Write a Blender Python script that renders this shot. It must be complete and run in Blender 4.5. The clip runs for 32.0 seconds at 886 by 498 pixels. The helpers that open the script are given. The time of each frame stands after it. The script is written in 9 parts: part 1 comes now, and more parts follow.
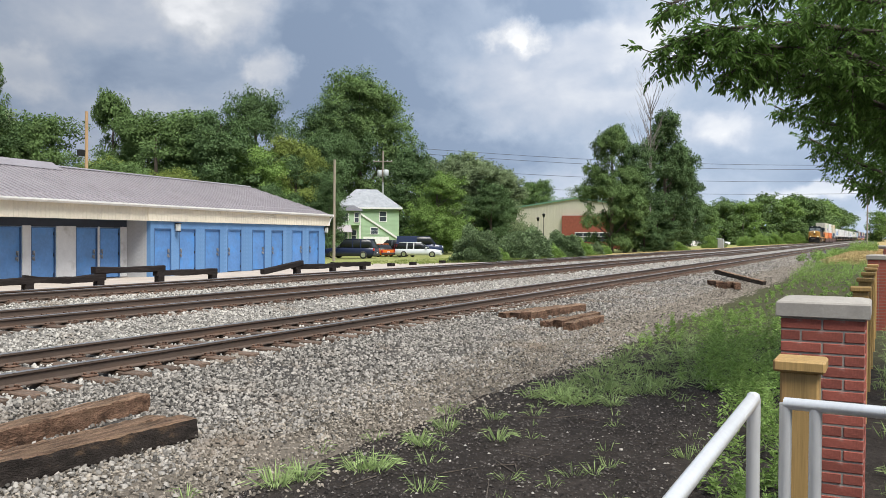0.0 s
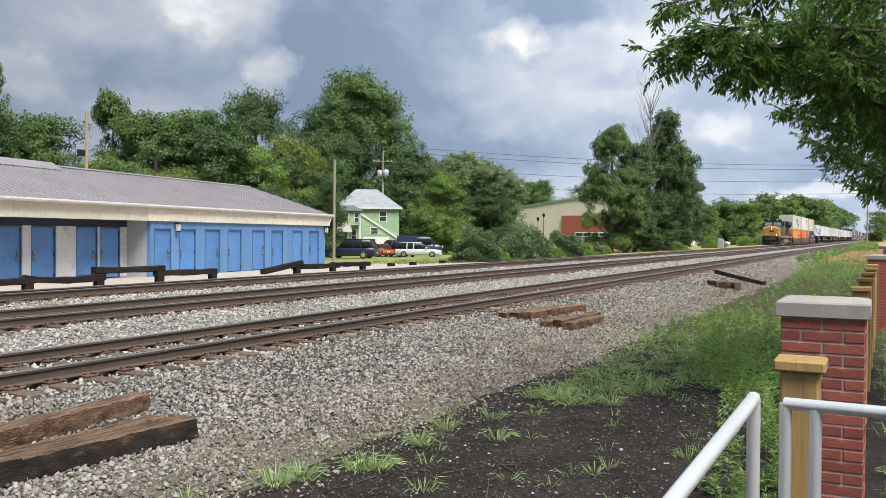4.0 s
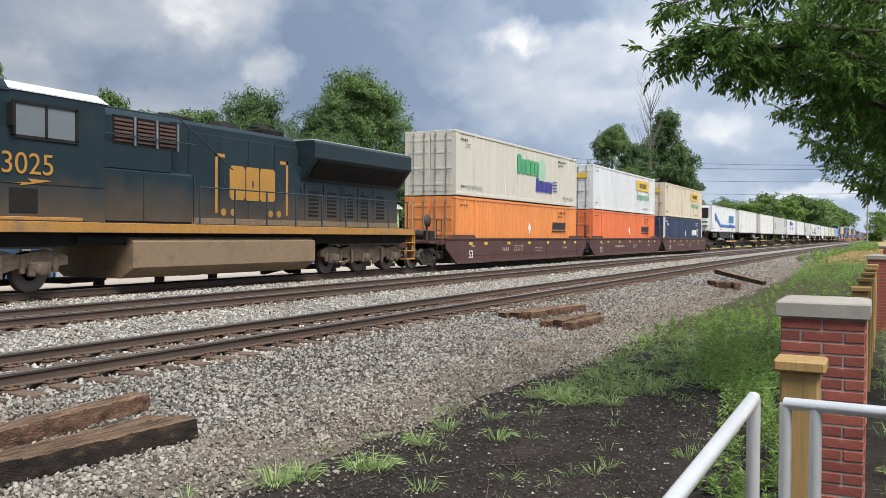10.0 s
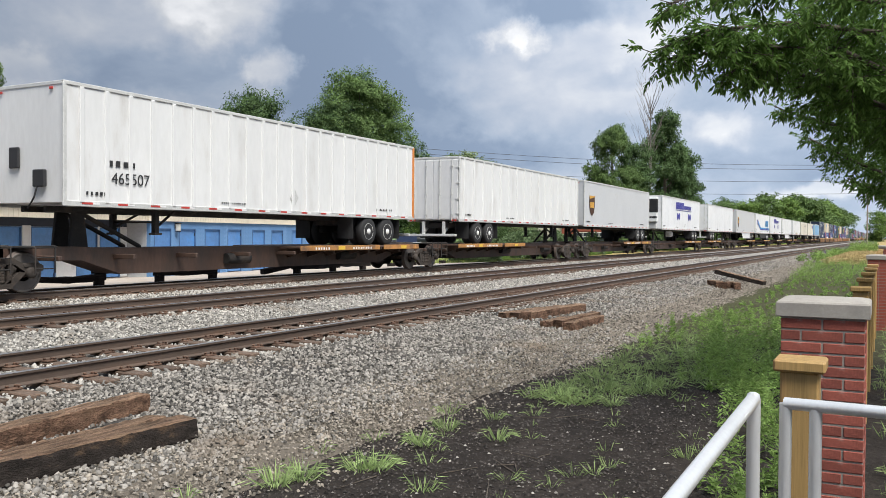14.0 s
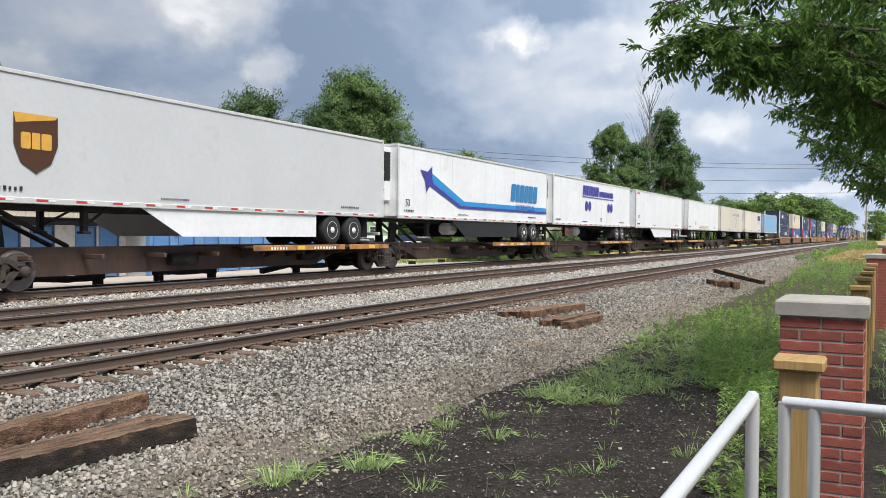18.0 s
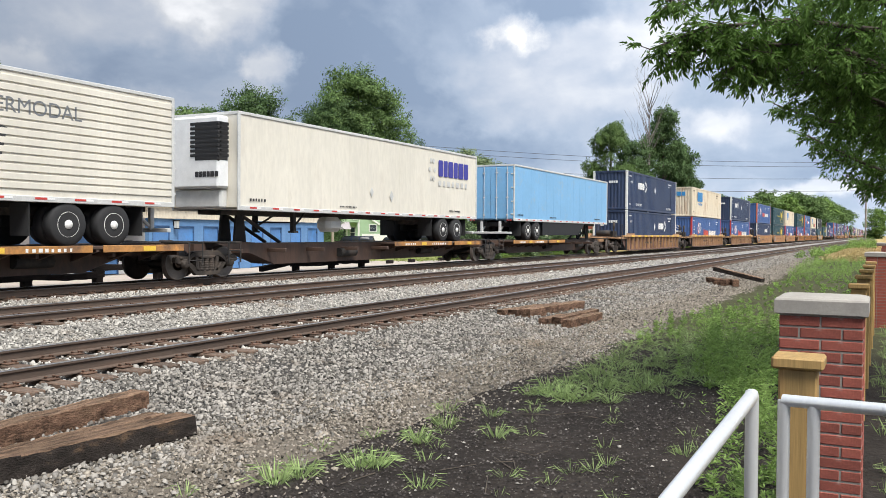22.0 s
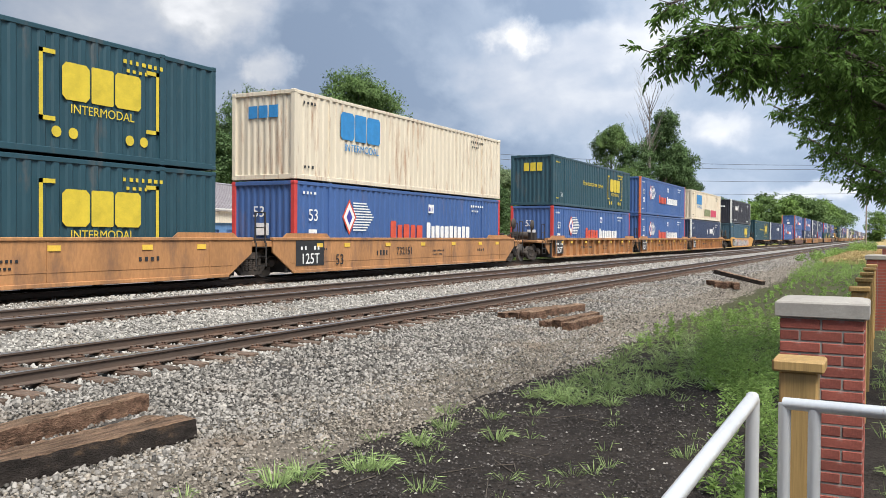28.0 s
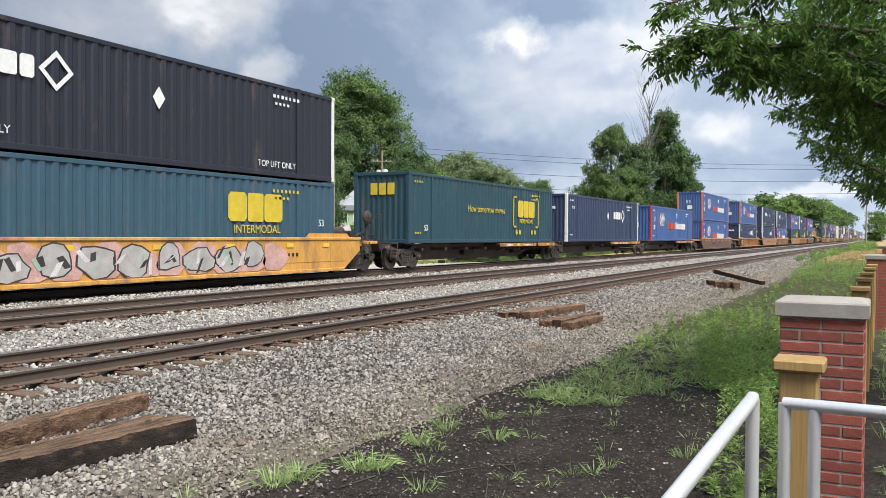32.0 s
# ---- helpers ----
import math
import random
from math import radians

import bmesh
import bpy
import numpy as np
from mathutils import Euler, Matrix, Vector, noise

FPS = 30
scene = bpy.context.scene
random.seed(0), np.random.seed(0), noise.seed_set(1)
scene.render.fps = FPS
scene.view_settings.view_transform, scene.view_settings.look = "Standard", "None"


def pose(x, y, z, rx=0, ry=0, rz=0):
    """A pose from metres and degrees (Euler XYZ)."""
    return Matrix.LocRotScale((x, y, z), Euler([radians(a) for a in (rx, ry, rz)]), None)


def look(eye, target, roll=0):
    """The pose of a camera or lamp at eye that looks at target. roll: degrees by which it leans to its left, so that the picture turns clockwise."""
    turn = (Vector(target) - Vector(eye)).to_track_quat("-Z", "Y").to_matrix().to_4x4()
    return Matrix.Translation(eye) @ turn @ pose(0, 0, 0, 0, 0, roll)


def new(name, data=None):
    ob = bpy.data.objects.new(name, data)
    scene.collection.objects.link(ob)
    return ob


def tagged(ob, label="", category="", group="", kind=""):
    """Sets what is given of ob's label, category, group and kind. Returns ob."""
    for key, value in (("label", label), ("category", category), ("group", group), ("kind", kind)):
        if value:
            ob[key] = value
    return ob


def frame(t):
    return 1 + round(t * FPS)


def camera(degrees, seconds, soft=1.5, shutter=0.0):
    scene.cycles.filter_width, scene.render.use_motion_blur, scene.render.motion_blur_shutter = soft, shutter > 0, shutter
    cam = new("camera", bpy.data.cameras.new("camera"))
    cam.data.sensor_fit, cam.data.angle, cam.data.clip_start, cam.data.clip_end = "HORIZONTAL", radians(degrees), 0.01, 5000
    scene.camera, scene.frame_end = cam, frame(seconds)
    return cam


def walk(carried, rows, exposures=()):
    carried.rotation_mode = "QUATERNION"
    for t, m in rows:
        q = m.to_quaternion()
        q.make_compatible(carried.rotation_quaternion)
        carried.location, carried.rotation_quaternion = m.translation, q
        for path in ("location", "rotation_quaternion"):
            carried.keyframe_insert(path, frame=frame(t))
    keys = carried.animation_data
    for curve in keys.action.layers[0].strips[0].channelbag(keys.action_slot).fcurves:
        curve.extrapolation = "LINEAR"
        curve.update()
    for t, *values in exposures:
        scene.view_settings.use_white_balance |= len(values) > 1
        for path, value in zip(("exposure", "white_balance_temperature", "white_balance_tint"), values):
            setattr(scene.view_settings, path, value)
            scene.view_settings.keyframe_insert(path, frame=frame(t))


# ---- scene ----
# ---------------------------------------------------------------- camera
# X runs along the tracks towards the oncoming train, Y across them away from the camera, Z up.
cam = camera(55.26, 32.0, soft=0.6)
EYE = (0.0, 0.0, 1.8)
YAW, PITCH, ROLL = 62.33, -0.92, 0.40


def aim(turn, dip):
    a, b = radians(YAW + turn), radians(PITCH - dip)
    return look(EYE, (math.sin(a) * math.cos(b), math.cos(a) * math.cos(b), EYE[2] + math.sin(b)), ROLL)


# a hand-held drift of a few hundredths of a degree
walk(cam, [(0.0, aim(0, 0)), (8.0, aim(0, 0)), (16.0, aim(0, 0)), (17.0, aim(.06, .06)), (19.5, aim(.06, .06)),
           (20.5, aim(.08, .19)), (21.5, aim(.10, .23)), (22.5, aim(.08, .12)), (23.2, aim(.08, .07)), (24.5, aim(.07, .06)),
           (25.5, aim(.0, .0)), (27.5, aim(.06, 0)), (30.0, aim(.06, 0)), (32.0, aim(.06, .01))],
     exposures=[(0.0, .42), (9.0, .41), (11.0, .29), (12.0, .25), (13.0, .30), (14.0, .38), (18.0, .43), (22.0, .53), (26.0, .55), (28.0, .53), (29.0, .45), (30.0, .49), (32.0, .50)])

# ---------------------------------------------------------------- sky, sun, exposure
SUN_AZ, SUN_EL = radians(210), radians(58)      # azimuth clockwise from +Y, and height
world = bpy.data.worlds.new("sky")
scene.world = world
world.use_nodes = True
wt = world.node_tree
wt.nodes.clear()


def wn(kind, **sets):
    n = wt.nodes.new(kind)
    for k, v in sets.items():
        n.inputs[k].default_value = v
    return n


def wmath(op, a, b):
    n = wt.nodes.new("ShaderNodeMath")
    n.operation = op
    for i, s in enumerate((a, b)):
        if isinstance(s, (int, float)):
            n.inputs[i].default_value = s
        else:
            wt.links.new(s, n.inputs[i])
    return n.outputs[0]


def wramp(fac, stops):
    n = wt.nodes.new("ShaderNodeValToRGB")
    e = n.color_ramp.elements
    while len(e) < len(stops):
        e.new(0.5)
    for el, (pos, c) in zip(e, stops):
        el.position, el.color = pos, (*c, 1) if len(c) == 3 else c
    wt.links.new(fac, n.inputs[0])
    return n.outputs[0]


def wmix(fac, a, b):
    n = wt.nodes.new("ShaderNodeMix")
    n.data_type = "RGBA"
    for sock, s in ((n.inputs[0], fac), (n.inputs[6], a), (n.inputs[7], b)):
        if isinstance(s, tuple):
            sock.default_value = (*s, 1)
        elif isinstance(s, (int, float)):
            sock.default_value = s
        else:
            wt.links.new(s, sock)
    return n.outputs[2]


sky = wt.nodes.new("ShaderNodeTexSky")
sky.sky_type, sky.sun_disc = "NISHITA", False
sky.sun_elevation, sky.sun_rotation = SUN_EL, SUN_AZ
sky.dust_density = 1.5
co = wt.nodes.new("ShaderNodeTexCoord").outputs["Generated"]
sep = wt.nodes.new("ShaderNodeSeparateXYZ")
wt.links.new(co, sep.inputs[0])
up = wmath("MAXIMUM", sep.outputs[2], 0.0)
den = wmath("ADD", wmath("MULTIPLY", up, 0.85), 0.42)
comb = wt.nodes.new("ShaderNodeCombineXYZ")
wt.links.new(wmath("DIVIDE", sep.outputs[0], den), comb.inputs[0])
wt.links.new(wmath("DIVIDE", sep.outputs[1], den), comb.inputs[1])


def wnoise(scale, detail, rough, shift, dist=0.0):
    m = wt.nodes.new("ShaderNodeMapping")
    m.inputs["Location"].default_value = shift
    wt.links.new(comb.outputs[0], m.inputs[0])
    n = wn("ShaderNodeTexNoise", Scale=scale, Detail=detail, Roughness=rough, Distortion=dist)
    wt.links.new(m.outputs[0], n.inputs["Vector"])
    return n.outputs["Fac"]


dim = wt.nodes.new("ShaderNodeMix")
dim.data_type, dim.blend_type = "RGBA", "MULTIPLY"
dim.inputs[0].default_value = 1.0
wt.links.new(sky.outputs[0], dim.inputs[6])
dim.inputs[7].default_value = (0.10, 0.10, 0.10, 1)
clear = wmix(0.8, dim.outputs[2], (0.19, 0.245, 0.335))
# cloud banks in view: bearing, height, half-width and half-height in degrees, weight
BANKS = [(43.0, 13.6, 7.5, 2.4, .06), (47.6, 14.2, 3.6, 2.4, .12), (35.9, 9.9, 3.2, 1.6, .10), (39.0, 8.4, 7.0, 1.1, .06), (51.3, 10.7, 2.0, 1.5, .16), (66.8, 12.9, 2.3, 1.3, .18),
         (68.5, 9.6, 5.5, 2.2, .07), (73.0, 12.4, 4.0, 1.8, .085), (78.0, 13.6, 5.0, 3.0, .07), (80.4, 6.9, 1.7, 1.3, .09), (74.5, 9.2, 2.6, 1.2, .05)]
GAPS = [(68.9, 15.4, 4.6, 1.5, -.10), (57.0, 9.6, 6.2, 5.2, -.09), (64.5, 5.4, 7.0, 1.6, -.11), (45.4, 10.0, 6.5, 2.2, -.05), (55.0, 14.4, 4.2, 3.0, -.07), (83.0, 4.4, 5.0, 1.2, -.04), (86.5, 2.6, 4.5, .8, .16)]
bearing = wmath("MULTIPLY", wmath("ARCTAN2", sep.outputs[0], sep.outputs[1]), 57.2958)
height = wmath("MULTIPLY", wmath("ARCSINE", sep.outputs[2], 0.0), 57.2958)
angles = wt.nodes.new("ShaderNodeCombineXYZ")
wt.links.new(bearing, angles.inputs[0])
wt.links.new(height, angles.inputs[1])


def wvec(op, a, b):
    n = wt.nodes.new("ShaderNodeVectorMath")
    n.operation = op
    for i, q in enumerate((a, b)):
        if isinstance(q, tuple):
            n.inputs[i].default_value = q
        else:
            wt.links.new(q, n.inputs[i])
    return n.outputs["Value" if op == "LENGTH" else "Vector"]


warp = angles.outputs[0]
for scale, detail, amount in ((.16, 3, 5.5), (.55, 8, 2.6)):
    n = wn("ShaderNodeTexNoise", Scale=scale, Detail=detail, Roughness=.62)
    wt.links.new(angles.outputs[0], n.inputs["Vector"])
    warp = wvec("ADD", warp, wvec("MULTIPLY", wvec("SUBTRACT", n.outputs["Color"], (.5, .5, .5)), (amount * 1.3, amount * .8, 0.0)))
banks = 0.0
for az, el, rw_, rh_, weight in BANKS + GAPS:
    d = wvec("LENGTH", wvec("MULTIPLY", wvec("SUBTRACT", warp, (az, el, 0.0)), (1 / rw_, 1 / rh_, 0.0)), (0.0, 0.0, 0.0))
    m = wt.nodes.new("ShaderNodeMapRange")
    m.interpolation_type = "SMOOTHSTEP"
    m.inputs["From Min"].default_value, m.inputs["From Max"].default_value = 1.25, .45
    m.inputs["To Max"].default_value = weight
    wt.links.new(d, m.inputs[0])
    banks = wmath("ADD", banks, m.outputs[0])
big = wnoise(1.5, 5, 0.5, (4.4, 2.6, 0.0), 0.3)
fine = wnoise(4.6, 9, 0.56, (0.4, 5.2, 2.0), 0.25)
body = wramp(wmath("ADD", wmath("ADD", wmath("MULTIPLY", big, .12), wmath("MULTIPLY", fine, .34)), wmath("ADD", wmath("MULTIPLY", wnoise(3.4, 8, 0.52, (7.3, 2.2, 1.0), 0.2), .24), banks)),
             [(0.25, (0.195, 0.255, 0.355)), (0.34, (0.285, 0.345, 0.44)), (0.43, (0.40, 0.44, 0.51)), (0.52, (0.55, 0.57, 0.60)), (0.64, (1.0, 0.99, 0.98))])
clouds = wmix(0.06, body, clear)
# the overcast thins and brightens towards the far end of the line
side = wramp(sep.outputs[0], [(0.5, (0.70, 0.71, 0.73)), (0.8, (0.95, 0.95, 0.96)), (1.0, (1.32, 1.31, 1.30))])
thin = wt.nodes.new("ShaderNodeMix")
thin.data_type, thin.blend_type = "RGBA", "MULTIPLY"
thin.inputs[0].default_value = 1.0
wt.links.new(clouds, thin.inputs[6])
wt.links.new(side, thin.inputs[7])
clouds = thin.outputs[2]
high = wt.nodes.new("ShaderNodeMix")          # an overcast sky is brightest overhead
high.data_type, high.blend_type = "RGBA", "MULTIPLY"
high.inputs[0].default_value = 1.0
wt.links.new(clouds, high.inputs[6])
wt.links.new(wramp(up, [(0.15, (0.50, 0.50, 0.50)), (1.0, (0.74, 0.74, 0.74))]), high.inputs[7])
double = wt.nodes.new("ShaderNodeMix")
double.data_type, double.blend_type = "RGBA", "ADD"
double.inputs[0].default_value = 1.0
wt.links.new(high.outputs[2], double.inputs[6])
wt.links.new(high.outputs[2], double.inputs[7])
clouds = double.outputs[2]
low = wramp(up, [(0.0, (1, 1, 1)), (0.08, (0, 0, 0))])
air = wmix(wmath("MULTIPLY", low, 0.40), clouds, (0.44, 0.53, 0.66))
bg = wt.nodes.new("ShaderNodeBackground")
bg.inputs[1].default_value = 1.0
wt.links.new(air, bg.inputs[0])
wt.links.new(bg.outputs[0], wt.nodes.new("ShaderNodeOutputWorld").inputs[0])

sun_data = bpy.data.lights.new("sun", "SUN")
sun_data.energy, sun_data.angle, sun_data.color = 4.5, radians(30), (1.0, 0.975, 0.93)
sun = new("sun", sun_data)
sun.matrix_basis = look((math.sin(SUN_AZ) * math.cos(SUN_EL) * 100, math.cos(SUN_AZ) * math.cos(SUN_EL) * 100, math.sin(SUN_EL) * 100), (0, 0, 0))

# ---------------------------------------------------------------- materials
MATS = {}


def mat(name, col, rough=0.6, metal=0.0, var=0.15, scale=3.0, fine=40.0, bump=0.15, dirt=None, dirt_amount=0.0, dirt_scale=1.2,
        island=0.0, emit=0.0, alpha=1.0, stretch=(1, 1, 1), obj_random=0.0, depth=0.01, translucent=0.0, spec=0.5):
    """A Principled material: base colour varied at two scales, optional dirt in patches, fine relief."""
    if name in MATS:
        return MATS[name]
    m = bpy.data.materials.new(name)
    m.use_nodes = True
    t = m.node_tree
    b = t.nodes["Principled BSDF"]
    b.inputs["Roughness"].default_value, b.inputs["Metallic"].default_value = rough, metal
    b.inputs["Specular IOR Level"].default_value = spec
    tc = t.nodes.new("ShaderNodeTexCoord")
    mp = t.nodes.new("ShaderNodeMapping")
    mp.inputs["Scale"].default_value = stretch
    t.links.new(tc.outputs["Object"], mp.inputs[0])

    def noise_node(s, detail=4, r=0.6):
        n = t.nodes.new("ShaderNodeTexNoise")
        n.inputs["Scale"].default_value, n.inputs["Detail"].default_value, n.inputs["Roughness"].default_value = s, detail, r
        t.links.new(mp.outputs[0], n.inputs["Vector"])
        return n.outputs["Fac"]

    def mul(a, c):
        n = t.nodes.new("ShaderNodeMix")
        n.data_type, n.blend_type = "RGBA", "MULTIPLY"
        n.inputs[0].default_value = 1.0
        t.links.new(a, n.inputs[6])
        t.links.new(c, n.inputs[7])
        return n.outputs[2]

    def ramp(f, lo, hi, p0=0.3, p1=0.7):
        n = t.nodes.new("ShaderNodeValToRGB")
        n.color_ramp.elements[0].position, n.color_ramp.elements[1].position = p0, p1
        n.color_ramp.elements[0].color = (lo, lo, lo, 1) if isinstance(lo, (int, float)) else (*lo, 1)
        n.color_ramp.elements[1].color = (hi, hi, hi, 1) if isinstance(hi, (int, float)) else (*hi, 1)
        t.links.new(f, n.inputs[0])
        return n.outputs[0]

    rgb = t.nodes.new("ShaderNodeRGB")
    rgb.outputs[0].default_value = (*col, 1)
    c = rgb.outputs[0]
    if var:
        c = mul(c, ramp(noise_node(scale, 5), 1 - var, 1 + var))
        c = mul(c, ramp(noise_node(fine, 3), 1 - var * 0.7, 1 + var * 0.7))
    if island:
        g = t.nodes.new("ShaderNodeNewGeometry")
        c = mul(c, ramp(g.outputs["Random Per Island"], 1 - island, 1 + island, 0, 1))
    if obj_random:
        o = t.nodes.new("ShaderNodeObjectInfo")
        c = mul(c, ramp(o.outputs["Random"], 1 - obj_random, 1 + obj_random, 0, 1))
    if dirt:
        n = t.nodes.new("ShaderNodeMix")
        n.data_type = "RGBA"
        f = ramp(noise_node(dirt_scale, 7, 0.68), 0.0, 1.0, 0.62 - dirt_amount * 0.35, 0.80 - dirt_amount * 0.25)
        t.links.new(f, n.inputs[0])
        t.links.new(c, n.inputs[6])
        n.inputs[7].default_value = (*dirt, 1)
        c = n.outputs[2]
    t.links.new(c, b.inputs["Base Color"])
    if bump:
        n = t.nodes.new("ShaderNodeBump")
        n.inputs["Strength"].default_value, n.inputs["Distance"].default_value = bump, depth
        t.links.new(noise_node(fine, 5), n.inputs["Height"])
        t.links.new(n.outputs[0], b.inputs["Normal"])
    if emit:
        b.inputs["Emission Color"].default_value = (*col, 1)
        b.inputs["Emission Strength"].default_value = emit
    if translucent:
        out = t.nodes["Material Output"]
        tr = t.nodes.new("ShaderNodeBsdfTranslucent")
        t.links.new(c, tr.inputs[0])
        mx = t.nodes.new("ShaderNodeMixShader")
        mx.inputs[0].default_value = translucent
        t.links.new(b.outputs[0], mx.inputs[1])
        t.links.new(tr.outputs[0], mx.inputs[2])
        t.links.new(mx.outputs[0], out.inputs[0])
    MATS[name] = m
    return m


def dusty(m, low, high, colour, amount=.85):
    """Road dust settled on the lower part of a thing, thinning from low to high in its own space."""
    t = m.node_tree
    b = t.nodes["Principled BSDF"]
    tc = t.nodes.new("ShaderNodeTexCoord")
    sp = t.nodes.new("ShaderNodeSeparateXYZ")
    t.links.new(tc.outputs["Object"], sp.inputs[0])
    n = t.nodes.new("ShaderNodeTexNoise")
    n.inputs["Scale"].default_value, n.inputs["Detail"].default_value = 1.3, 6
    t.links.new(tc.outputs["Object"], n.inputs["Vector"])
    w = t.nodes.new("ShaderNodeMath")
    w.operation = "MULTIPLY_ADD"
    t.links.new(n.outputs["Fac"], w.inputs[0])
    w.inputs[1].default_value = (high - low) * .9
    t.links.new(sp.outputs[2], w.inputs[2])
    r = t.nodes.new("ShaderNodeMapRange")
    r.inputs["From Min"].default_value, r.inputs["From Max"].default_value = high + (high - low) * .45, low + (high - low) * .45
    r.inputs["To Max"].default_value = amount
    t.links.new(w.outputs[0], r.inputs[0])
    x = t.nodes.new("ShaderNodeMix")
    x.data_type = "RGBA"
    t.links.new(r.outputs[0], x.inputs[0])
    t.links.new(b.inputs["Base Color"].links[0].from_socket, x.inputs[6])
    x.inputs[7].default_value = (*colour, 1)
    t.links.new(x.outputs[2], b.inputs["Base Color"])
    return m


def glass(name, col=(0.05, 0.06, 0.07)):
    return mat(name, col, rough=0.08, var=0.1, bump=0.0, spec=0.8)


RUST = (0.16, 0.075, 0.04)
GRIME = (0.10, 0.085, 0.07)

# ---------------------------------------------------------------- mesh helpers


class Shape:
    """Collects simple solids, then becomes one mesh."""

    def __init__(self):
        self.v, self.f, self.s = [], [], []

    def add(self, verts, faces, m=None, smooth=False):
        n = len(self.v)
        if m is not None:
            verts = [tuple(m @ Vector(q)) for q in verts]
        self.v += [tuple(q) for q in verts]
        self.f += [tuple(i + n for i in q) for q in faces]
        self.s += [smooth] * len(faces)
        return self

    def box(self, x0, x1, y0, y1, z0, z1, m=None):
        v = [(x, y, z) for x in (x0, x1) for y in (y0, y1) for z in (z0, z1)]
        return self.add(v, [(0, 1, 3, 2), (4, 6, 7, 5), (0, 4, 5, 1), (2, 3, 7, 6), (0, 2, 6, 4), (1, 5, 7, 3)], m)

    def cbox(self, x0, x1, y0, y1, z0, z1, c=0.01, m=None):
        """A box with chamfered edges."""
        lo, hi = (x0, y0, z0), (x1, y1, z1)
        v, idx = [], {}
        for sx in (0, 1):
            for sy in (0, 1):
                for sz in (0, 1):
                    s = (sx, sy, sz)
                    for a in range(3):
                        q = [hi[i] if s[i] else lo[i] for i in range(3)]
                        for i in range(3):
                            if i != a:
                                q[i] += -c if s[i] else c
                        idx[s, a] = len(v)
                        v.append(tuple(q))
        f = []
        for a in range(3):
            b, d = (a + 1) % 3, (a + 2) % 3
            for s in (0, 1):
                ring = []
                for p, q in ((0, 0), (1, 0), (1, 1), (0, 1)):
                    k = [0, 0, 0]
                    k[a], k[b], k[d] = s, p, q
                    ring.append(idx[tuple(k), a])
                f.append(tuple(ring if s else ring[::-1]))
            for p in (0, 1):
                for q in (0, 1):
                    k0, k1 = [0, 0, 0], [0, 0, 0]
                    k0[a], k1[a] = 0, 1
                    k0[b] = k1[b] = p
                    k0[d] = k1[d] = q
                    k0, k1 = tuple(k0), tuple(k1)
                    r = (idx[k0, b], idx[k1, b], idx[k1, d], idx[k0, d])
                    f.append(r if (p == q) else r[::-1])
        for sx in (0, 1):
            for sy in (0, 1):
                for sz in (0, 1):
                    s = (sx, sy, sz)
                    r = tuple(idx[s, a] for a in range(3))
                    f.append(r if (sx + sy + sz) % 2 else r[::-1])
        return self.add(v, f, m)

    def prism(self, pts, a0, a1, axis="y", m=None):
        """A closed outline of (p, q) pushed along an axis: y -> (x, z), x -> (y, z), z -> (x, y)."""
        n = len(pts)

        def put(p, q, a):
            return {"y": (p, a, q), "x": (a, p, q), "z": (p, q, a)}[axis]
        v = [put(p, q, a0) for p, q in pts] + [put(p, q, a1) for p, q in pts]
        f = [tuple(range(n)), tuple(range(2 * n - 1, n - 1, -1))]
        f += [(i, n + i, n + (i + 1) % n, (i + 1) % n) for i in range(n)]
        return self.add(v, f, m)

    def rod(self, a, b, r, n=8, r2=None, caps=True):
        a, b = Vector(a), Vector(b)
        d = (b - a)
        q = d.to_track_quat("Z", "Y").to_matrix()
        r2 = r if r2 is None else r2
        v = []
        for c, rr in ((a, r), (b, r2)):
            for i in range(n):
                w = 2 * math.pi * i / n
                v.append(tuple(c + q @ Vector((math.cos(w) * rr, math.sin(w) * rr, 0))))
        f = [(i, (i + 1) % n, n + (i + 1) % n, n + i) for i in range(n)]
        k = len(self.f)
        self.add(v, f, None, True)
        if caps:
            self.add(v, [tuple(range(n - 1, -1, -1)), tuple(range(n, 2 * n))])
        return self

    def lathe(self, prof, centre, axis="y", n=20):
        """A turned solid: prof is (along, radius) from one end to the other."""
        v, f = [], []
        for a, r in prof:
            for i in range(n):
                w = 2 * math.pi * i / n
                c, s = math.cos(w) * r, math.sin(w) * r
                q = {"y": (c, a, s), "x": (a, c, s), "z": (c, s, a)}[axis]
                v.append(tuple(q[j] + centre[j] for j in range(3)))
        for k in range(len(prof) - 1):
            for i in range(n):
                j = (i + 1) % n
                f.append((k * n + i, k * n + j, (k + 1) * n + j, (k + 1) * n + i))
        self.add(v, f, None, True)
        return self.add(v, [tuple(range(n - 1, -1, -1)), tuple(range((len(prof) - 1) * n, len(prof) * n))])

    def tube(self, pts, r, n=8):
        for a, b in zip(pts, pts[1:]):
            self.rod(a, b, r, n)
        return self

    def mesh(self, name, material):
        me = bpy.data.meshes.new(name)
        me.from_pydata(self.v, [], self.f)
        me.polygons.foreach_set("use_smooth", self.s)
        if material:
            me.materials.append(material)
        bm = bmesh.new()
        bm.from_mesh(me)
        bmesh.ops.recalc_face_normals(bm, faces=bm.faces)
        bm.to_mesh(me)
        bm.free()
        return me


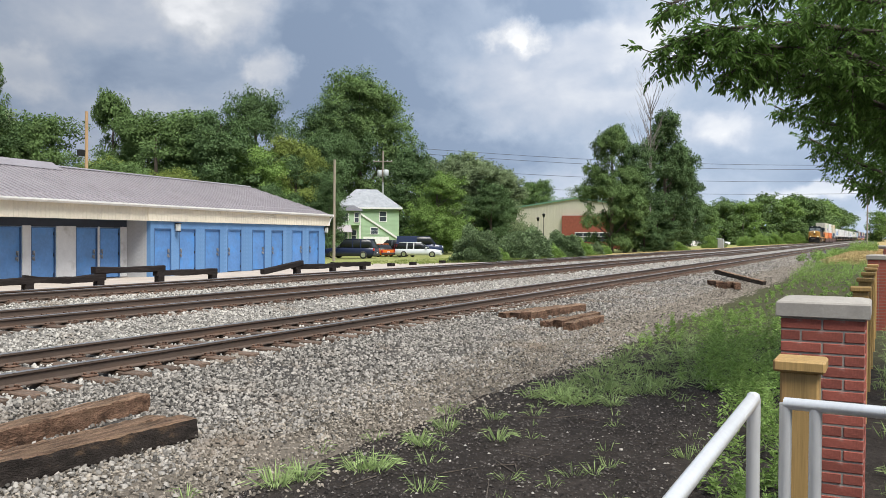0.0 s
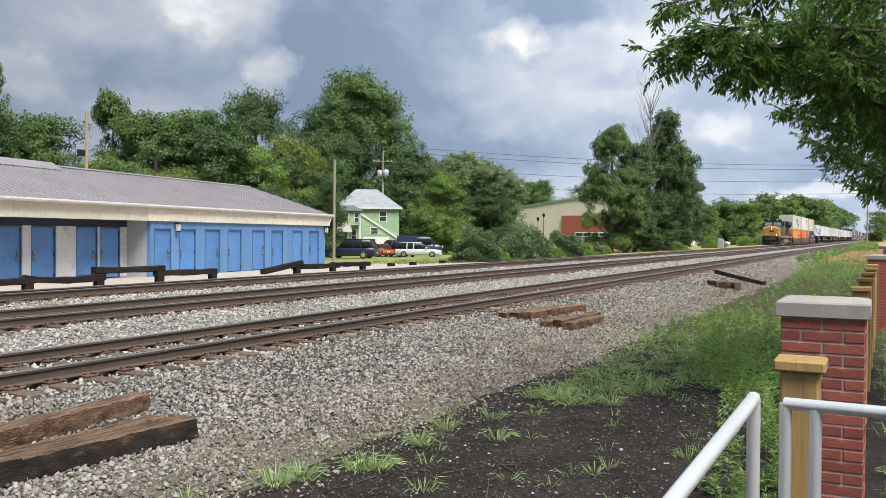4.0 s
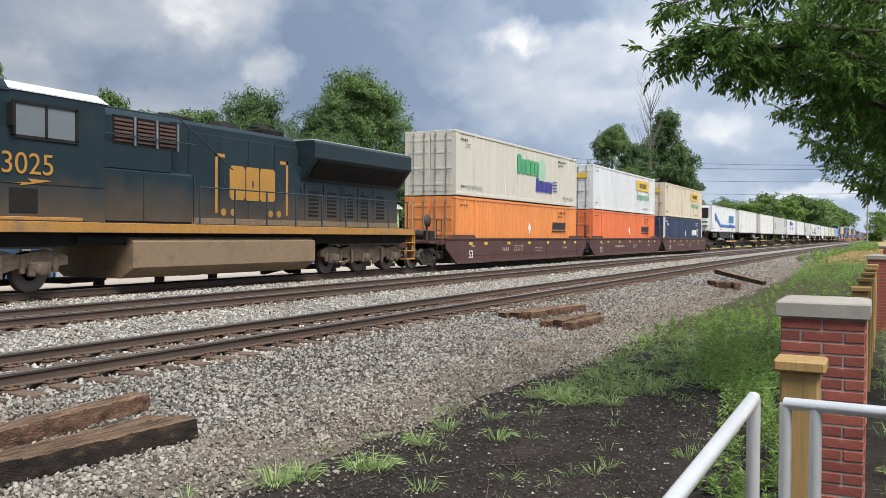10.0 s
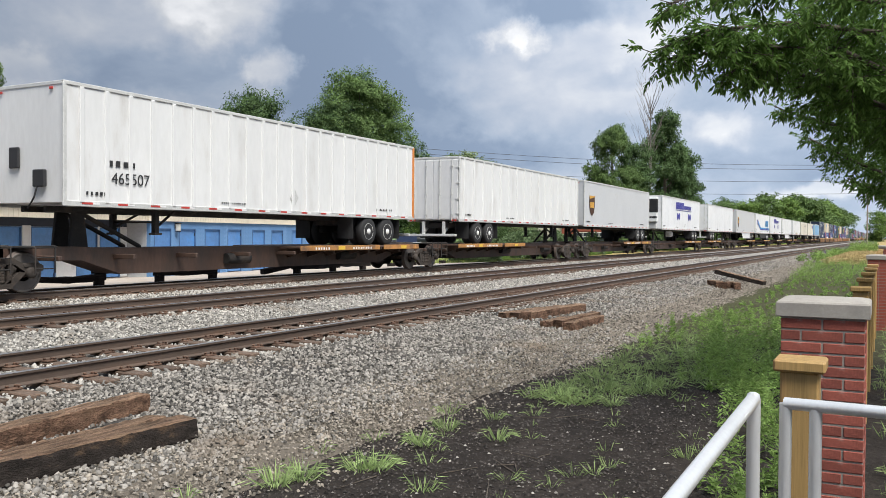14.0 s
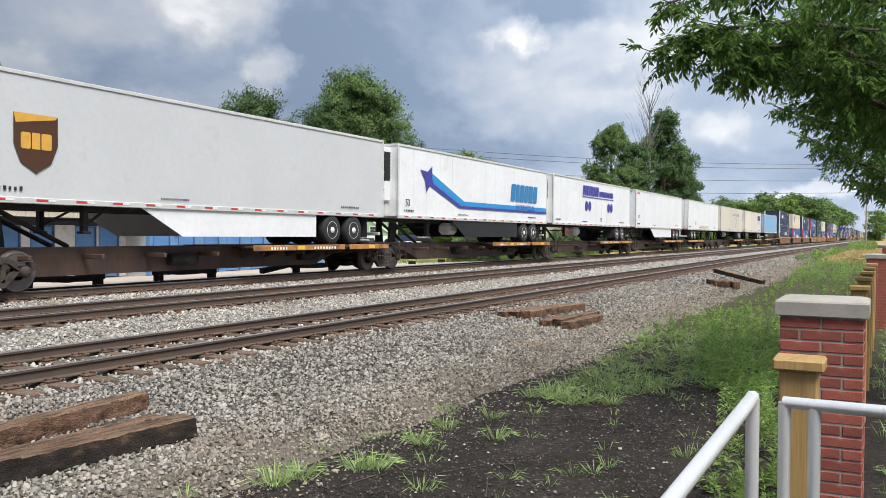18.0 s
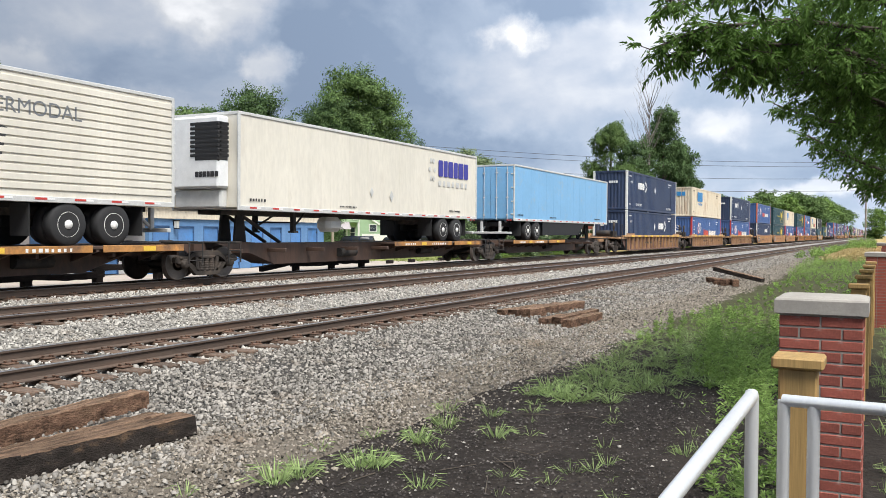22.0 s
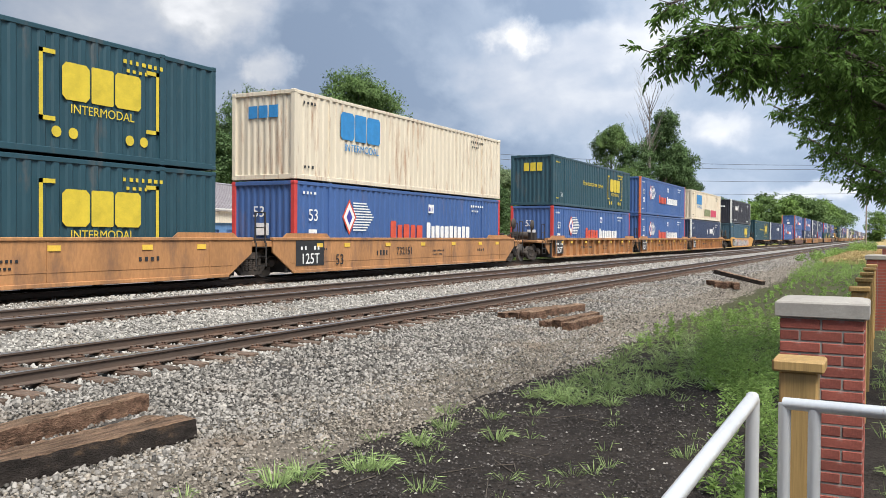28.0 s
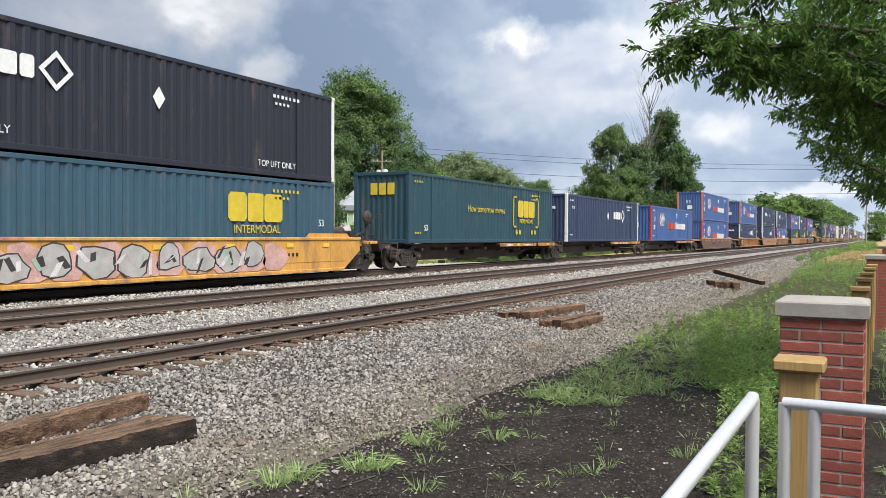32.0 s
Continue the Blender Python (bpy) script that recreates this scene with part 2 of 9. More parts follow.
def part(name, sh, material, parent=None, label="", at=None, kind=""):
    """One mesh object, under a thing or a part if parent is given."""
    ob = new(name, sh.mesh(name, material) if isinstance(sh, Shape) else sh)
    if parent is not None:
        ob.parent = parent
    if at is not None:
        ob.matrix_basis = at
    if label or kind:
        tagged(ob, label=label, kind=kind)
    return ob


def thing(name, label, category, group="", at=None):
    ob = new(name)
    ob.empty_display_size = 0.2
    if at is not None:
        ob.matrix_basis = at
    return tagged(ob, label, category, group)


def words(text, size, material, name="lettering"):
    """Flat lettering in the built-in font, centred, lying in the XZ plane and facing -Y."""
    cu = bpy.data.curves.new(name, "FONT")
    cu.body, cu.size, cu.align_x, cu.align_y = text, size, "CENTER", "CENTER"
    cu.extrude = 0.002
    tmp = bpy.data.objects.new(name, cu)
    scene.collection.objects.link(tmp)
    me = bpy.data.meshes.new_from_object(tmp)
    bpy.data.objects.remove(tmp)
    bpy.data.curves.remove(cu)
    me.transform(pose(0, 0, 0, 90, 0, 0))
    me.materials.clear()
    me.materials.append(material)
    return me
# ---------------------------------------------------------------- ground and tracks
TRACKS = {"near": (9.73, 0.000), "middle": (14.00, 0.162), "far": (17.97, 0.272)}   # centre line, top of ties
RAIL_H = 0.174
BED = [(4.35, -0.33), (4.9, -0.215), (5.6, -0.165), (7.2, -0.10), (8.1, -0.062), (11.2, -0.055), (11.9, -0.01), (12.5, 0.12), (15.4, 0.13),
       (16.4, 0.235), (19.2, 0.20), (19.9, 0.12), (20.5, -0.02)]


def lerp_profile(prof, y):
    if y <= prof[0][0]:
        return prof[0][1]
    for (a, za), (b, zb) in zip(prof, prof[1:]):
        if y <= b:
            return za + (zb - za) * (y - a) / (b - a)
    return prof[-1][1]


LAND = [(-3.0, -0.25), (0.0, -0.22), (3.5, -0.20), (5.0, -0.32), (19.0, -0.32), (20.0, 0.15), (21.0, 0.17), (27.0, -0.05), (46.0, -0.55), (400.0, -0.4)]


def land(x, y):
    z = lerp_profile(LAND, y)
    if y < 4.5:
        z += 0.05 * noise.noise((x * 0.5, y * 0.5, 3.0)) + 0.02 * noise.noise((x * 2.1, y * 2.1, 7.0))
    return z


def position_mask(t, lo, hi, axis, wobble, scale):
    """A soft 0..1 mask along a world axis with a noisy border."""
    g = t.nodes.new("ShaderNodeNewGeometry")
    s = t.nodes.new("ShaderNodeSeparateXYZ")
    t.links.new(g.outputs["Position"], s.inputs[0])
    n = t.nodes.new("ShaderNodeTexNoise")
    n.inputs["Scale"].default_value, n.inputs["Detail"].default_value = scale, 6
    t.links.new(g.outputs["Position"], n.inputs["Vector"])
    a = t.nodes.new("ShaderNodeMath")
    a.operation = "MULTIPLY_ADD"
    t.links.new(n.outputs["Fac"], a.inputs[0])
    a.inputs[1].default_value = wobble
    t.links.new(s.outputs[axis], a.inputs[2])
    m = t.nodes.new("ShaderNodeMapRange")
    m.inputs["From Min"].default_value, m.inputs["From Max"].default_value = lo, hi
    t.links.new(a.outputs[0], m.inputs[0])
    return m.outputs[0]


def ground_material():
    m = mat("ground", (0.030, 0.0245, 0.021), rough=0.97, var=0.4, scale=1.1, fine=16, bump=1.0, depth=0.07, spec=0.15, dirt=(0.085, 0.075, 0.066), dirt_amount=0.15, dirt_scale=9)
    t = m.node_tree
    b = t.nodes["Principled BSDF"]
    earth = b.inputs["Base Color"].links[0].from_socket

    def tint(lo, hi, scale, detail=6):
        g = t.nodes.new("ShaderNodeNewGeometry")
        n = t.nodes.new("ShaderNodeTexNoise")
        n.inputs["Scale"].default_value, n.inputs["Detail"].default_value, n.inputs["Roughness"].default_value = scale, detail, 0.7
        t.links.new(g.outputs["Position"], n.inputs["Vector"])
        r = t.nodes.new("ShaderNodeValToRGB")
        r.color_ramp.elements[0].position, r.color_ramp.elements[1].position = 0.32, 0.68
        r.color_ramp.elements[0].color, r.color_ramp.elements[1].color = (*lo, 1), (*hi, 1)
        t.links.new(n.outputs["Fac"], r.inputs[0])
        return r.outputs[0]

    def mix(f, a, c):
        n = t.nodes.new("ShaderNodeMix")
        n.data_type = "RGBA"
        t.links.new(f, n.inputs[0])
        t.links.new(a, n.inputs[6])
        t.links.new(c, n.inputs[7])
        return n.outputs[2]
    lawn = tint((0.17, 0.21, 0.06), (0.34, 0.33, 0.13), 0.35)
    straw = tint((0.30, 0.22, 0.09), (0.46, 0.36, 0.17), 0.8)
    weedy = tint((0.050, 0.048, 0.026), (0.085, 0.09, 0.04), 2.2)
    c = mix(position_mask(t, 16.5, 22.0, 0, 5.0, 0.35), earth, weedy)
    c = mix(position_mask(t, 74.0, 84.0, 0, 10.0, 0.2), c, straw)
    c = mix(position_mask(t, 27.0, 29.0, 1, 2.0, 0.4), c, lawn)
    t.links.new(c, b.inputs["Base Color"])
    return m


def build_ground():
    xs = sorted(set([-2500, -800, -200, -60, -20] + [round(-6 + 0.4 * i, 2) for i in range(86)] + [34, 45, 60, 80, 110, 150, 220, 320, 600, 1200, 2500, 4500]))
    ys = sorted(set([-2500, -600, -150, -40, -15, -8, -5] + [round(-3 + 0.4 * i, 2) for i in range(20)] + [5.4, 8, 14, 19, 20, 21, 22.5, 24.5, 27, 30, 38, 46, 60, 90, 150, 400, 1200, 3500]))
    sh = Shape()
    sh.v = [(x, y, land(x, y)) for x in xs for y in ys]
    n = len(ys)
    sh.f = [(i * n + j, (i + 1) * n + j, (i + 1) * n + j + 1, i * n + j + 1) for i in range(len(xs) - 1) for j in range(n - 1)]
    sh.s = [True] * len(sh.f)
    g = part("ground", sh, ground_material())
    tagged(g, "dark cinder earth with weedy verge and mown grass beyond", "ground", kind="structure")
    # crushed-stone bed under the three tracks
    bx = [-700, -60, -20] + [round(-4 + 0.5 * i, 2) for i in range(90)] + [46, 55, 70, 90, 120, 200, 400, 1400]
    by = [round(3.9 + 0.2 * i, 2) for i in range(87)]
    sh = Shape()
    for x in bx:
        for y in by:
            z = lerp_profile(BED, y) + 0.035 * noise.noise((x * 0.9, y * 0.9, 0)) + 0.015 * noise.noise((x * 3.1, y * 3.1, 5))
            if y < 4.9:
                z -= max(0.0, 0.12 * noise.noise((x * 0.55, 0.0, 9.0)))
            sh.v.append((x, y, z))
    n = len(by)
    sh.f = [(i * n + j, (i + 1) * n + j, (i + 1) * n + j + 1, i * n + j + 1) for i in range(len(bx) - 1) for j in range(n - 1)]
    sh.s = [True] * len(sh.f)
    # base darkened to paint in the shadowed gaps between stones; brown dirt over it
    bed_mat = mat("crushed_stone_bed", (0.045, 0.040, 0.035), rough=0.95, var=0.42, scale=0.8, fine=38, bump=1.0, depth=0.04,
                  dirt=(0.09, 0.07, 0.052), dirt_amount=0.3, dirt_scale=0.9)
    t = bed_mat.node_tree
    bs = t.nodes["Principled BSDF"]
    n = t.nodes.new("ShaderNodeMix")
    n.data_type = "RGBA"
    t.links.new(position_mask(t, 5.9, 7.2, 1, 1.0, 1.2), n.inputs[0])     # fine brown gravel along the edge
    n.inputs[6].default_value = (0.15, 0.125, 0.097, 1)
    t.links.new(bs.inputs["Base Color"].links[0].from_socket, n.inputs[7])
    t.links.new(n.outputs[2], bs.inputs["Base Color"])
    n2 = t.nodes.new("ShaderNodeMix")
    n2.data_type = "RGBA"
    t.links.new(position_mask(t, 9.9, 11.2, 1, 1.0, 1.5), n2.inputs[0])     # paler crushed fines between the tracks
    t.links.new(n.outputs[2], n2.inputs[6])
    grain = t.nodes.new("ShaderNodeValToRGB")
    grain.color_ramp.elements[0].position, grain.color_ramp.elements[1].position = .38, .62
    grain.color_ramp.elements[0].color, grain.color_ramp.elements[1].color = (.11, .10, .088, 1), (.38, .355, .32, 1)
    speck = t.nodes.new("ShaderNodeTexNoise")
    speck.inputs["Scale"].default_value, speck.inputs["Detail"].default_value, speck.inputs["Roughness"].default_value = 17, 4, .8
    t.links.new(t.nodes.new("ShaderNodeNewGeometry").outputs["Position"], speck.inputs["Vector"])
    t.links.new(speck.outputs["Fac"], grain.inputs[0])
    t.links.new(grain.outputs[0], n2.inputs[7])
    t.links.new(n2.outputs[2], bs.inputs["Base Color"])
    b = part("ballast_bed", sh, bed_mat)
    tagged(b, "grey crushed-stone ballast bed under the railway tracks", "ballast", kind="structure")
    # pavement before the shed
    sh = Shape()
    px = [-40, -10, 0, 10, 20, 30, 40, 44, 47]
    py = [19.95, 21.0, 22.5, 24.5, 27, 30, 34, 40]
    for x in px:
        for y in py:
            yy = y if x < 44 else 19.95 + (y - 19.95) * 0.5
            sh.v.append((x, yy, land(x, yy) + 0.035))
    n = len(py)
    sh.f = [(i * n + j, (i + 1) * n + j, (i + 1) * n + j + 1, i * n + j + 1) for i in range(len(px) - 1) for j in range(n - 1)]
    sh.s = [True] * len(sh.f)
    p = part("pavement", sh, mat("pale_asphalt", (0.42, 0.36, 0.305), rough=0.9, var=0.14, scale=0.5, fine=18, bump=0.3, dirt=(0.26, 0.22, 0.18), dirt_amount=0.2))
    tagged(p, "pale sandy worn paving between shed and tracks", "pavement", kind="structure")


build_ground()

tie_mat = mat("weathered_tie", (0.105, 0.068, 0.047), rough=0.9, var=0.45, scale=2.5, fine=14, stretch=(6, 1, 6), bump=0.6, obj_random=0.3, dirt=(0.20, 0.16, 0.125), dirt_amount=0.35, dirt_scale=3)
rail_mat = mat("rail_steel_brown", (0.108, 0.078, 0.061), rough=0.72, metal=0.25, var=0.22, scale=0.7, fine=30, stretch=(0.15, 1, 1), bump=0.2, dirt=(0.145, 0.085, 0.055), dirt_amount=0.3, dirt_scale=2.0)
head_mat = mat("rail_head_polished", (0.44, 0.42, 0.40), rough=0.32, metal=0.9, var=0.12, scale=1, fine=20, stretch=(0.05, 1, 1), bump=0.05)
head_dull = mat("rail_head_dull", (0.24, 0.20, 0.17), rough=0.45, metal=0.7, var=0.15, scale=1, fine=20, stretch=(0.05, 1, 1), bump=0.05)
plate_mat = mat("tie_plate_rust", (0.13, 0.075, 0.05), rough=0.85, metal=0.2, var=0.3, scale=4, fine=30, bump=0.4, obj_random=0.25)


def build_track(name, yc, zt, label, shiny, cant=0.0):
    tr = tagged(new(name), label, "railway track", kind="structure")
    for s in (-1, 1):
        y = yc + s * 0.755
        b = zt + 0.012 - (cant if s > 0 else 0.0)
        prof = [(y - 0.075, b), (y + 0.075, b), (y + 0.075, b + 0.012), (y + 0.012, b + 0.030), (y + 0.010, b + 0.118), (y + 0.034, b + 0.130),
                (y + 0.034, b + 0.156), (y - 0.034, b + 0.156), (y - 0.034, b + 0.130), (y - 0.010, b + 0.118), (y - 0.012, b + 0.030), (y - 0.075, b + 0.012)]
        sh = Shape().prism(prof, -620, 1500, "x")
        part("rail", sh, rail_mat, tr)
        sh = Shape().prism([(y - 0.033, b + 0.1565), (y + 0.033, b + 0.1565), (y + 0.026, b + 0.163), (y - 0.026, b + 0.163)], -620, 1500, "x")
        part("rail_head", sh, head_mat if shiny else head_dull, tr, "worn shiny running surface" if shiny else "")
    tie = Shape().cbox(-0.115, 0.115, -1.30, 1.30, -0.17, 0.0, 0.014).mesh("tie", tie_mat)
    ps = Shape()
    for s in (-1, 1):
        y = s * 0.755
        ps.cbox(-0.09, 0.09, y - 0.18, y + 0.18, 0.0, 0.018, 0.004)
        for dx, dy in ((-0.055, -0.095), (0.055, -0.10), (0.05, 0.095), (-0.05, 0.10), (0.06, -0.155)):
            ps.cbox(dx - 0.011, dx + 0.011, y + dy - 0.011, y + dy + 0.011, 0.0, 0.036 + 0.012 * ((dx > 0) == (dy > 0)), 0.003)
            ps.cbox(dx - 0.017, dx + 0.017, y + dy - 0.018, y + dy + 0.018, 0.034, 0.05, 0.004)
    plate = ps.mesh("tie_plate", plate_mat)
    rnd = random.Random(name)
    first, step = 1.0, 0.53
    last_x = {"near": 64, "middle": 72, "far": 72}[name.split("_")[-1]]
    x = first
    while x < last_x:
        m = pose(x + rnd.uniform(-.03, .03), yc + rnd.uniform(-.04, .04), zt + rnd.uniform(-0.012, 0.004) - cant / 2, -math.degrees(cant / 1.51), 0, rnd.uniform(-1.2, 1.2))
        part("tie", tie, None, tr, at=m)
        part("tie_plate", plate, None, tr, at=pose(m.translation.x, yc, zt - 0.002 - cant / 2, -math.degrees(cant / 1.51)))
        x += step
    far = Shape()
    while x < 420:
        far.box(x - .115, x + .115, yc - 1.3, yc + 1.3, zt - .1, zt)
        x += step
    x = first - step
    while x > -30:
        far.box(x - .115, x + .115, yc - 1.3, yc + 1.3, zt - .1, zt)
        x -= step
    part("ties", far, tie_mat, tr, kind="stuff")
    return tr


build_track("track_near", *TRACKS["near"], "siding of brown rusty rails on weathered wooden ties", True)
build_track("track_middle", *TRACKS["middle"], "main line of brown rails on ties in grey ballast", True)
build_track("track_far", *TRACKS["far"], "main line carrying the freight train, brown rails", True, 0.055)
# ---------------------------------------------------------------- storage shed
wood_dark = mat("timber_dark", (.020, .016, .015), spec=.15, rough=.95, var=.35, scale=2, fine=18, stretch=(.3, 3, 3), bump=.7, depth=.02, obj_random=.2, dirt=(.06, .05, .043), dirt_amount=.15, dirt_scale=3)
shed_blue = mat("painted_block_blue", (.11, .235, .44), rough=.75, var=.10, scale=.9, fine=16, bump=.2, dirt=(.17, .31, .53), dirt_amount=.30, dirt_scale=1.0)
door_blue = mat("door_paint_blue", (.090, .215, .46), rough=.6, var=.14, scale=.8, fine=10, bump=.12, dirt=(.075, .27, .63), dirt_amount=.36, dirt_scale=1.1, obj_random=.12)
door_deep = mat("door_paint_deep_blue", (.115, .265, .55), rough=.6, var=.14, scale=.9, fine=10, bump=.12, dirt=(.09, .27, .60), dirt_amount=.35, dirt_scale=1.3, obj_random=.12)
block_grey = mat("block_wall_grey", (.44, .445, .45), rough=.85, var=.12, scale=1.2, fine=18, bump=.3, dirt=(.30, .29, .27), dirt_amount=.2)
fascia_mat = mat("cream_siding", (.78, .71, .57), rough=.6, var=.06, scale=.7, fine=12, bump=.08, dirt=(.52, .46, .36), dirt_amount=.15)
roof_metal = mat("ribbed_metal_roof", (.34, .31, .32), rough=.45, metal=.35, var=.08, scale=.5, fine=10, bump=.06, dirt=(.27, .24, .24), dirt_amount=.2)
white_trim = mat("white_trim", (.74, .73, .70), rough=.5, var=.08, bump=.05)
latch_mat = mat("latch_steel", (.30, .30, .31), rough=.4, metal=.8, var=.2, bump=.1)
black_iron = mat("black_iron", (.02, .02, .021), rough=.5, metal=.4, var=.15, bump=.1)
lamp_glass = mat("lantern_glass", (.55, .55, .50), rough=.2, var=.1, bump=0)
joint_mat = mat("mortar_grey", (.30, .275, .24), rough=.95, var=.15, fine=40, bump=.4)


def shed():
    sh = thing("storage_shed", "long blue block storage shed with ribbed metal roof", "shed", at=pose(25.6, 27.2, -.04, 0, 0, 9))
    L, back, wing, recess = 16.1, 8.0, -24.0, 1.2
    top = 2.50
    # block walls of the front range, course by course relief
    def wall(name, x0, x1, y0, y1, mt, holes=()):
        s = Shape()
        if abs(x1 - x0) > abs(y1 - y0):
            edges = [x0] + [v for h in holes for v in h] + [x1]
            for k in range(0, len(edges) - 1, 2):
                s.box(edges[k], edges[k + 1], y0, y1, 0, top)
            for a, b in holes:
                s.box(a, b, y0, y1, 2.06, top)
            spans = [(edges[i] + .004, edges[i + 1] - .004, y0 - .003, y0) for i in range(0, len(edges) - 1, 2)]
        else:
            s.box(x0, x1, y0, y1, 0, top)
            spans = [(x0 - .003, x0, y0 + .004, y1 - .004)]
        w = part(name, s, mt, sh)
        for a, b, c, d in spans:
            me = Shape().box(a, b, c, d, -.097, .097).mesh("block_course", mt)
            for k in range(1, 12):
                part("block_course", me, None, w, at=pose(0, 0, .2 * k))
        return w
    doors = [(.22, 1.38), (1.93, 3.15), (3.86, 5.08), (5.72, 6.94), (7.95, 9.17), (9.85, 11.07), (12.05, 13.27), (14.05, 15.27)]
    wall("front_wall", 0, L, 0, .2, shed_blue, doors)
    wall("side_wall", L - .2, L, .2, back, shed_blue)
    wall("recess_wall", 0, .2, .2, recess + .2, block_grey)
    s = Shape().box(wing, L, back - .2, back, 0, top)
    part("rear_wall", s, shed_blue, sh)
    wd = [(-21.5, -20.3), (-19.9, -18.7), (-17.9, -16.7), (-16.3, -15.1), (-13.9, -12.7), (-12.3, -11.1), (-9.6, -8.4), (-6.78, -5.61), (-5.17, -3.99), (-2.94, -1.76), (-1.63, -.43)]
    s = Shape()
    e = [wing] + [v for d in wd for v in d] + [.0]
    for k in range(0, len(e) - 1, 2):
        s.box(e[k], e[k + 1], recess, recess + .2, 0, top)
    for a, b in wd:
        s.box(a, b, recess, recess + .2, 2.06, top)
    part("recessed_wall", s, block_grey, sh)
    # near-black strip painting in the shade under the eaves above the doors
    s = Shape().box(wing, .0, recess - .004, recess, 2.07, top)
    part("lintel_band", s, mat("eave_shade_navy", (.022, .030, .048), rough=.7, var=.15, bump=.1), sh)

    def door(a, b, y, mt, hinge_left):
        d = part("door", Shape().cbox(a + .03, b - .03, y + .05, y + .10, .03, 2.04, .008), mt, sh, "blue steel storage door")
        fr = Shape()
        fr.box(a, a + .04, y - .012, y + .12, 0, 2.06).box(b - .04, b, y - .012, y + .12, 0, 2.06).box(a + .04, b - .04, y - .012, y + .12, 2.02, 2.06)
        part("door_frame", fr, mat("door_frame_navy", (.055, .125, .26), rough=.6, var=.15, bump=.1), d)
        h = Shape()
        hx = b - .16 if hinge_left else a + .16
        h.cbox(hx - .05, hx + .05, y + .0, y + .05, 1.02, 1.18, .01)
        h.rod((hx, y - .01, .98), (hx, y - .01, 1.10), .022, 8)
        h.cbox(hx - .07, hx + .07, y + .02, y + .05, .84, .96, .012)
        h.cbox(hx - .03, hx + .03, y - .02, y + .02, .80, .90, .012)
        part("latch", h, latch_mat, d, "steel hasp with padlock")
        gx = a + .03 if hinge_left else b - .03
        for z in (.25, 1.0, 1.8):
            part("hinge", Shape().cbox(gx - .03, gx + .03, y + .01, y + .05, z - .06, z + .06, .008), black_iron, d)
    for i, (a, b) in enumerate(doors):
        door(a, b, 0, door_blue, i % 2 == 0)
    for i, (a, b) in enumerate(wd):
        door(a, b, recess, door_deep, i % 2 == 1)
    # pale infill panels between the recessed doors
    for a, b in ((-5.59, -5.19), (-3.97, -2.96), (-1.74, -1.65), (-.41, -.02)):
        part("wall_panel", Shape().cbox(a, b, recess - .03, recess + .0, .02, 2.10, .006), mat("panel_pale", (.64, .645, .65), rough=.7, var=.08, bump=.1, dirt=(.40, .39, .38), dirt_amount=.25), sh)
    # roof: hipped at the right-hand end
    f0, b0, r = -.20, back + .5, 4.0
    ez, rz, xr, xe = 3.02, 4.62, 14.2, L + .45
    s = Shape()
    v = [(wing, f0, ez), (xe, f0, ez), (xe, b0, ez), (wing, b0, ez), (wing, r, rz), (xr, r, rz)]
    v += [(x, y, z - .09) for x, y, z in v]
    s.add(v, [(0, 1, 5, 4), (1, 2, 5), (2, 3, 4, 5), (0, 4, 3), (6, 10, 11, 7), (7, 11, 8), (8, 11, 10, 9), (6, 9, 10), (0, 6, 7, 1), (1, 7, 8, 2), (2, 8, 9, 3), (0, 3, 9, 6)])
    roof = part("roof", s, roof_metal, sh, "grey ribbed metal roof")
    ribs = Shape()
    x = wing + .2
    slope = (rz - ez) / (r - f0)
    while x < xe - .1:
        y1 = r if x < xr else r - (x - xr) / (xe - xr) * (r - f0)
        if y1 > f0 + .1:
            z1 = ez + (y1 - f0) * slope
            ribs.add([(x - .02, f0, ez), (x + .02, f0, ez), (x + .02, y1, z1), (x - .02, y1, z1), (x - .012, f0, ez + .04), (x + .012, f0, ez + .04), (x + .012, y1, z1 + .04), (x - .012, y1, z1 + .04)],
                     [(0, 3, 2, 1), (4, 5, 6, 7), (0, 1, 5, 4), (1, 2, 6, 5), (2, 3, 7, 6), (3, 0, 4, 7)])
        x += .305
    part("standing_seam", ribs, roof_metal, roof)
    ra = Shape().prism([(r - .55, rz - .17), (r, rz + .16), (r + .55, rz - .17), (r, rz + .01)], wing, -1.2, "x")
    part("raised_ridge", ra, roof_metal, roof, "raised ridge section of ribbed metal")
    cap = Shape().prism([(r - .16, rz - .01), (r, rz + .06), (r + .16, rz - .01), (r, rz + .02)], wing, xr, "x")
    part("ridge_cap", cap, roof_metal, roof)
    sn = Shape().prism([(f0 + .55, ez + .19), (f0 + .60, ez + .27), (f0 + .63, ez + .22)], wing, xe - .9, "x")
    part("snow_guard", sn, roof_metal, roof)
    # fascia boards, vertical siding
    for x0, x1, y in ((-.25, xe - .1, -.09), (wing, -.25, -.03)):
        s = Shape()
        s.box(x0, x1, y, y + .06, 2.36, 2.98)
        x = x0 + .02
        while x < x1 - .03:
            s.prism([(x, y), (x + .02, y - .014), (x + .16, y - .014), (x + .18, y)], 2.37, 2.97, "z")
            x += .2
        part("fascia", s, fascia_mat, sh, "cream vertical siding fascia")
    part("fascia_end", Shape().box(-.25, -.19, -.03, .06, 2.36, 2.98), fascia_mat, sh)
    part("fascia_end", Shape().box(xe - .10, xe - .04, -.09, back + .3, 2.36, 2.98), fascia_mat, sh)
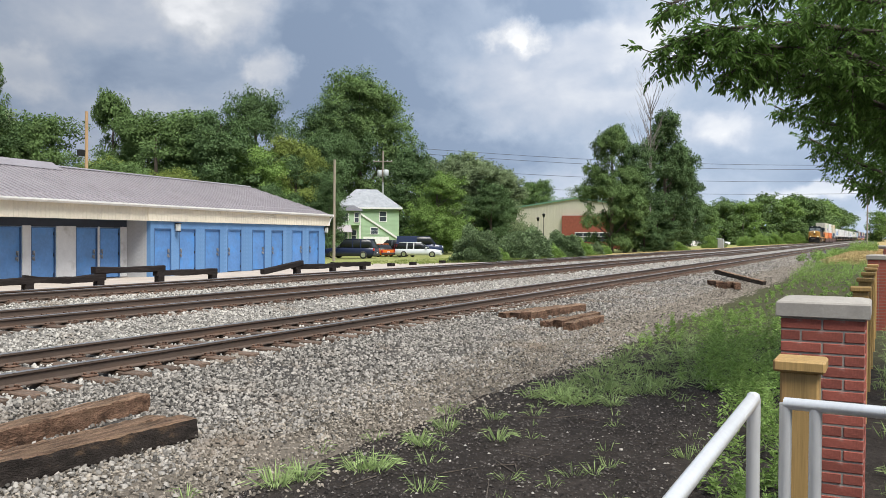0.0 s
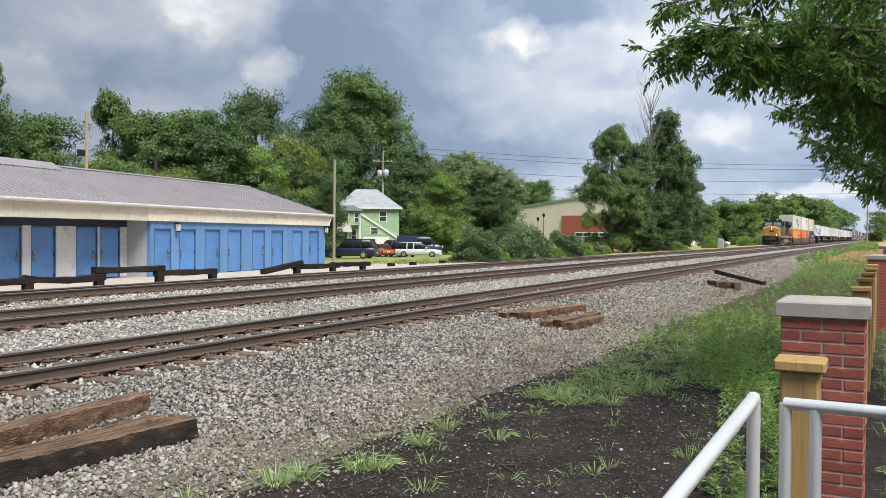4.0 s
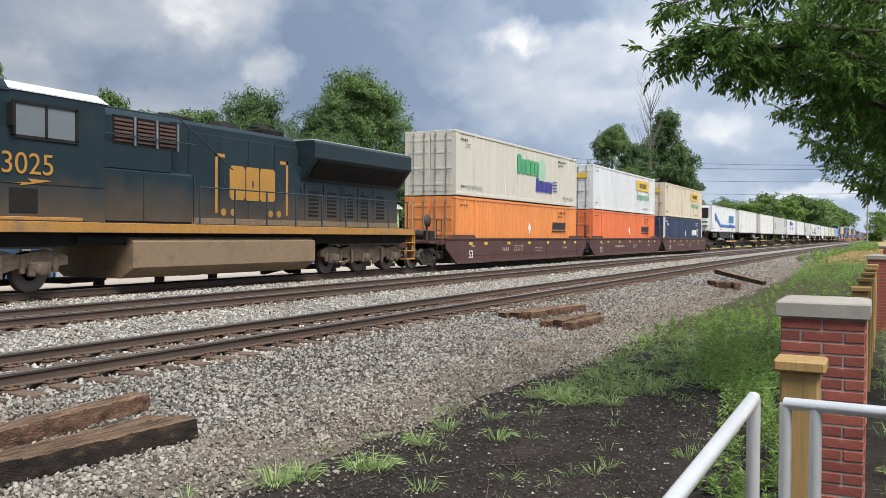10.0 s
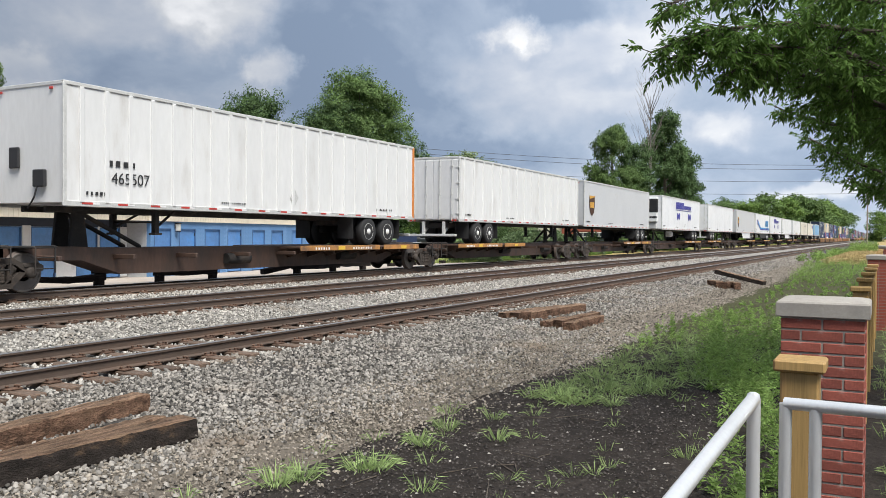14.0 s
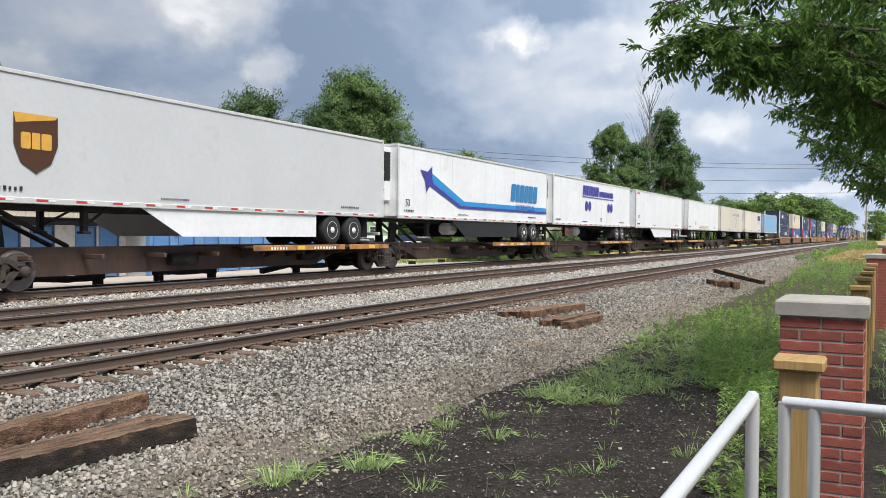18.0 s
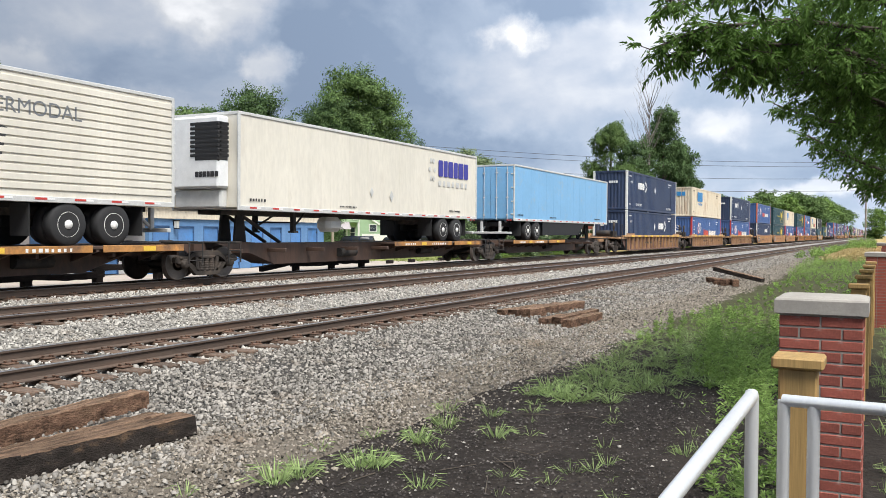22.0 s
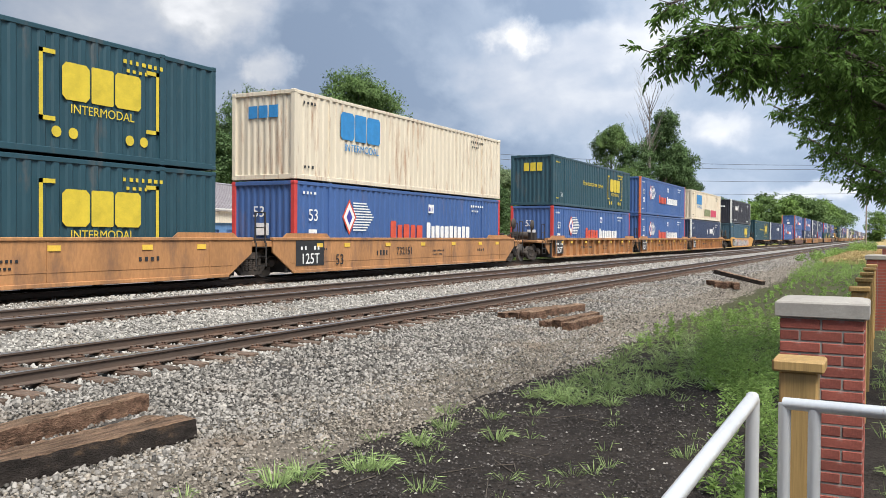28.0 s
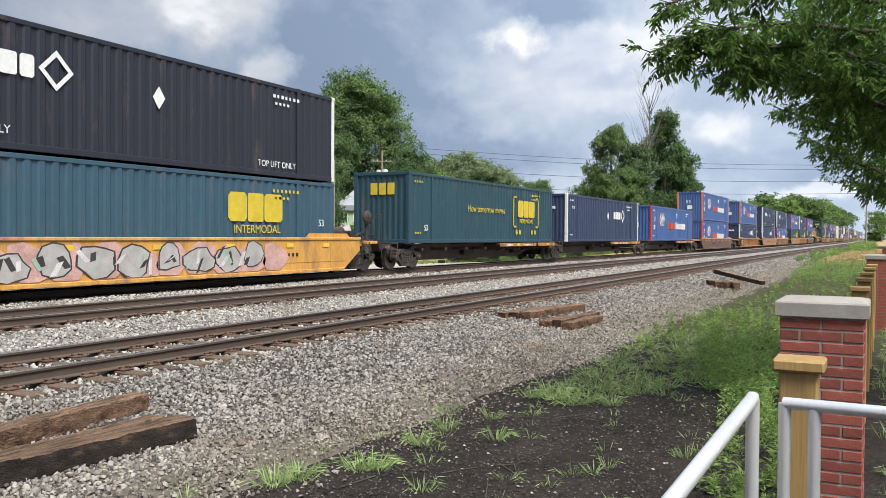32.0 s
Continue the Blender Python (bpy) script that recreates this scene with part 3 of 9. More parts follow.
    part("soffit", Shape().box(wing, xe - .12, .03, recess + .3, 2.50, 2.53).box(wing, xe - .12, recess + .3, back, 2.53, 2.56), mat("soffit_grey", (.30, .29, .28), var=.1), sh)
    g = Shape()
    g.prism([(f0 - .12, ez + .02), (f0 + .02, ez + .02), (f0 + .02, ez - .11), (f0 - .07, ez - .11), (f0 - .12, ez - .04)], wing, xe, "x")
    g.cbox(xe - .02, xe + .10, f0 - .12, f0 + .02, ez - .12, ez + .02, .02)
    g.tube([(xe + .04, f0 - .04, ez - .1), (xe - .05, -.15, 2.75), (xe - .25, -.13, 2.4)], .04, 8)
    part("gutter", g, white_trim, sh, "white rain gutter")
    # lanterns
    for x, y in ((1.66, 0), (L - .12, 0)):
        ln = part("wall_lantern", Shape().cbox(x - .06, x + .06, y - .06, y, 2.05, 2.25, .01).cbox(x - .11, x + .11, y - .26, y - .04, 2.26, 2.31, .02).cbox(x - .09, x + .09, y - .24, y - .06, 1.92, 1.96, .01), black_iron, sh, "black wall lantern")
        part("lantern_glass", Shape().cbox(x - .08, x + .08, y - .23, y - .07, 1.96, 2.26, .01), lamp_glass, ln)
    return sh


shed()

# ---------------------------------------------------------------- timber barrier before the shed
def barrier():
    xs = [12.8, 15.25, 17.62, 20.0, 22.44, 27.22, 29.68, 32.0]
    y = 20.85
    for i, x in enumerate(xs):
        z = land(x, y)
        p = Shape().cbox(x - .13, x + .13, y - .11, y + .11, z - .2, z + (.42, .43, .40, .40, .27, .43, .43, .34)[i], .02)
        tagged(part("barrier_post", p, wood_dark), "short dark weathered timber barrier post", "post", "barrier posts")
    for x in (39.4, 41.8, 45.4):
        z = land(x, 23.8)
        p = Shape().cbox(x - .2, x + .2, 23.7, 23.98, z - .2, z + .22, .02)
        tagged(part("barrier_post", p, wood_dark), "cut-off dark timber barrier stub", "post", "barrier posts")
    spans = [((12.4, .47), (15.40, .48)), ((15.15, .53), (17.80, .49)), ((17.42, .69), (20.15, .67)), ((19.82, .53), (22.58, .49)), ((27.0, .51), (30.1, .49)), ((29.65, .54), (32.5, .49))]
    rnd = random.Random(5)
    for (xa, za), (xb, zb) in spans:
        g = 0.0
        s = Shape()
        n, v = 8, []
        for k in range(n + 1):
            q = k / n
            zz = g + za + (zb - za) * q - .07 * math.sin(math.pi * q) * (1 if xa == 15.15 else .2)
            w, h = .11 + rnd.uniform(-.012, .015), .095 + rnd.uniform(-.012, .012)
            v += [(xa + (xb - xa) * q, y + c * w, zz + d * h) for c, d in ((-1, -.8), (-.8, -1), (.8, -1), (1, -.8), (1, .8), (.8, 1), (-.8, 1), (-1, .8))]
        f = [tuple(range(7, -1, -1)), tuple(range(n * 8, n * 8 + 8))]
        f += [(k * 8 + i, k * 8 + (i + 1) % 8, k * 8 + 8 + (i + 1) % 8, k * 8 + 8 + i) for k in range(n) for i in range(8)]
        s.add(v, f)
        tagged(part("barrier_rail", s, wood_dark), "dark split timber rail on barrier posts", "timber rail", "barrier rails")
    # one rail fallen on its end
    m = Matrix.Translation((26.25, 20.8, .52)) @ Euler((0, radians(-6.5), radians(1))).to_matrix().to_4x4()
    tagged(part("barrier_rail", Shape().cbox(-1.25, 1.25, -.11, .11, -.10, .10, .02, m), wood_dark), "dark timber rail fallen with one end on the ground", "timber rail", "barrier rails")


barrier()

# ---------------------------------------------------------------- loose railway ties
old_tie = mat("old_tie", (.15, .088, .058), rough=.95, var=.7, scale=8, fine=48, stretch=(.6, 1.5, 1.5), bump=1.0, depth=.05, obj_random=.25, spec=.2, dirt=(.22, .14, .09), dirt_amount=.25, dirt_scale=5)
tie_top = mat("old_tie_pale_top", (.235, .150, .098), rough=.95, var=.75, scale=5, fine=46, stretch=(.30, 2.4, 2.4), bump=1.0, depth=.05, obj_random=.2, spec=.2, dirt=(.33, .225, .145), dirt_amount=.34, dirt_scale=8)
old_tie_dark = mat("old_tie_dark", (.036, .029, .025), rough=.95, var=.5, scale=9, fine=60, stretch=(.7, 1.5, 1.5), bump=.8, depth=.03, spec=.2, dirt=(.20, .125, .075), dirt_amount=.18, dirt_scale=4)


def loose_tie(x, y, z, length, rz, label, group, mt=None, rx=0, ry=0, w=.23, h=.18):
    s = Shape()
    rnd = random.Random(int(x * 100 + y * 37))
    n = 24
    c = .012
    prof = [(-w / 2, -h / 2 + c), (-w / 2 + c, -h / 2), (w / 2 - c, -h / 2), (w / 2, -h / 2 + c), (w / 2, h / 2 - c), (w / 2 - c, h / 2), (-w / 2 + c, h / 2), (-w / 2, h / 2 - c)]
    v = []
    for k in range(n + 1):
        xx = -length / 2 + length * k / n
        for p, q in prof:
            j = .008
            v.append((xx + (rnd.uniform(-.02, .02) if k in (0, n) else 0), p + rnd.uniform(-j, j), q + rnd.uniform(-j, j)))
    f = [tuple(range(7, -1, -1)), tuple(range(n * 8, n * 8 + 8))]
    for k in range(n):
        for i in range(8):
            f.append((k * 8 + i, k * 8 + (i + 1) % 8, (k + 1) * 8 + (i + 1) % 8, (k + 1) * 8 + i))
    s.add(v, f)
    me = s.mesh("loose_tie", mt or old_tie)
    me.materials.append(tie_top)              # splintered upper face, a paler brown than the sides
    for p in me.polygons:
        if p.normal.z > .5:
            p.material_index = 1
    ob = part("loose_tie", me, None, at=pose(x, y, z, rx, ry, rz))
    return tagged(ob, label, "railway tie", group)


G1, G2, G3 = "ties beside the near track", "pile of old ties", "ties dumped further along"
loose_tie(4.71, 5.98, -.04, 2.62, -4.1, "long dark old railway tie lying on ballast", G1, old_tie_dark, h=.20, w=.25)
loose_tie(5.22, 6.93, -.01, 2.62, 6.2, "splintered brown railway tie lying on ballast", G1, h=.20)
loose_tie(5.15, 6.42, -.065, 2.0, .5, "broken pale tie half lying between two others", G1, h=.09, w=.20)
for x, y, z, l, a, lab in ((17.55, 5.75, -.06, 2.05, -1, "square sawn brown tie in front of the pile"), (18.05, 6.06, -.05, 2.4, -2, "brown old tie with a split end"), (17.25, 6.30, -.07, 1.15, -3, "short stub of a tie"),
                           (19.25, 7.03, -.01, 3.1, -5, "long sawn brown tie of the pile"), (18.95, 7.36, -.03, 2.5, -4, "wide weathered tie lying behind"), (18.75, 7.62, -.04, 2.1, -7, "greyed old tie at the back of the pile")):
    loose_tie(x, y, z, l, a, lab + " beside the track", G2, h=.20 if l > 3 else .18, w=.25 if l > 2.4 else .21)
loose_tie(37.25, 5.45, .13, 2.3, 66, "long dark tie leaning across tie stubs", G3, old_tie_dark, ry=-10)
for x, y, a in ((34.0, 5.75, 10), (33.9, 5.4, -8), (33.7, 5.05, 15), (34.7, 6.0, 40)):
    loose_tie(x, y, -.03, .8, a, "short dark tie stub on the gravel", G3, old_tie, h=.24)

# ---------------------------------------------------------------- brick piers, timber fence, metal handrail
brick_mat = mat("red_brick", (.265, .072, .050), rough=.85, var=.18, scale=9, fine=70, bump=.5, depth=.006, obj_random=.22, dirt=(.40, .27, .23), dirt_amount=.06, dirt_scale=7)
cap_mat = mat("cast_stone", (.33, .305, .27), rough=.9, var=.12, scale=3, fine=60, bump=.4, depth=.005, dirt=(.27, .25, .22), dirt_amount=.35, dirt_scale=4)
BRICKS = []


def pier(x, y, with_bricks):
    p = thing("brick_pier", "red brick pier with a cast-stone cap", "pier", "brick piers", at=pose(x, y, land(x, y)))
    h, w = 1.337 - land(x, y), .445
    part("core", Shape().box(.0005, w - .0005, -w / 2 + .0005, w / 2 - .0005, -.3, h), joint_mat, p)
    c = Shape()
    k = .027
    v = [(p_ * (w / 2 + k - q) + w / 2, r_ * (w / 2 + k - q), h + z) for z, q in ((0, .006), (.006, 0), (.082, 0), (.092, .008), (.102, .05)) for p_, r_ in ((-1, -1), (1, -1), (1, 1), (-1, 1))] + [(w / 2, 0, h + .112)]
    c.add(v, [(0, 3, 2, 1)] + [(4 * j + i, 4 * j + (i + 1) % 4, 4 * j + 4 + (i + 1) % 4, 4 * j + 4 + i) for j in range(4) for i in range(4)] + [(16 + i, 16 + (i + 1) % 4, 20) for i in range(4)])
    part("cap", c, cap_mat, p, "grey cast-stone cap")
    if with_bricks:
        BRICKS.append((p, h, w))
    else:
        s = Shape()
        n = int(h / .0677)
        for k in range(n):
            z = k * .0677
            for j in range(2):
                a, b = -w / 2 + (w / 2) * j, -w / 2 + (w / 2) * (j + 1) - .01
                s.box(-.004, w + .004, a, b, z + .01, z + .0677)
        part("bricks", s, brick_mat, p, kind="stuff")
    return p


pier(5.35, .3245, True)
pier(20.8, .15, False)
pier(49.1, .15, False)

new_pine = mat("fresh_pine", (.37, .235, .085), rough=.65, var=.24, scale=5.0, fine=26, stretch=(6, 6, .22), bump=.15, dirt=(.36, .20, .075), dirt_amount=.28, dirt_scale=3)


def fence_post(x, y):
    g = land(x, y)
    p = thing("fence_post", "new pine fence post with a flat cap", "fence post", "timber fence posts", at=pose(x, y, 0))
    part("shaft", Shape().cbox(0, .14, -.0775, .0775, g - .2, 1.222, .008), new_pine, p)
    part("cap", Shape().cbox(-.03, .17, -.105, .105, 1.222, 1.276, .01), new_pine, p, "pale pine cap board")


POSTS = [3.93, 8.0, 10.2, 12.45, 14.6, 16.9, 19.1, 23.3, 25.5, 27.7, 29.9, 32.1, 34.3, 36.5, 38.7, 40.9, 43.1, 45.3, 47.4]
for x in POSTS:
    fence_post(x, .326 if x < 5 else .245)
for a, b in zip([5.795] + POSTS[1:7] + [21.245] + POSTS[7:], POSTS[1:7] + [20.8] + POSTS[7:] + [49.1]):
    f = thing("fence_rail", "pair of pine fence rails between posts", "fence rail", "timber fence rails", at=pose(0, 0, 0))
    for z in (.15, .95):
        part("rail_board", Shape().cbox(a + .14 if a in POSTS else a, b, .26 - .02, .26 + .02, z, z + .09, .006), new_pine, f)

rail_alu = mat("handrail_aluminium", (.82, .82, .81), rough=.30, metal=.55, var=.06, scale=4, fine=60, stretch=(1, 1, .2), bump=.08)


def handrails():
    h = thing("handrail", "brushed aluminium pipe handrail sloping down", "handrail", "pipe handrails")
    part("top_rail", Shape().tube([(3.51, .457, 1.164), (2.45, .532, 1.047), (1.3, .613, .92)], .027, 16), rail_alu, h)
    part("end_post", Shape().rod((3.51, .455, 1.162), (3.51, .455, -.25), .026, 16), rail_alu, h)
    part("elbow", Shape().lathe([(-.027, .013), (-.020, .023), (0, .0274), (.020, .023), (.027, .013)], (3.51, .457, 1.164), "z", 14), rail_alu, h)
    part("lower_post", Shape().rod((1.6, .592, .94), (1.6, .592, -.25), .0235, 12), rail_alu, h)
    h = thing("handrail", "brushed aluminium pipe handrail, level", "handrail", "pipe handrails")
    part("top_rail", Shape().tube([(3.53, .343, 1.156), (3.45, -.006, 1.169), (3.30, -.75, 1.19)], .024, 16), rail_alu, h)
    part("end_post", Shape().rod((3.53, .340, 1.156), (3.53, .340, -.25), .0235, 16), rail_alu, h)
    part("post", Shape().rod((3.506, .231, 1.158), (3.506, .231, -.25), .0235, 16), rail_alu, h)
    part("end_post", Shape().rod((3.32, -.70, 1.185), (3.32, -.70, -.25), .0225, 12), rail_alu, h)


handrails()

# ---------------------------------------------------------------- trees and bushes
bark = mat("bark", (.085, .068, .052), rough=.95, var=.35, scale=4, fine=22, stretch=(2, 2, .5), bump=.9, depth=.03)
LEAFMAT = {}
for k, c in dict(mid=(.122, .190, .064), dark=(.088, .145, .056), bright=(.155, .245, .062), grey=(.190, .245, .125), yellow=(.185, .235, .058), near=(.105, .185, .042), weed=(.25, .37, .105), blade=(.31, .405, .165), shrub=(.170, .235, .115)).items():
    LEAFMAT[k] = mat("leaves_" + k, c, rough=.75, var=.25, scale=.35, fine=2.5, bump=0, island=.28, translucent=.42 if k in ("weed", "blade", "near") else .20, spec=.18)


def leaf_mesh(name, pos, direction, size, aspect, material, rng, fold=.18, lift=0.0, face=None):
    """Many small folded leaves: each two triangles meeting on its midrib."""
    n = len(pos)
    d = direction / np.maximum(np.linalg.norm(direction, axis=1, keepdims=True), 1e-6)
    r = rng.normal(size=(n, 3)) + np.array([0, 0, lift])
    if face is not None:                       # leaves of one mass turn the same way to the light
        r = r * .45 + face
    s = np.cross(d, r)
    s /= np.maximum(np.linalg.norm(s, axis=1, keepdims=True), 1e-6)
    up_ = np.cross(s, d)
    L = size.reshape(-1, 1)
    W = L * aspect
    a = pos
    b = pos + d * L
    m = pos + d * L * .45
    v = np.stack([a, m + s * W + up_ * W * fold, b, m - s * W + up_ * W * fold], 1).reshape(-1, 3)
    me = bpy.data.meshes.new(name)
    me.vertices.add(4 * n)
    me.vertices.foreach_set("co", v.astype(np.float32).ravel())
    me.loops.add(6 * n)
    k = np.arange(n)[:, None] * 4
    me.loops.foreach_set("vertex_index", (k + np.array([0, 1, 2, 0, 2, 3])).astype(np.int32).ravel())
    me.polygons.add(2 * n)
    me.polygons.foreach_set("loop_start", (np.arange(2 * n) * 3).astype(np.int32))
    me.polygons.foreach_set("loop_total", np.full(2 * n, 3, np.int32))
    me.materials.append(material)
    me.update(calc_edges=True)
    return me


def tree_meshes(h, w, shape, leafmat, seed, leaf=.34, count=6000, base=.18, blobs=34):
    """Trunk with limbs, and a crown of leaf sprays gathered in uneven masses."""
    rng = np.random.default_rng(seed)
    rnd = random.Random(seed)
    low_shrub = leafmat in (LEAFMAT["shrub"], LEAFMAT["weed"])
    cz0 = h * base
    centres, radii = [], []
    lobes = rng.uniform(0, 2 * math.pi, 7)
    for _ in range(blobs):
        q = rng.uniform(0, 1)
        z = cz0 + (h - cz0) * (q * .92 + .02)
        f = (z - cz0) / (h - cz0)
        if shape == "cone":
            env = (1 - f) ** .8
        elif shape == "column":
            env = min(1.0, .55 + 2.2 * f) * (1 - max(0.0, f - .25) / .75) ** .55 + .05
        else:
            env = math.sin(math.pi * (f * .86 + .12)) ** .7
        rr = w / 2 * env * math.sqrt(rng.uniform(.05, 1)) * .82
        a = lobes[int(q * 6.99)] + rng.normal() * 1.0
        rr *= rng.choice((1.0, 1.0, 1.28))
        br = w * rng.uniform(.14, .25) * {"cone": .95, "column": .78}.get(shape, 1)
        centres.append((rr * math.cos(a), rr * math.sin(a), z - br * .2))
        radii.append(br)
    C, R = np.array(centres), np.array(radii)
    # each mass carries flat sprays of leaves on its outer side
    per = 15
    sub = np.repeat(np.arange(len(C)), per)
    nrm = rng.normal(size=(len(sub), 3))
    nrm[:, 2] = np.abs(nrm[:, 2]) * np.where(rng.uniform(0, 1, len(sub)) < .25, -.7, 1)
    nrm /= np.linalg.norm(nrm, axis=1, keepdims=True)
    SC = C[sub] + nrm * (R[sub] * rng.uniform(.40, 1.0, len(sub)))[:, None] * np.array([1, 1, .85])
    SR = R[sub] * rng.uniform(.24, .44, len(sub))
    which = rng.choice(len(SC), count, p=(SR ** 2) / (SR ** 2).sum())
    off = rng.normal(size=(count, 3))
    off /= np.linalg.norm(off, axis=1, keepdims=True)
    pos = SC[which] + off * (SR[which] * rng.uniform(0, 1, count) ** .6)[:, None] * np.array([1, 1, .6])
    if low_shrub:                              # a dense lumpy dome of upright shoots
        off[:, 2] = np.abs(off[:, 2])
        lump = 1 + .16 * np.sin(off[:, 0] * 5 + seed) * np.cos(off[:, 1] * 6 + 2 * seed) + .12 * np.sin(off[:, 2] * 9 + off[:, 0] * 7)
        pos = off * (rng.uniform(0, 1, count) ** .38 * lump)[:, None] * np.array([w / 2, w / 2, h * .92])
    keep = pos[:, 2] >= h * base * .55
    pos, off = pos[keep], off[keep]
    out = pos - C[sub[which]][keep]
    out /= np.maximum(np.linalg.norm(out, axis=1, keepdims=True), 1e-6)
    face = out * 1.3 + np.array([0, 0, .9])
    dirs = off * .8 + rng.normal(size=pos.shape) * .5 + np.array([0, 0, -.3])
    if low_shrub:                              # upright stems rather than layered sprays
        dirs = off * .4 + rng.normal(size=pos.shape) * .35 + np.array([0, 0, .9])
    crown = leaf_mesh("crown", pos, dirs, rng.uniform(.6, 1.3, len(pos)) * leaf, .22 if low_shrub else .36, leafmat, rng, lift=0 if low_shrub else .4, face=None if low_shrub else face)
    t = Shape()
    tr = w * .022 + .05
    lean = rnd.uniform(-.03, .03) * h
    pts = [(0, 0, -.3), (lean * .3, 0, h * .25), (lean * .6, lean * .3, h * .5), (lean, lean * .5, h * .82)]
    rs = [tr * 1.25, tr, tr * .7, tr * .25]
    for i in range(3):
        t.rod(pts[i], pts[i + 1], rs[i], 8, rs[i + 1], caps=False)
    for i in rnd.sample(range(blobs), min(16, blobs)):
        c = C[i]
        z = max(h * .12, c[2] - abs(rnd.gauss(0, 1)) * h * .08 - math.hypot(c[0], c[1]) * .7)
        z = min(z, h * .78)
        k = z / h
        t.rod((lean * k, lean * .4 * k, z), tuple(c), tr * .36 * (1.1 - k * .6), 5, tr * .07, caps=False)
    return t.mesh("trunk", bark), crown


TREE_KIND = {}


def tree(kind, x, y, h, w, label, rz=0.0, name="tree", group="trees behind the line", category="tree"):
    """kind: (shape, leaves, seed, leaf size, count, crown base, masses). Trees of one kind share their meshes, turned and scaled."""
    shape, lm, seed, leaf, count, base, blobs = kind
    if kind not in TREE_KIND:
        TREE_KIND[kind] = tree_meshes(10.0, 10.0 * .72, shape, LEAFMAT[lm], seed, leaf, count, base, blobs)
    tm, cm = TREE_KIND[kind]
    t = thing(name, label, category, group)
    t.matrix_basis = Matrix.Translation((x, y, land(x, y) - .05)) @ Matrix.Rotation(radians(rz), 4, "Z") @ Matrix.Diagonal((w / 7.2, w / 7.2, h / 10, 1))
    part("trunk", tm, None, t)
    part("crown", cm, None, t)
    return t


OAK_A = ("round", "mid", 11, .160, 52000, .08, 66)
OAK_B = ("round", "dark", 12, .160, 52000, .08, 68)
OAK_C = ("round", "bright", 13, .160, 50000, .04, 64)
GREY = ("round", "grey", 14, .155, 52000, .08, 64)
BIG = ("round", "mid", 15, .130, 84000, .12, 84)
BIG_D = ("round", "dark", 16, .130, 76000, .08, 76)
POP = ("column", "mid", 17, .150, 50000, .04, 46)
POP_D = ("column", "dark", 18, .150, 50000, .05, 42)
CONE = ("cone", "dark", 19, .15, 30000, .02, 60)
YEL = ("round", "yellow", 20, .160, 46000, .06, 60)
FAR_A = ("round", "mid", 23, .32, 14000, .0, 64)
FAR_B = ("round", "bright", 24, .32, 14000, .0, 64)
FAR_C = ("round", "dark", 25, .32, 14000, .0, 64)
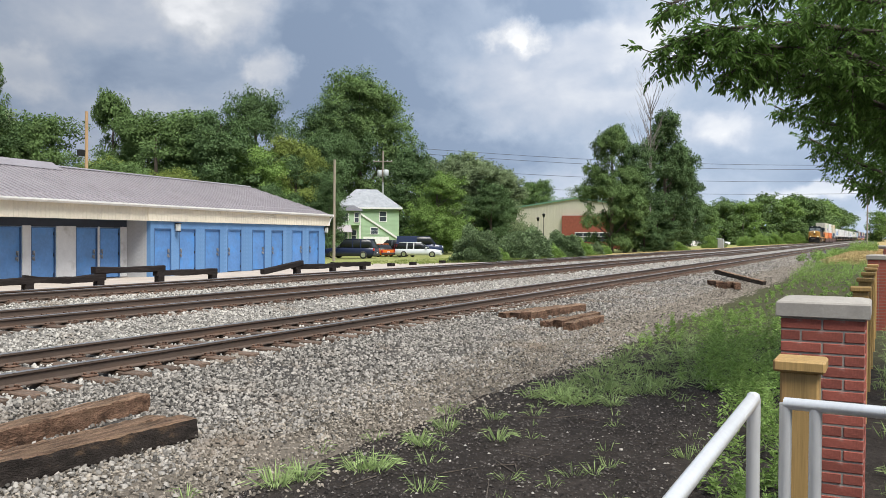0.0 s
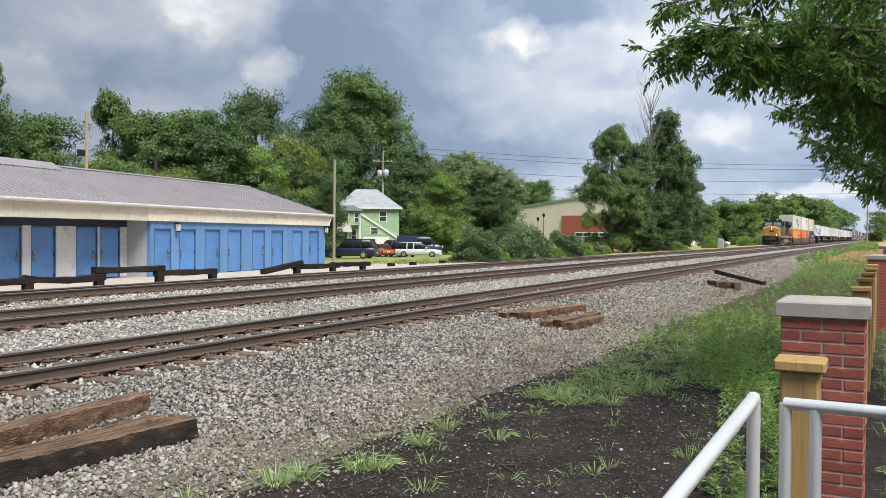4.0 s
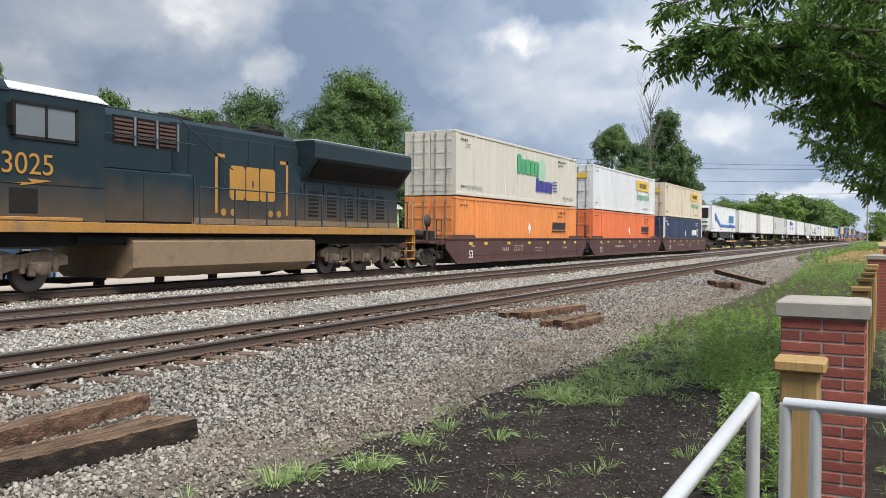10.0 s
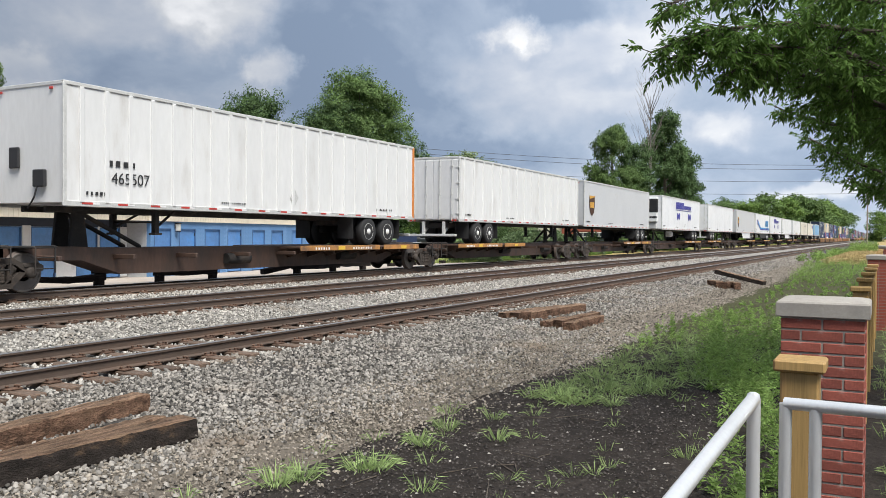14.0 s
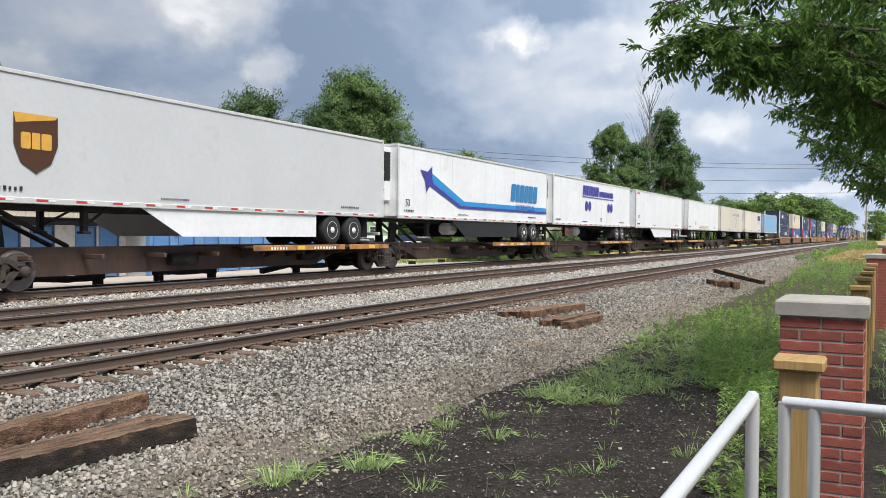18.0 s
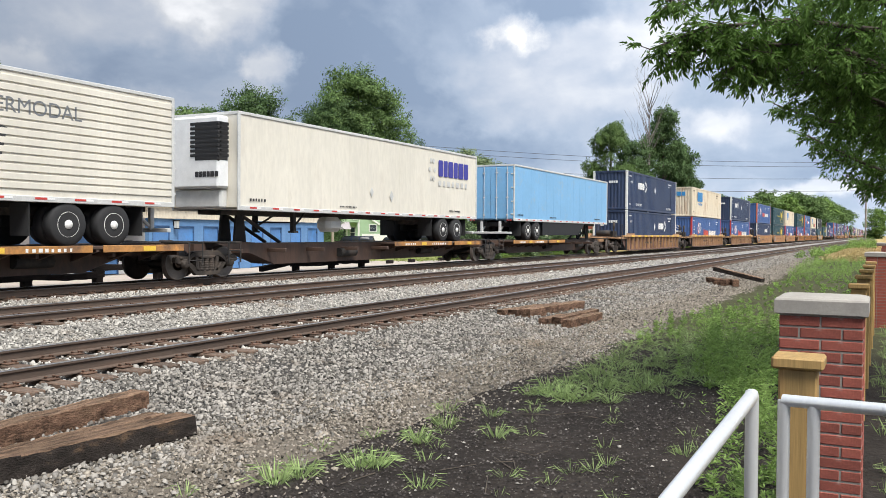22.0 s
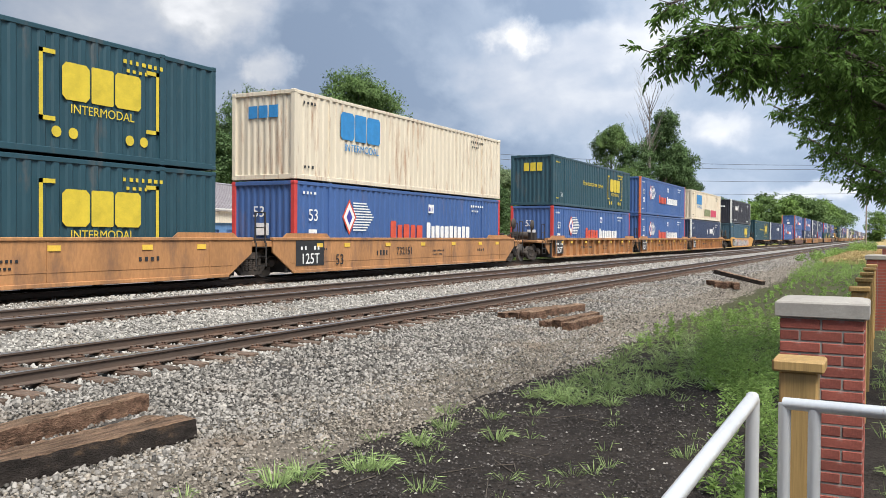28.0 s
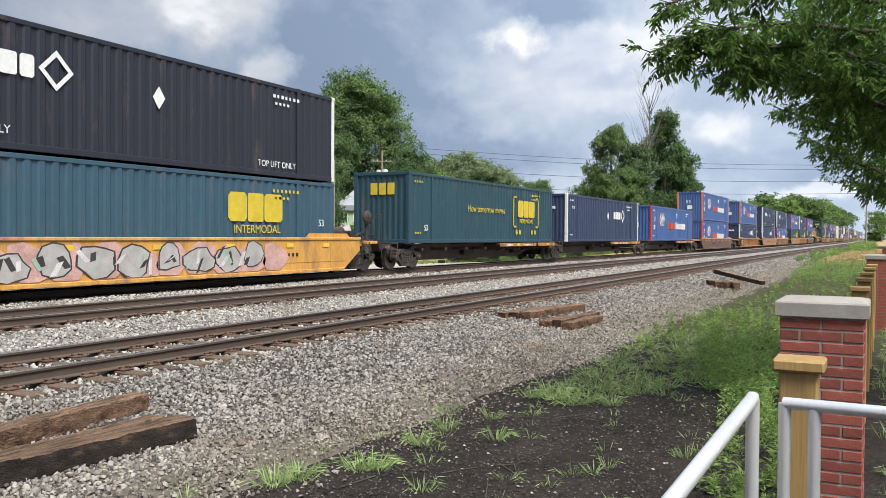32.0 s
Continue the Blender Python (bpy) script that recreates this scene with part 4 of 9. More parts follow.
for i, (k, x, y, h, w, lab) in enumerate([
    (OAK_B, 45.4, 68.5, 13.4, 10.5, "tall dark green leafy tree"), (GREY, 48.6, 73.0, 13.8, 10.0, "grey-green leafy tree behind the shed"), (OAK_A, 52.2, 68.2, 13.4, 10.5, "full green leafy tree behind the shed"), (YEL, 51.6, 61.0, 9.0, 7.0, "yellow-green low tree behind the shed"),
    (POP, 57.4, 66.0, 16.2, 7.0, "tall light green tree behind the shed"), (OAK_A, 57.6, 60.5, 13.8, 11.0, "full green leafy tree behind the shed"), (OAK_A, 61.8, 59.8, 14.6, 11.5, "broad green leafy tree"), (OAK_C, 67.8, 58.5, 12.0, 10.0, "light green tree behind the shed"),
    (YEL, 54.0, 55.0, 8.0, 7.0, "yellow-green low tree behind the shed"), (OAK_B, 62.5, 50.5, 7.0, 6.0, "dark bushy tree behind the shed"), (OAK_A, 48.5, 56.0, 8.6, 8.0, "green tree behind the shed"),
    (POP, 45.0, 66.0, 17.2, 5.0, "tall slender tree with an airy top"), (OAK_A, 58.8, 62.8, 14.3, 9.0, "full green leafy tree behind the shed"), (OAK_B, 61.1, 57.6, 14.3, 9.5, "broad dark green tree behind the shed"), (OAK_A, 50.0, 67.5, 13.0, 8.5, "green leafy tree behind the shed"),
    (OAK_C, 64.5, 55.5, 11.2, 8.0, "light green tree at the end of the row"), (YEL, 81.9, 64.1, 14.4, 8.5, "yellow-green tree beside the house"), (GREY, 113.9, 58.3, 15.2, 12.0, "broad grey-green willow-like tree"), (OAK_B, 121.0, 70.3, 17.0, 12.0, "dark green tree beyond the house"), (GREY, 117.7, 50.2, 12.8, 8.0, "grey-green willow-like tree by the lane"),
    (BIG_D, 110.0, 92.6, 26.0, 15.0, "tall dark tree towering over the shed"), (BIG, 126.2, 83.3, 30.5, 19.0, "huge spreading green tree behind the house"), (BIG_D, 119.0, 86.0, 25.5, 16.0, "big dark tree behind the house"),
    (OAK_B, 89.3, 66.6, 15.0, 10.0, "dark green tree beside the house"), (YEL, 84.6, 63.2, 13.0, 6.2, "yellow-green tree beside the house"), (OAK_B, 82.0, 63.0, 12.0, 9.0, "dense dark tree beside the house"),
    (CONE, 73.2, 52.0, 8.8, 5.6, "dense dark evergreen at the end of the shed"), (OAK_C, 93.6, 50.0, 10.6, 8.2, "round bright green maple beside the house"),
    (GREY, 130.5, 74.0, 16.5, 10.0, "grey-green tree beyond the house"), (OAK_A, 142.5, 73.0, 18.0, 10.0, "tall green tree beyond the house"), (GREY, 114.5, 52.0, 14.0, 10.5, "grey-green willow-like tree by the lane"), (GREY, 121.0, 55.0, 13.2, 9.0, "grey-green willow-like tree by the lane"),
    (OAK_B, 104.5, 47.5, 9.5, 7.0, "dark leafy tree beside the maple"), (OAK_B, 110.5, 48.5, 8.0, 5.0, "dark leafy tree by the lane"), (OAK_A, 127.4, 58.0, 12.0, 7.0, "green tree before the warehouse"),
    (OAK_A, 174.0, 68.0, 15.0, 12.0, "green tree behind the warehouse"), (OAK_A, 192.0, 64.0, 15.0, 13.0, "green tree behind the warehouse"), (OAK_B, 185.0, 74.0, 15.0, 13.0, "green tree behind the warehouse"),
]):
    tree(k, x, y, h, w, lab, rz=i * 67 % 360)
for i, (k, x, y, h, w, lab) in enumerate([
    (POP, 92.3, 27.2, 14.4, 7.4, "tall poplar-like tree beside the line"), (POP, 95.0, 26.4, 10.0, 6.4, "leafy tree beside the line"), (POP_D, 101.0, 26.9, 13.2, 8.0, "dark leafy tree beside the line"),
    (POP_D, 113.0, 26.0, 18.6, 9.6, "tall dark tree beside the line"), (POP_D, 120.0, 26.5, 15.0, 9.0, "dark leafy tree beside the line"), (POP_D, 126.0, 26.5, 12.5, 8.0, "dark leafy tree beside the line"),
    (OAK_B, 104.5, 25.0, 4.6, 5.0, "dark shrubby growth under the trees"), (OAK_B, 96.5, 24.6, 3.6, 4.0, "dark shrub under the trees")]):
    tree(k, x, y, h, w, lab, rz=40 + i * 83 % 360, group="trees beside the line")
rt = random.Random(31)
for i, (x, y, h) in enumerate([(237, 45, 12.6), (250, 48, 13), (262, 43, 13.5), (279, 40, 14), (288, 46, 15), (298, 37, 17.5), (312, 31, 16.3), (326, 26.5, 18), (338, 33, 16), (352, 27, 17), (377, 26, 17), (404, 26, 19),
                               (300, 27.5, 9), (440, 27, 20), (480, 30, 21), (520, 28, 22), (380, -14, 13), (330, -12, 10), (420, -20, 15), (470, -12, 16), (520, -9, 18), (600, 5, 20), (640, 28, 24), (620, -14, 20)]):
    tree([FAR_A, FAR_B, FAR_A, FAR_B, FAR_C][i % 5], x, y, h, h * rt.uniform(.75, 1.0), "green leafy tree in the far tree line", rz=i * 51 % 360, group="far tree line")
BUSH_A = ("round", "shrub", 21, .55, 26000, .0, 40)
BUSH_B = ("round", "weed", 22, .50, 18000, .0, 34)
for i, (k, x, y, h, w, lab) in enumerate([
    (BUSH_A, 51.0, 24.2, 2.3, 3.2, "dark rounded bush at the paving's edge"), (BUSH_B, 55.0, 24.4, .9, 1.6, "low weedy bush at the verge"), (BUSH_A, 59.0, 24.9, 2.0, 3.4, "grey-green bush beside the line"), (BUSH_A, 62.5, 25.3, 2.3, 3.8, "grey-green bush beside the line"),
    (BUSH_B, 65.5, 24.8, 1.5, 2.6, "light green bush beside the line"), (BUSH_A, 69.0, 24.6, 2.1, 3.6, "grey-green bush beside the line"), (BUSH_B, 74.5, 25.2, 1.6, 3.0, "light green bush beside the line"), (BUSH_A, 79.0, 25.0, 1.2, 2.0, "grey-green bush beside the line"),
    (BUSH_B, 83.5, 25.4, .9, 1.6, "light green bush beside the line"), (BUSH_B, 110.0, 23.8, 1.2, 2.6, "weedy bush beside the line"), (BUSH_B, 150.0, 27.0, 2.2, 2.6, "bushy growth beside the line"), (BUSH_A, 156.0, 27.0, 1.4, 3.4, "bushy growth beside the line"),
    (BUSH_B, 205.0, 29.0, 2.2, 3.4, "far green hedge clump beside the line"), (BUSH_B, 224.0, 28.0, 2.6, 4.0, "far green hedge clump beside the line"), (BUSH_B, 246.0, 27.0, 3.0, 4.4, "far green hedge clump beside the line"), (BUSH_B, 268.0, 25.5, 3.2, 4.6, "far green hedge clump beside the line"), (BUSH_B, 288.0, 25.0, 3.6, 5.0, "far green hedge clump beside the line"),
    (OAK_B, 141.5, 51.0, 2.2, 4.0, "clipped dark shrub by the warehouse")]):
    tree(k, x, y, h, w, lab, rz=i * 71 % 360, name="bush", group="bushes beside the line", category="bush")


def bare_tree(x, y, h):
    rnd = random.Random(4)
    t = thing("dead_tree", "bare dead tree with thin grey branches", "tree", at=pose(x, y, land(x, y)))
    grey = mat("dead_wood", (.19, .17, .155), rough=.9, var=.2, bump=.3)
    part("trunk", Shape().rod((0, 0, -.2), (.2, 0, h * .5), .2, 8, .12, False).rod((.2, 0, h * .5), (.1, .1, h * .93), .12, 8, .02, False), grey, t)
    s = Shape()
    for i in range(30):
        z = h * rnd.uniform(.48, .86)
        a, l = rnd.uniform(0, 6.28), h * rnd.uniform(.08, .2)
        p = Vector((.15, .05, z))
        r = .075
        for k in range(4):
            q = p + Vector((math.cos(a) * l * .16, math.sin(a) * l * .16, l * (.30 + .04 * k)))
            s.rod(p, q, r, 4, r * .6, False)
            if k > 0:
                b = a + rnd.uniform(-1.4, 1.4)
                s.rod(q, q + Vector((math.cos(b) * l * .2, math.sin(b) * l * .2, l * .3)), r * .5, 4, .008, False)
            p, r, a = q, r * .6, a + rnd.uniform(-.4, .4)
    part("branch", s, grey, t, kind="stuff")


bare_tree(106.5, 26.5, 21.0)
# ---------------------------------------------------------------- green house
siding_green = mat("siding_green", (.36, .50, .32), rough=.7, var=.07, scale=.8, fine=10, bump=.08)
shingle_grey = mat("shingle_grey", (.29, .305, .32), rough=.85, var=.16, scale=1.5, fine=14, bump=.3, dirt=(.20, .21, .22), dirt_amount=.25)
pane_mat = glass("window_pane")


def window(parent, x, y, z, w, h, sx, name="window"):
    """A sash window in a wall whose face looks along -Y (sx = 0) or -X (sx = 1)."""
    m = pose(x, y, z, 0, 0, 0 if sx == 0 else -90)
    wdw = part(name, Shape().cbox(-w / 2 - .1, w / 2 + .1, -.05, .0, -.08, 0, .01).box(-w / 2 - .1, -w / 2, -.04, .02, 0, h).box(w / 2, w / 2 + .1, -.04, .02, 0, h).box(-w / 2 - .1, w / 2 + .1, -.05, .02, h, h + .1).box(-w / 2, w / 2, -.035, .01, h * .48, h * .53), white_trim, parent, "white window frame", m)
    part("pane", Shape().box(-w / 2, w / 2, -.012, .0, 0, h), pane_mat, wdw)


def house():
    # its own x runs along the wall facing the lot
    h = thing("house", "two-storey pale green house with grey hipped roof", "house", at=pose(98.8, 68.5, .2, 0, 0, -52))
    W, D, E = 8.6, 9.0, 5.5

    s = Shape().box(0, W, 0, D, -.9, E)
    part("wall", s, siding_green, h)
    boards = [Shape().box(*q, 0, .10).mesh("siding_board", siding_green) for q in ((.02, W - .02, -.018, 0), (-.018, 0, .02, D - .02), (W, W + .018, .02, D - .02))]
    for i in range(29):
        for me in boards:
            part("siding_board", me, None, h, at=pose(0, 0, .1 + i * .18))
    o = .45
    v = [(-o, -o, E), (W + o, -o, E), (W + o, D + o, E), (-o, D + o, E), (W * .32, D * .42, E + 2.75), (W * .68, D * .42, E + 2.75)]
    v += [(x, y, z - .15) for x, y, z in v[:4]]
    s = Shape().add(v, [(0, 1, 5, 4), (1, 2, 5), (2, 3, 4, 5), (3, 0, 4), (6, 7, 1, 0), (7, 8, 2, 1), (8, 9, 3, 2), (9, 6, 0, 3), (6, 9, 8, 7)])
    part("roof", s, shingle_grey, h, "pale grey shingle roof")
    part("eave_trim", Shape().box(-o - .03, W + o + .03, -o - .03, -o, E - .22, E).box(-o - .03, -o, -o, D + o, E - .22, E).box(W + o, W + o + .03, -o, D + o, E - .22, E), white_trim, h)
    for x, z, w, hh in ((6.3, 3.55, .9, 1.35), (5.1, 1.75, .95, .85)):
        window(h, x, -.02, z, w, hh, 0)
    window(h, -.02, 2.4, 3.6, 1.3, 1.2, 1)
    # lean-to stair roof on the front
    s = Shape().add([(2.7, -.03, 5.0), (8.9, -.03, 1.0), (8.9, -.03, .72), (2.7, -.03, 4.72), (2.7, -.16, 5.0), (8.9, -.16, 1.0), (8.9, -.16, .72), (2.7, -.16, 4.72)],
                    [(0, 1, 2, 3), (7, 6, 5, 4), (0, 4, 5, 1), (1, 5, 6, 2), (2, 6, 7, 3), (3, 7, 4, 0)])
    part("stair_trim", s, white_trim, h, "white sloping stair trim")
    part("porch", Shape().box(-.7, 3.0, -1.6, -.02, 2.95, 4.95), siding_green, h)
    part("porch_roof", Shape().add([(-1.1, -2.0, 4.95), (3.3, -2.0, 4.95), (3.3, .0, 5.25), (-1.1, .0, 5.25), (.4, -.2, 5.75), (2.2, -.2, 5.75)], [(0, 1, 5, 4), (1, 2, 5), (3, 0, 4), (2, 3, 4, 5), (3, 2, 1, 0)]), mat("shingle_dark", (.13, .13, .14), rough=.85, var=.2), h)
    for x in (-.6, 1.3, 2.9):
        part("porch_post", Shape().cbox(x - .09, x + .09, -1.6, -1.42, 0, 2.95, .01), white_trim, h)
    part("corner_board", Shape().box(2.96, 3.06, -1.66, -1.56, 0, 4.95), white_trim, h)
    window(h, .5, -1.63, 3.55, 1.5, 1.0, 0)
    window(h, 2.45, -1.63, 3.4, .55, 1.25, 0)
    window(h, 2.2, -.05, .75, .6, 1.5, 0)
    part("awning", Shape().add([(-.7, -1.65, 3.0), (1.6, -1.65, 3.0), (1.8, -2.7, 2.0), (-.9, -2.7, 2.0), (-.7, -1.65, 2.94), (1.6, -1.65, 2.94), (1.8, -2.7, 1.94), (-.9, -2.7, 1.94)], [(0, 1, 2, 3), (7, 6, 5, 4), (0, 3, 7, 4), (1, 5, 6, 2), (3, 2, 6, 7), (0, 4, 5, 1)]), roof_metal, h, "grey metal awning")
    part("dark_doorway", Shape().box(.2, 1.2, -.08, -.03, .1, 2.2), pane_mat, h)
    part("white_fence", Shape().box(3.4, 7.0, -1.6, -1.5, .0, 1.35), white_trim, h)


house()

# ---------------------------------------------------------------- warehouse
def warehouse():
    w = thing("warehouse", "cream metal warehouse with a brick front corner", "warehouse", at=pose(153.0, 64.2, -.4, 0, 0, 0))
    panel = mat("panel_cream", (.60, .57, .47), rough=.55, var=.05, scale=.5, fine=6, bump=.05)
    # gable end faces the camera along -X; its own y runs to -Y
    s = Shape().prism([(0, .6), (0, 7.6), (-12.3, 9.27), (-24.6, 7.6), (-24.6, .6)], 0, 34, "x")
    part("wall", s, panel, w)
    r = Shape()
    y = -.1
    while y > -10.0:
        r.prism([(y, 1.2), (y - .03, 1.2), (y - .03, 7.45 - y * .135), (y, 7.45 - y * .135)], -.03, 0, "x")
        y -= .30
    part("wall_rib", r, panel, w)
    part("plinth", Shape().box(-.06, 34, -24.6, .02, 0, 1.2), mat("plinth_block", (.40, .39, .37), rough=.9, var=.12, bump=.2), w)
    t = Shape().prism([(.3, 7.55), (.3, 7.85), (-12.3, 9.57), (-24.9, 7.85), (-24.9, 7.55), (-12.3, 9.27)], -.25, 34.2, "x")
    part("roof", t, mat("trim_green", (.16, .30, .20), rough=.5, var=.1), w, "green edged roof")
    b = part("brick_front", Shape().box(-.5, 0, -23, -9.6, 0, 6.1), mat("far_brick", (.30, .085, .055), rough=.85, var=.15, scale=2, fine=20, bump=.2), w, "red brick entrance front")
    part("window_band", Shape().box(-.56, -.50, -20, -12.3, 1.2, 2.9), pane_mat, b)
    f = Shape()
    for k in range(6):
        f.box(-.60, -.56, -12.3 - k * 1.54 - .06, -12.3 - k * 1.54 + .06, 1.2, 2.9)
    f.box(-.60, -.56, -20, -12.3, 2.1, 2.2).box(-.60, -.56, -20.06, -12.24, 2.85, 3.0)
    part("window_mullion", f, white_trim, b)


warehouse()


def lamp_post(x, y, h):
    p = thing("street_lamp", "black post-top lantern on a concrete foot", "street lamp", "lot lamps", at=pose(x, y, land(x, y)))
    part("base", Shape().lathe([(0, .4), (1.1, .4), (1.12, .36)], (0, 0, 0), "z", 12), mat("foot_concrete", (.50, .48, .44), rough=.9, var=.1, bump=.2), p)
    part("pole", Shape().lathe([(1.1, .11), (1.5, .09), (1.6, .06), (h - .7, .05)], (0, 0, 0), "z", 10), black_iron, p)
    part("lantern", Shape().lathe([(h - .7, .05), (h - .65, .16), (h - .2, .26), (h - .12, .30), (h, .04), (h + .12, .02)], (0, 0, 0), "z", 10), black_iron, p)


lamp_post(140.7, 54.8, 5.7)
lamp_post(139.3, 53.2, 6.3)

# ---------------------------------------------------------------- utility poles and wires
pole_wood = mat("pole_wood", (.30, .25, .20), rough=.9, var=.2, scale=3, fine=20, stretch=(3, 3, .3), bump=.3)
pole_new = mat("pole_wood_new", (.42, .27, .15), rough=.9, var=.18, scale=3, fine=20, stretch=(3, 3, .3), bump=.3)


def pole(x, y, top, r, mt, label, cross=False, lantern=False):
    p = thing("utility_pole", label, "utility pole", "utility poles", at=pose(x, y, 0))
    g = land(x, y)
    part("shaft", Shape().rod((0, 0, g - .3), (.05, 0, top), r, 10, r * .72), mt, p)
    if cross:
        part("crossarm", Shape().cbox(-.06, .06, -1.5, 1.5, top - 1.75, top - 1.60, .01, pose(0, 0, 0, 0, 0, 35)), mt, p)
        for dy in (-.75, .6):
            part("transformer", Shape().lathe([(top - 4.0, .36), (top - 3.95, .42), (top - 3.1, .42), (top - 3.0, .30)], (.3 * dy, dy, 0), "z", 14), mat("can_grey", (.50, .52, .53), rough=.5, var=.1), p, "grey transformer can")
        for dy in (-1.4, -.7, .7, 1.4):
            part("insulator", Shape().lathe([(top - 1.6, .05), (top - 1.5, .09), (top - 1.42, .05)], (dy * -.57, dy * .82, 0), "z", 8), mat("porcelain", (.55, .56, .56), rough=.3, var=.05), p)
        part("conduit", Shape().rod((-.25, -.2, g), (-.25, -.2, top - 5), .12, 8), mat("conduit_grey", (.45, .45, .44), rough=.6, var=.1), p)
    if lantern:
        part("floodlight", Shape().cbox(-.75, -.25, -.25, .05, top - 3.2, top - 2.75, .04).rod((-.3, -.1, top - 2.9), (0, 0, top - 2.8), .03, 6), black_iron, p, "dark floodlight")


pole(57.8, 40.5, 8.0, .13, pole_wood, "weathered wooden pole beside the shed")
pole(114.3, 70.8, 15.1, .17, pole_wood, "wooden power pole with transformer cans", cross=True)
pole(41.4, 50.3, 10.4, .15, pole_new, "fresh brown wooden pole with a floodlight", lantern=True)
pole(214.0, 42.0, 7.4, .10, mat("galvanised", (.45, .46, .47), rough=.5, metal=.6, var=.1), "grey metal pole with a short arm beside the lot")


def wires():
    wm = mat("wire_dark", (.05, .055, .065), rough=.6, var=.1, bump=0)
    for i, (za, zb, r) in enumerate(((22.2, 22.6, .05), (21.0, 21.4, .05), (17.8, 18.0, .05), (14.4, 14.6, .05))):
        s = Shape()
        n, pts = 14, []
        for k in range(n + 1):
            q = k / n
            pts.append((160 + 110 * q, 105 - 100 * q, za + (zb - za) * q - 1.5 * math.sin(math.pi * q)))
        s.tube(pts, r, 5)
        tagged(part("power_line", s, wm), "dark overhead power line spanning beyond the trees", "power line", "overhead power lines")


wires()
pole(160.0, 105.0, 23.2, .22, pole_wood, "tall wooden transmission pole behind the trees")
pole(270.0, 5.0, 23.4, .22, pole_wood, "tall wooden transmission pole beside the line")

# ---------------------------------------------------------------- vehicles
car_glass = mat("car_glass", (.018, .021, .024), rough=.25, var=.05, bump=0, spec=.25)
chrome = mat("chrome", (.62, .62, .62), rough=.15, metal=1.0, var=.05, bump=0)
tail_red = mat("tail_lamp_red", (.42, .02, .02), rough=.25, var=.05, bump=0)
head_clear = mat("head_lamp_clear", (.72, .72, .70), rough=.15, var=.05, bump=0)
bumper_dark = mat("bumper_dark", (.035, .035, .037), rough=.6, var=.1, bump=.05)


def loft(sections):
    """Skin closed cross-sections of equal count given as lists of (x, y, z)."""
    s = Shape()
    n = len(sections[0])
    v = [q for sec in sections for q in sec]
    f = [tuple(range(n - 1, -1, -1)), tuple(range((len(sections) - 1) * n, len(sections) * n))]
    for k in range(len(sections) - 1):
        for i in range(n):
            f.append((k * n + i, k * n + (i + 1) % n, (k + 1) * n + (i + 1) % n, (k + 1) * n + i))
    s.v, s.f, s.s = v, f, [True] * len(f)
    s.s[0] = s.s[1] = False
    return s


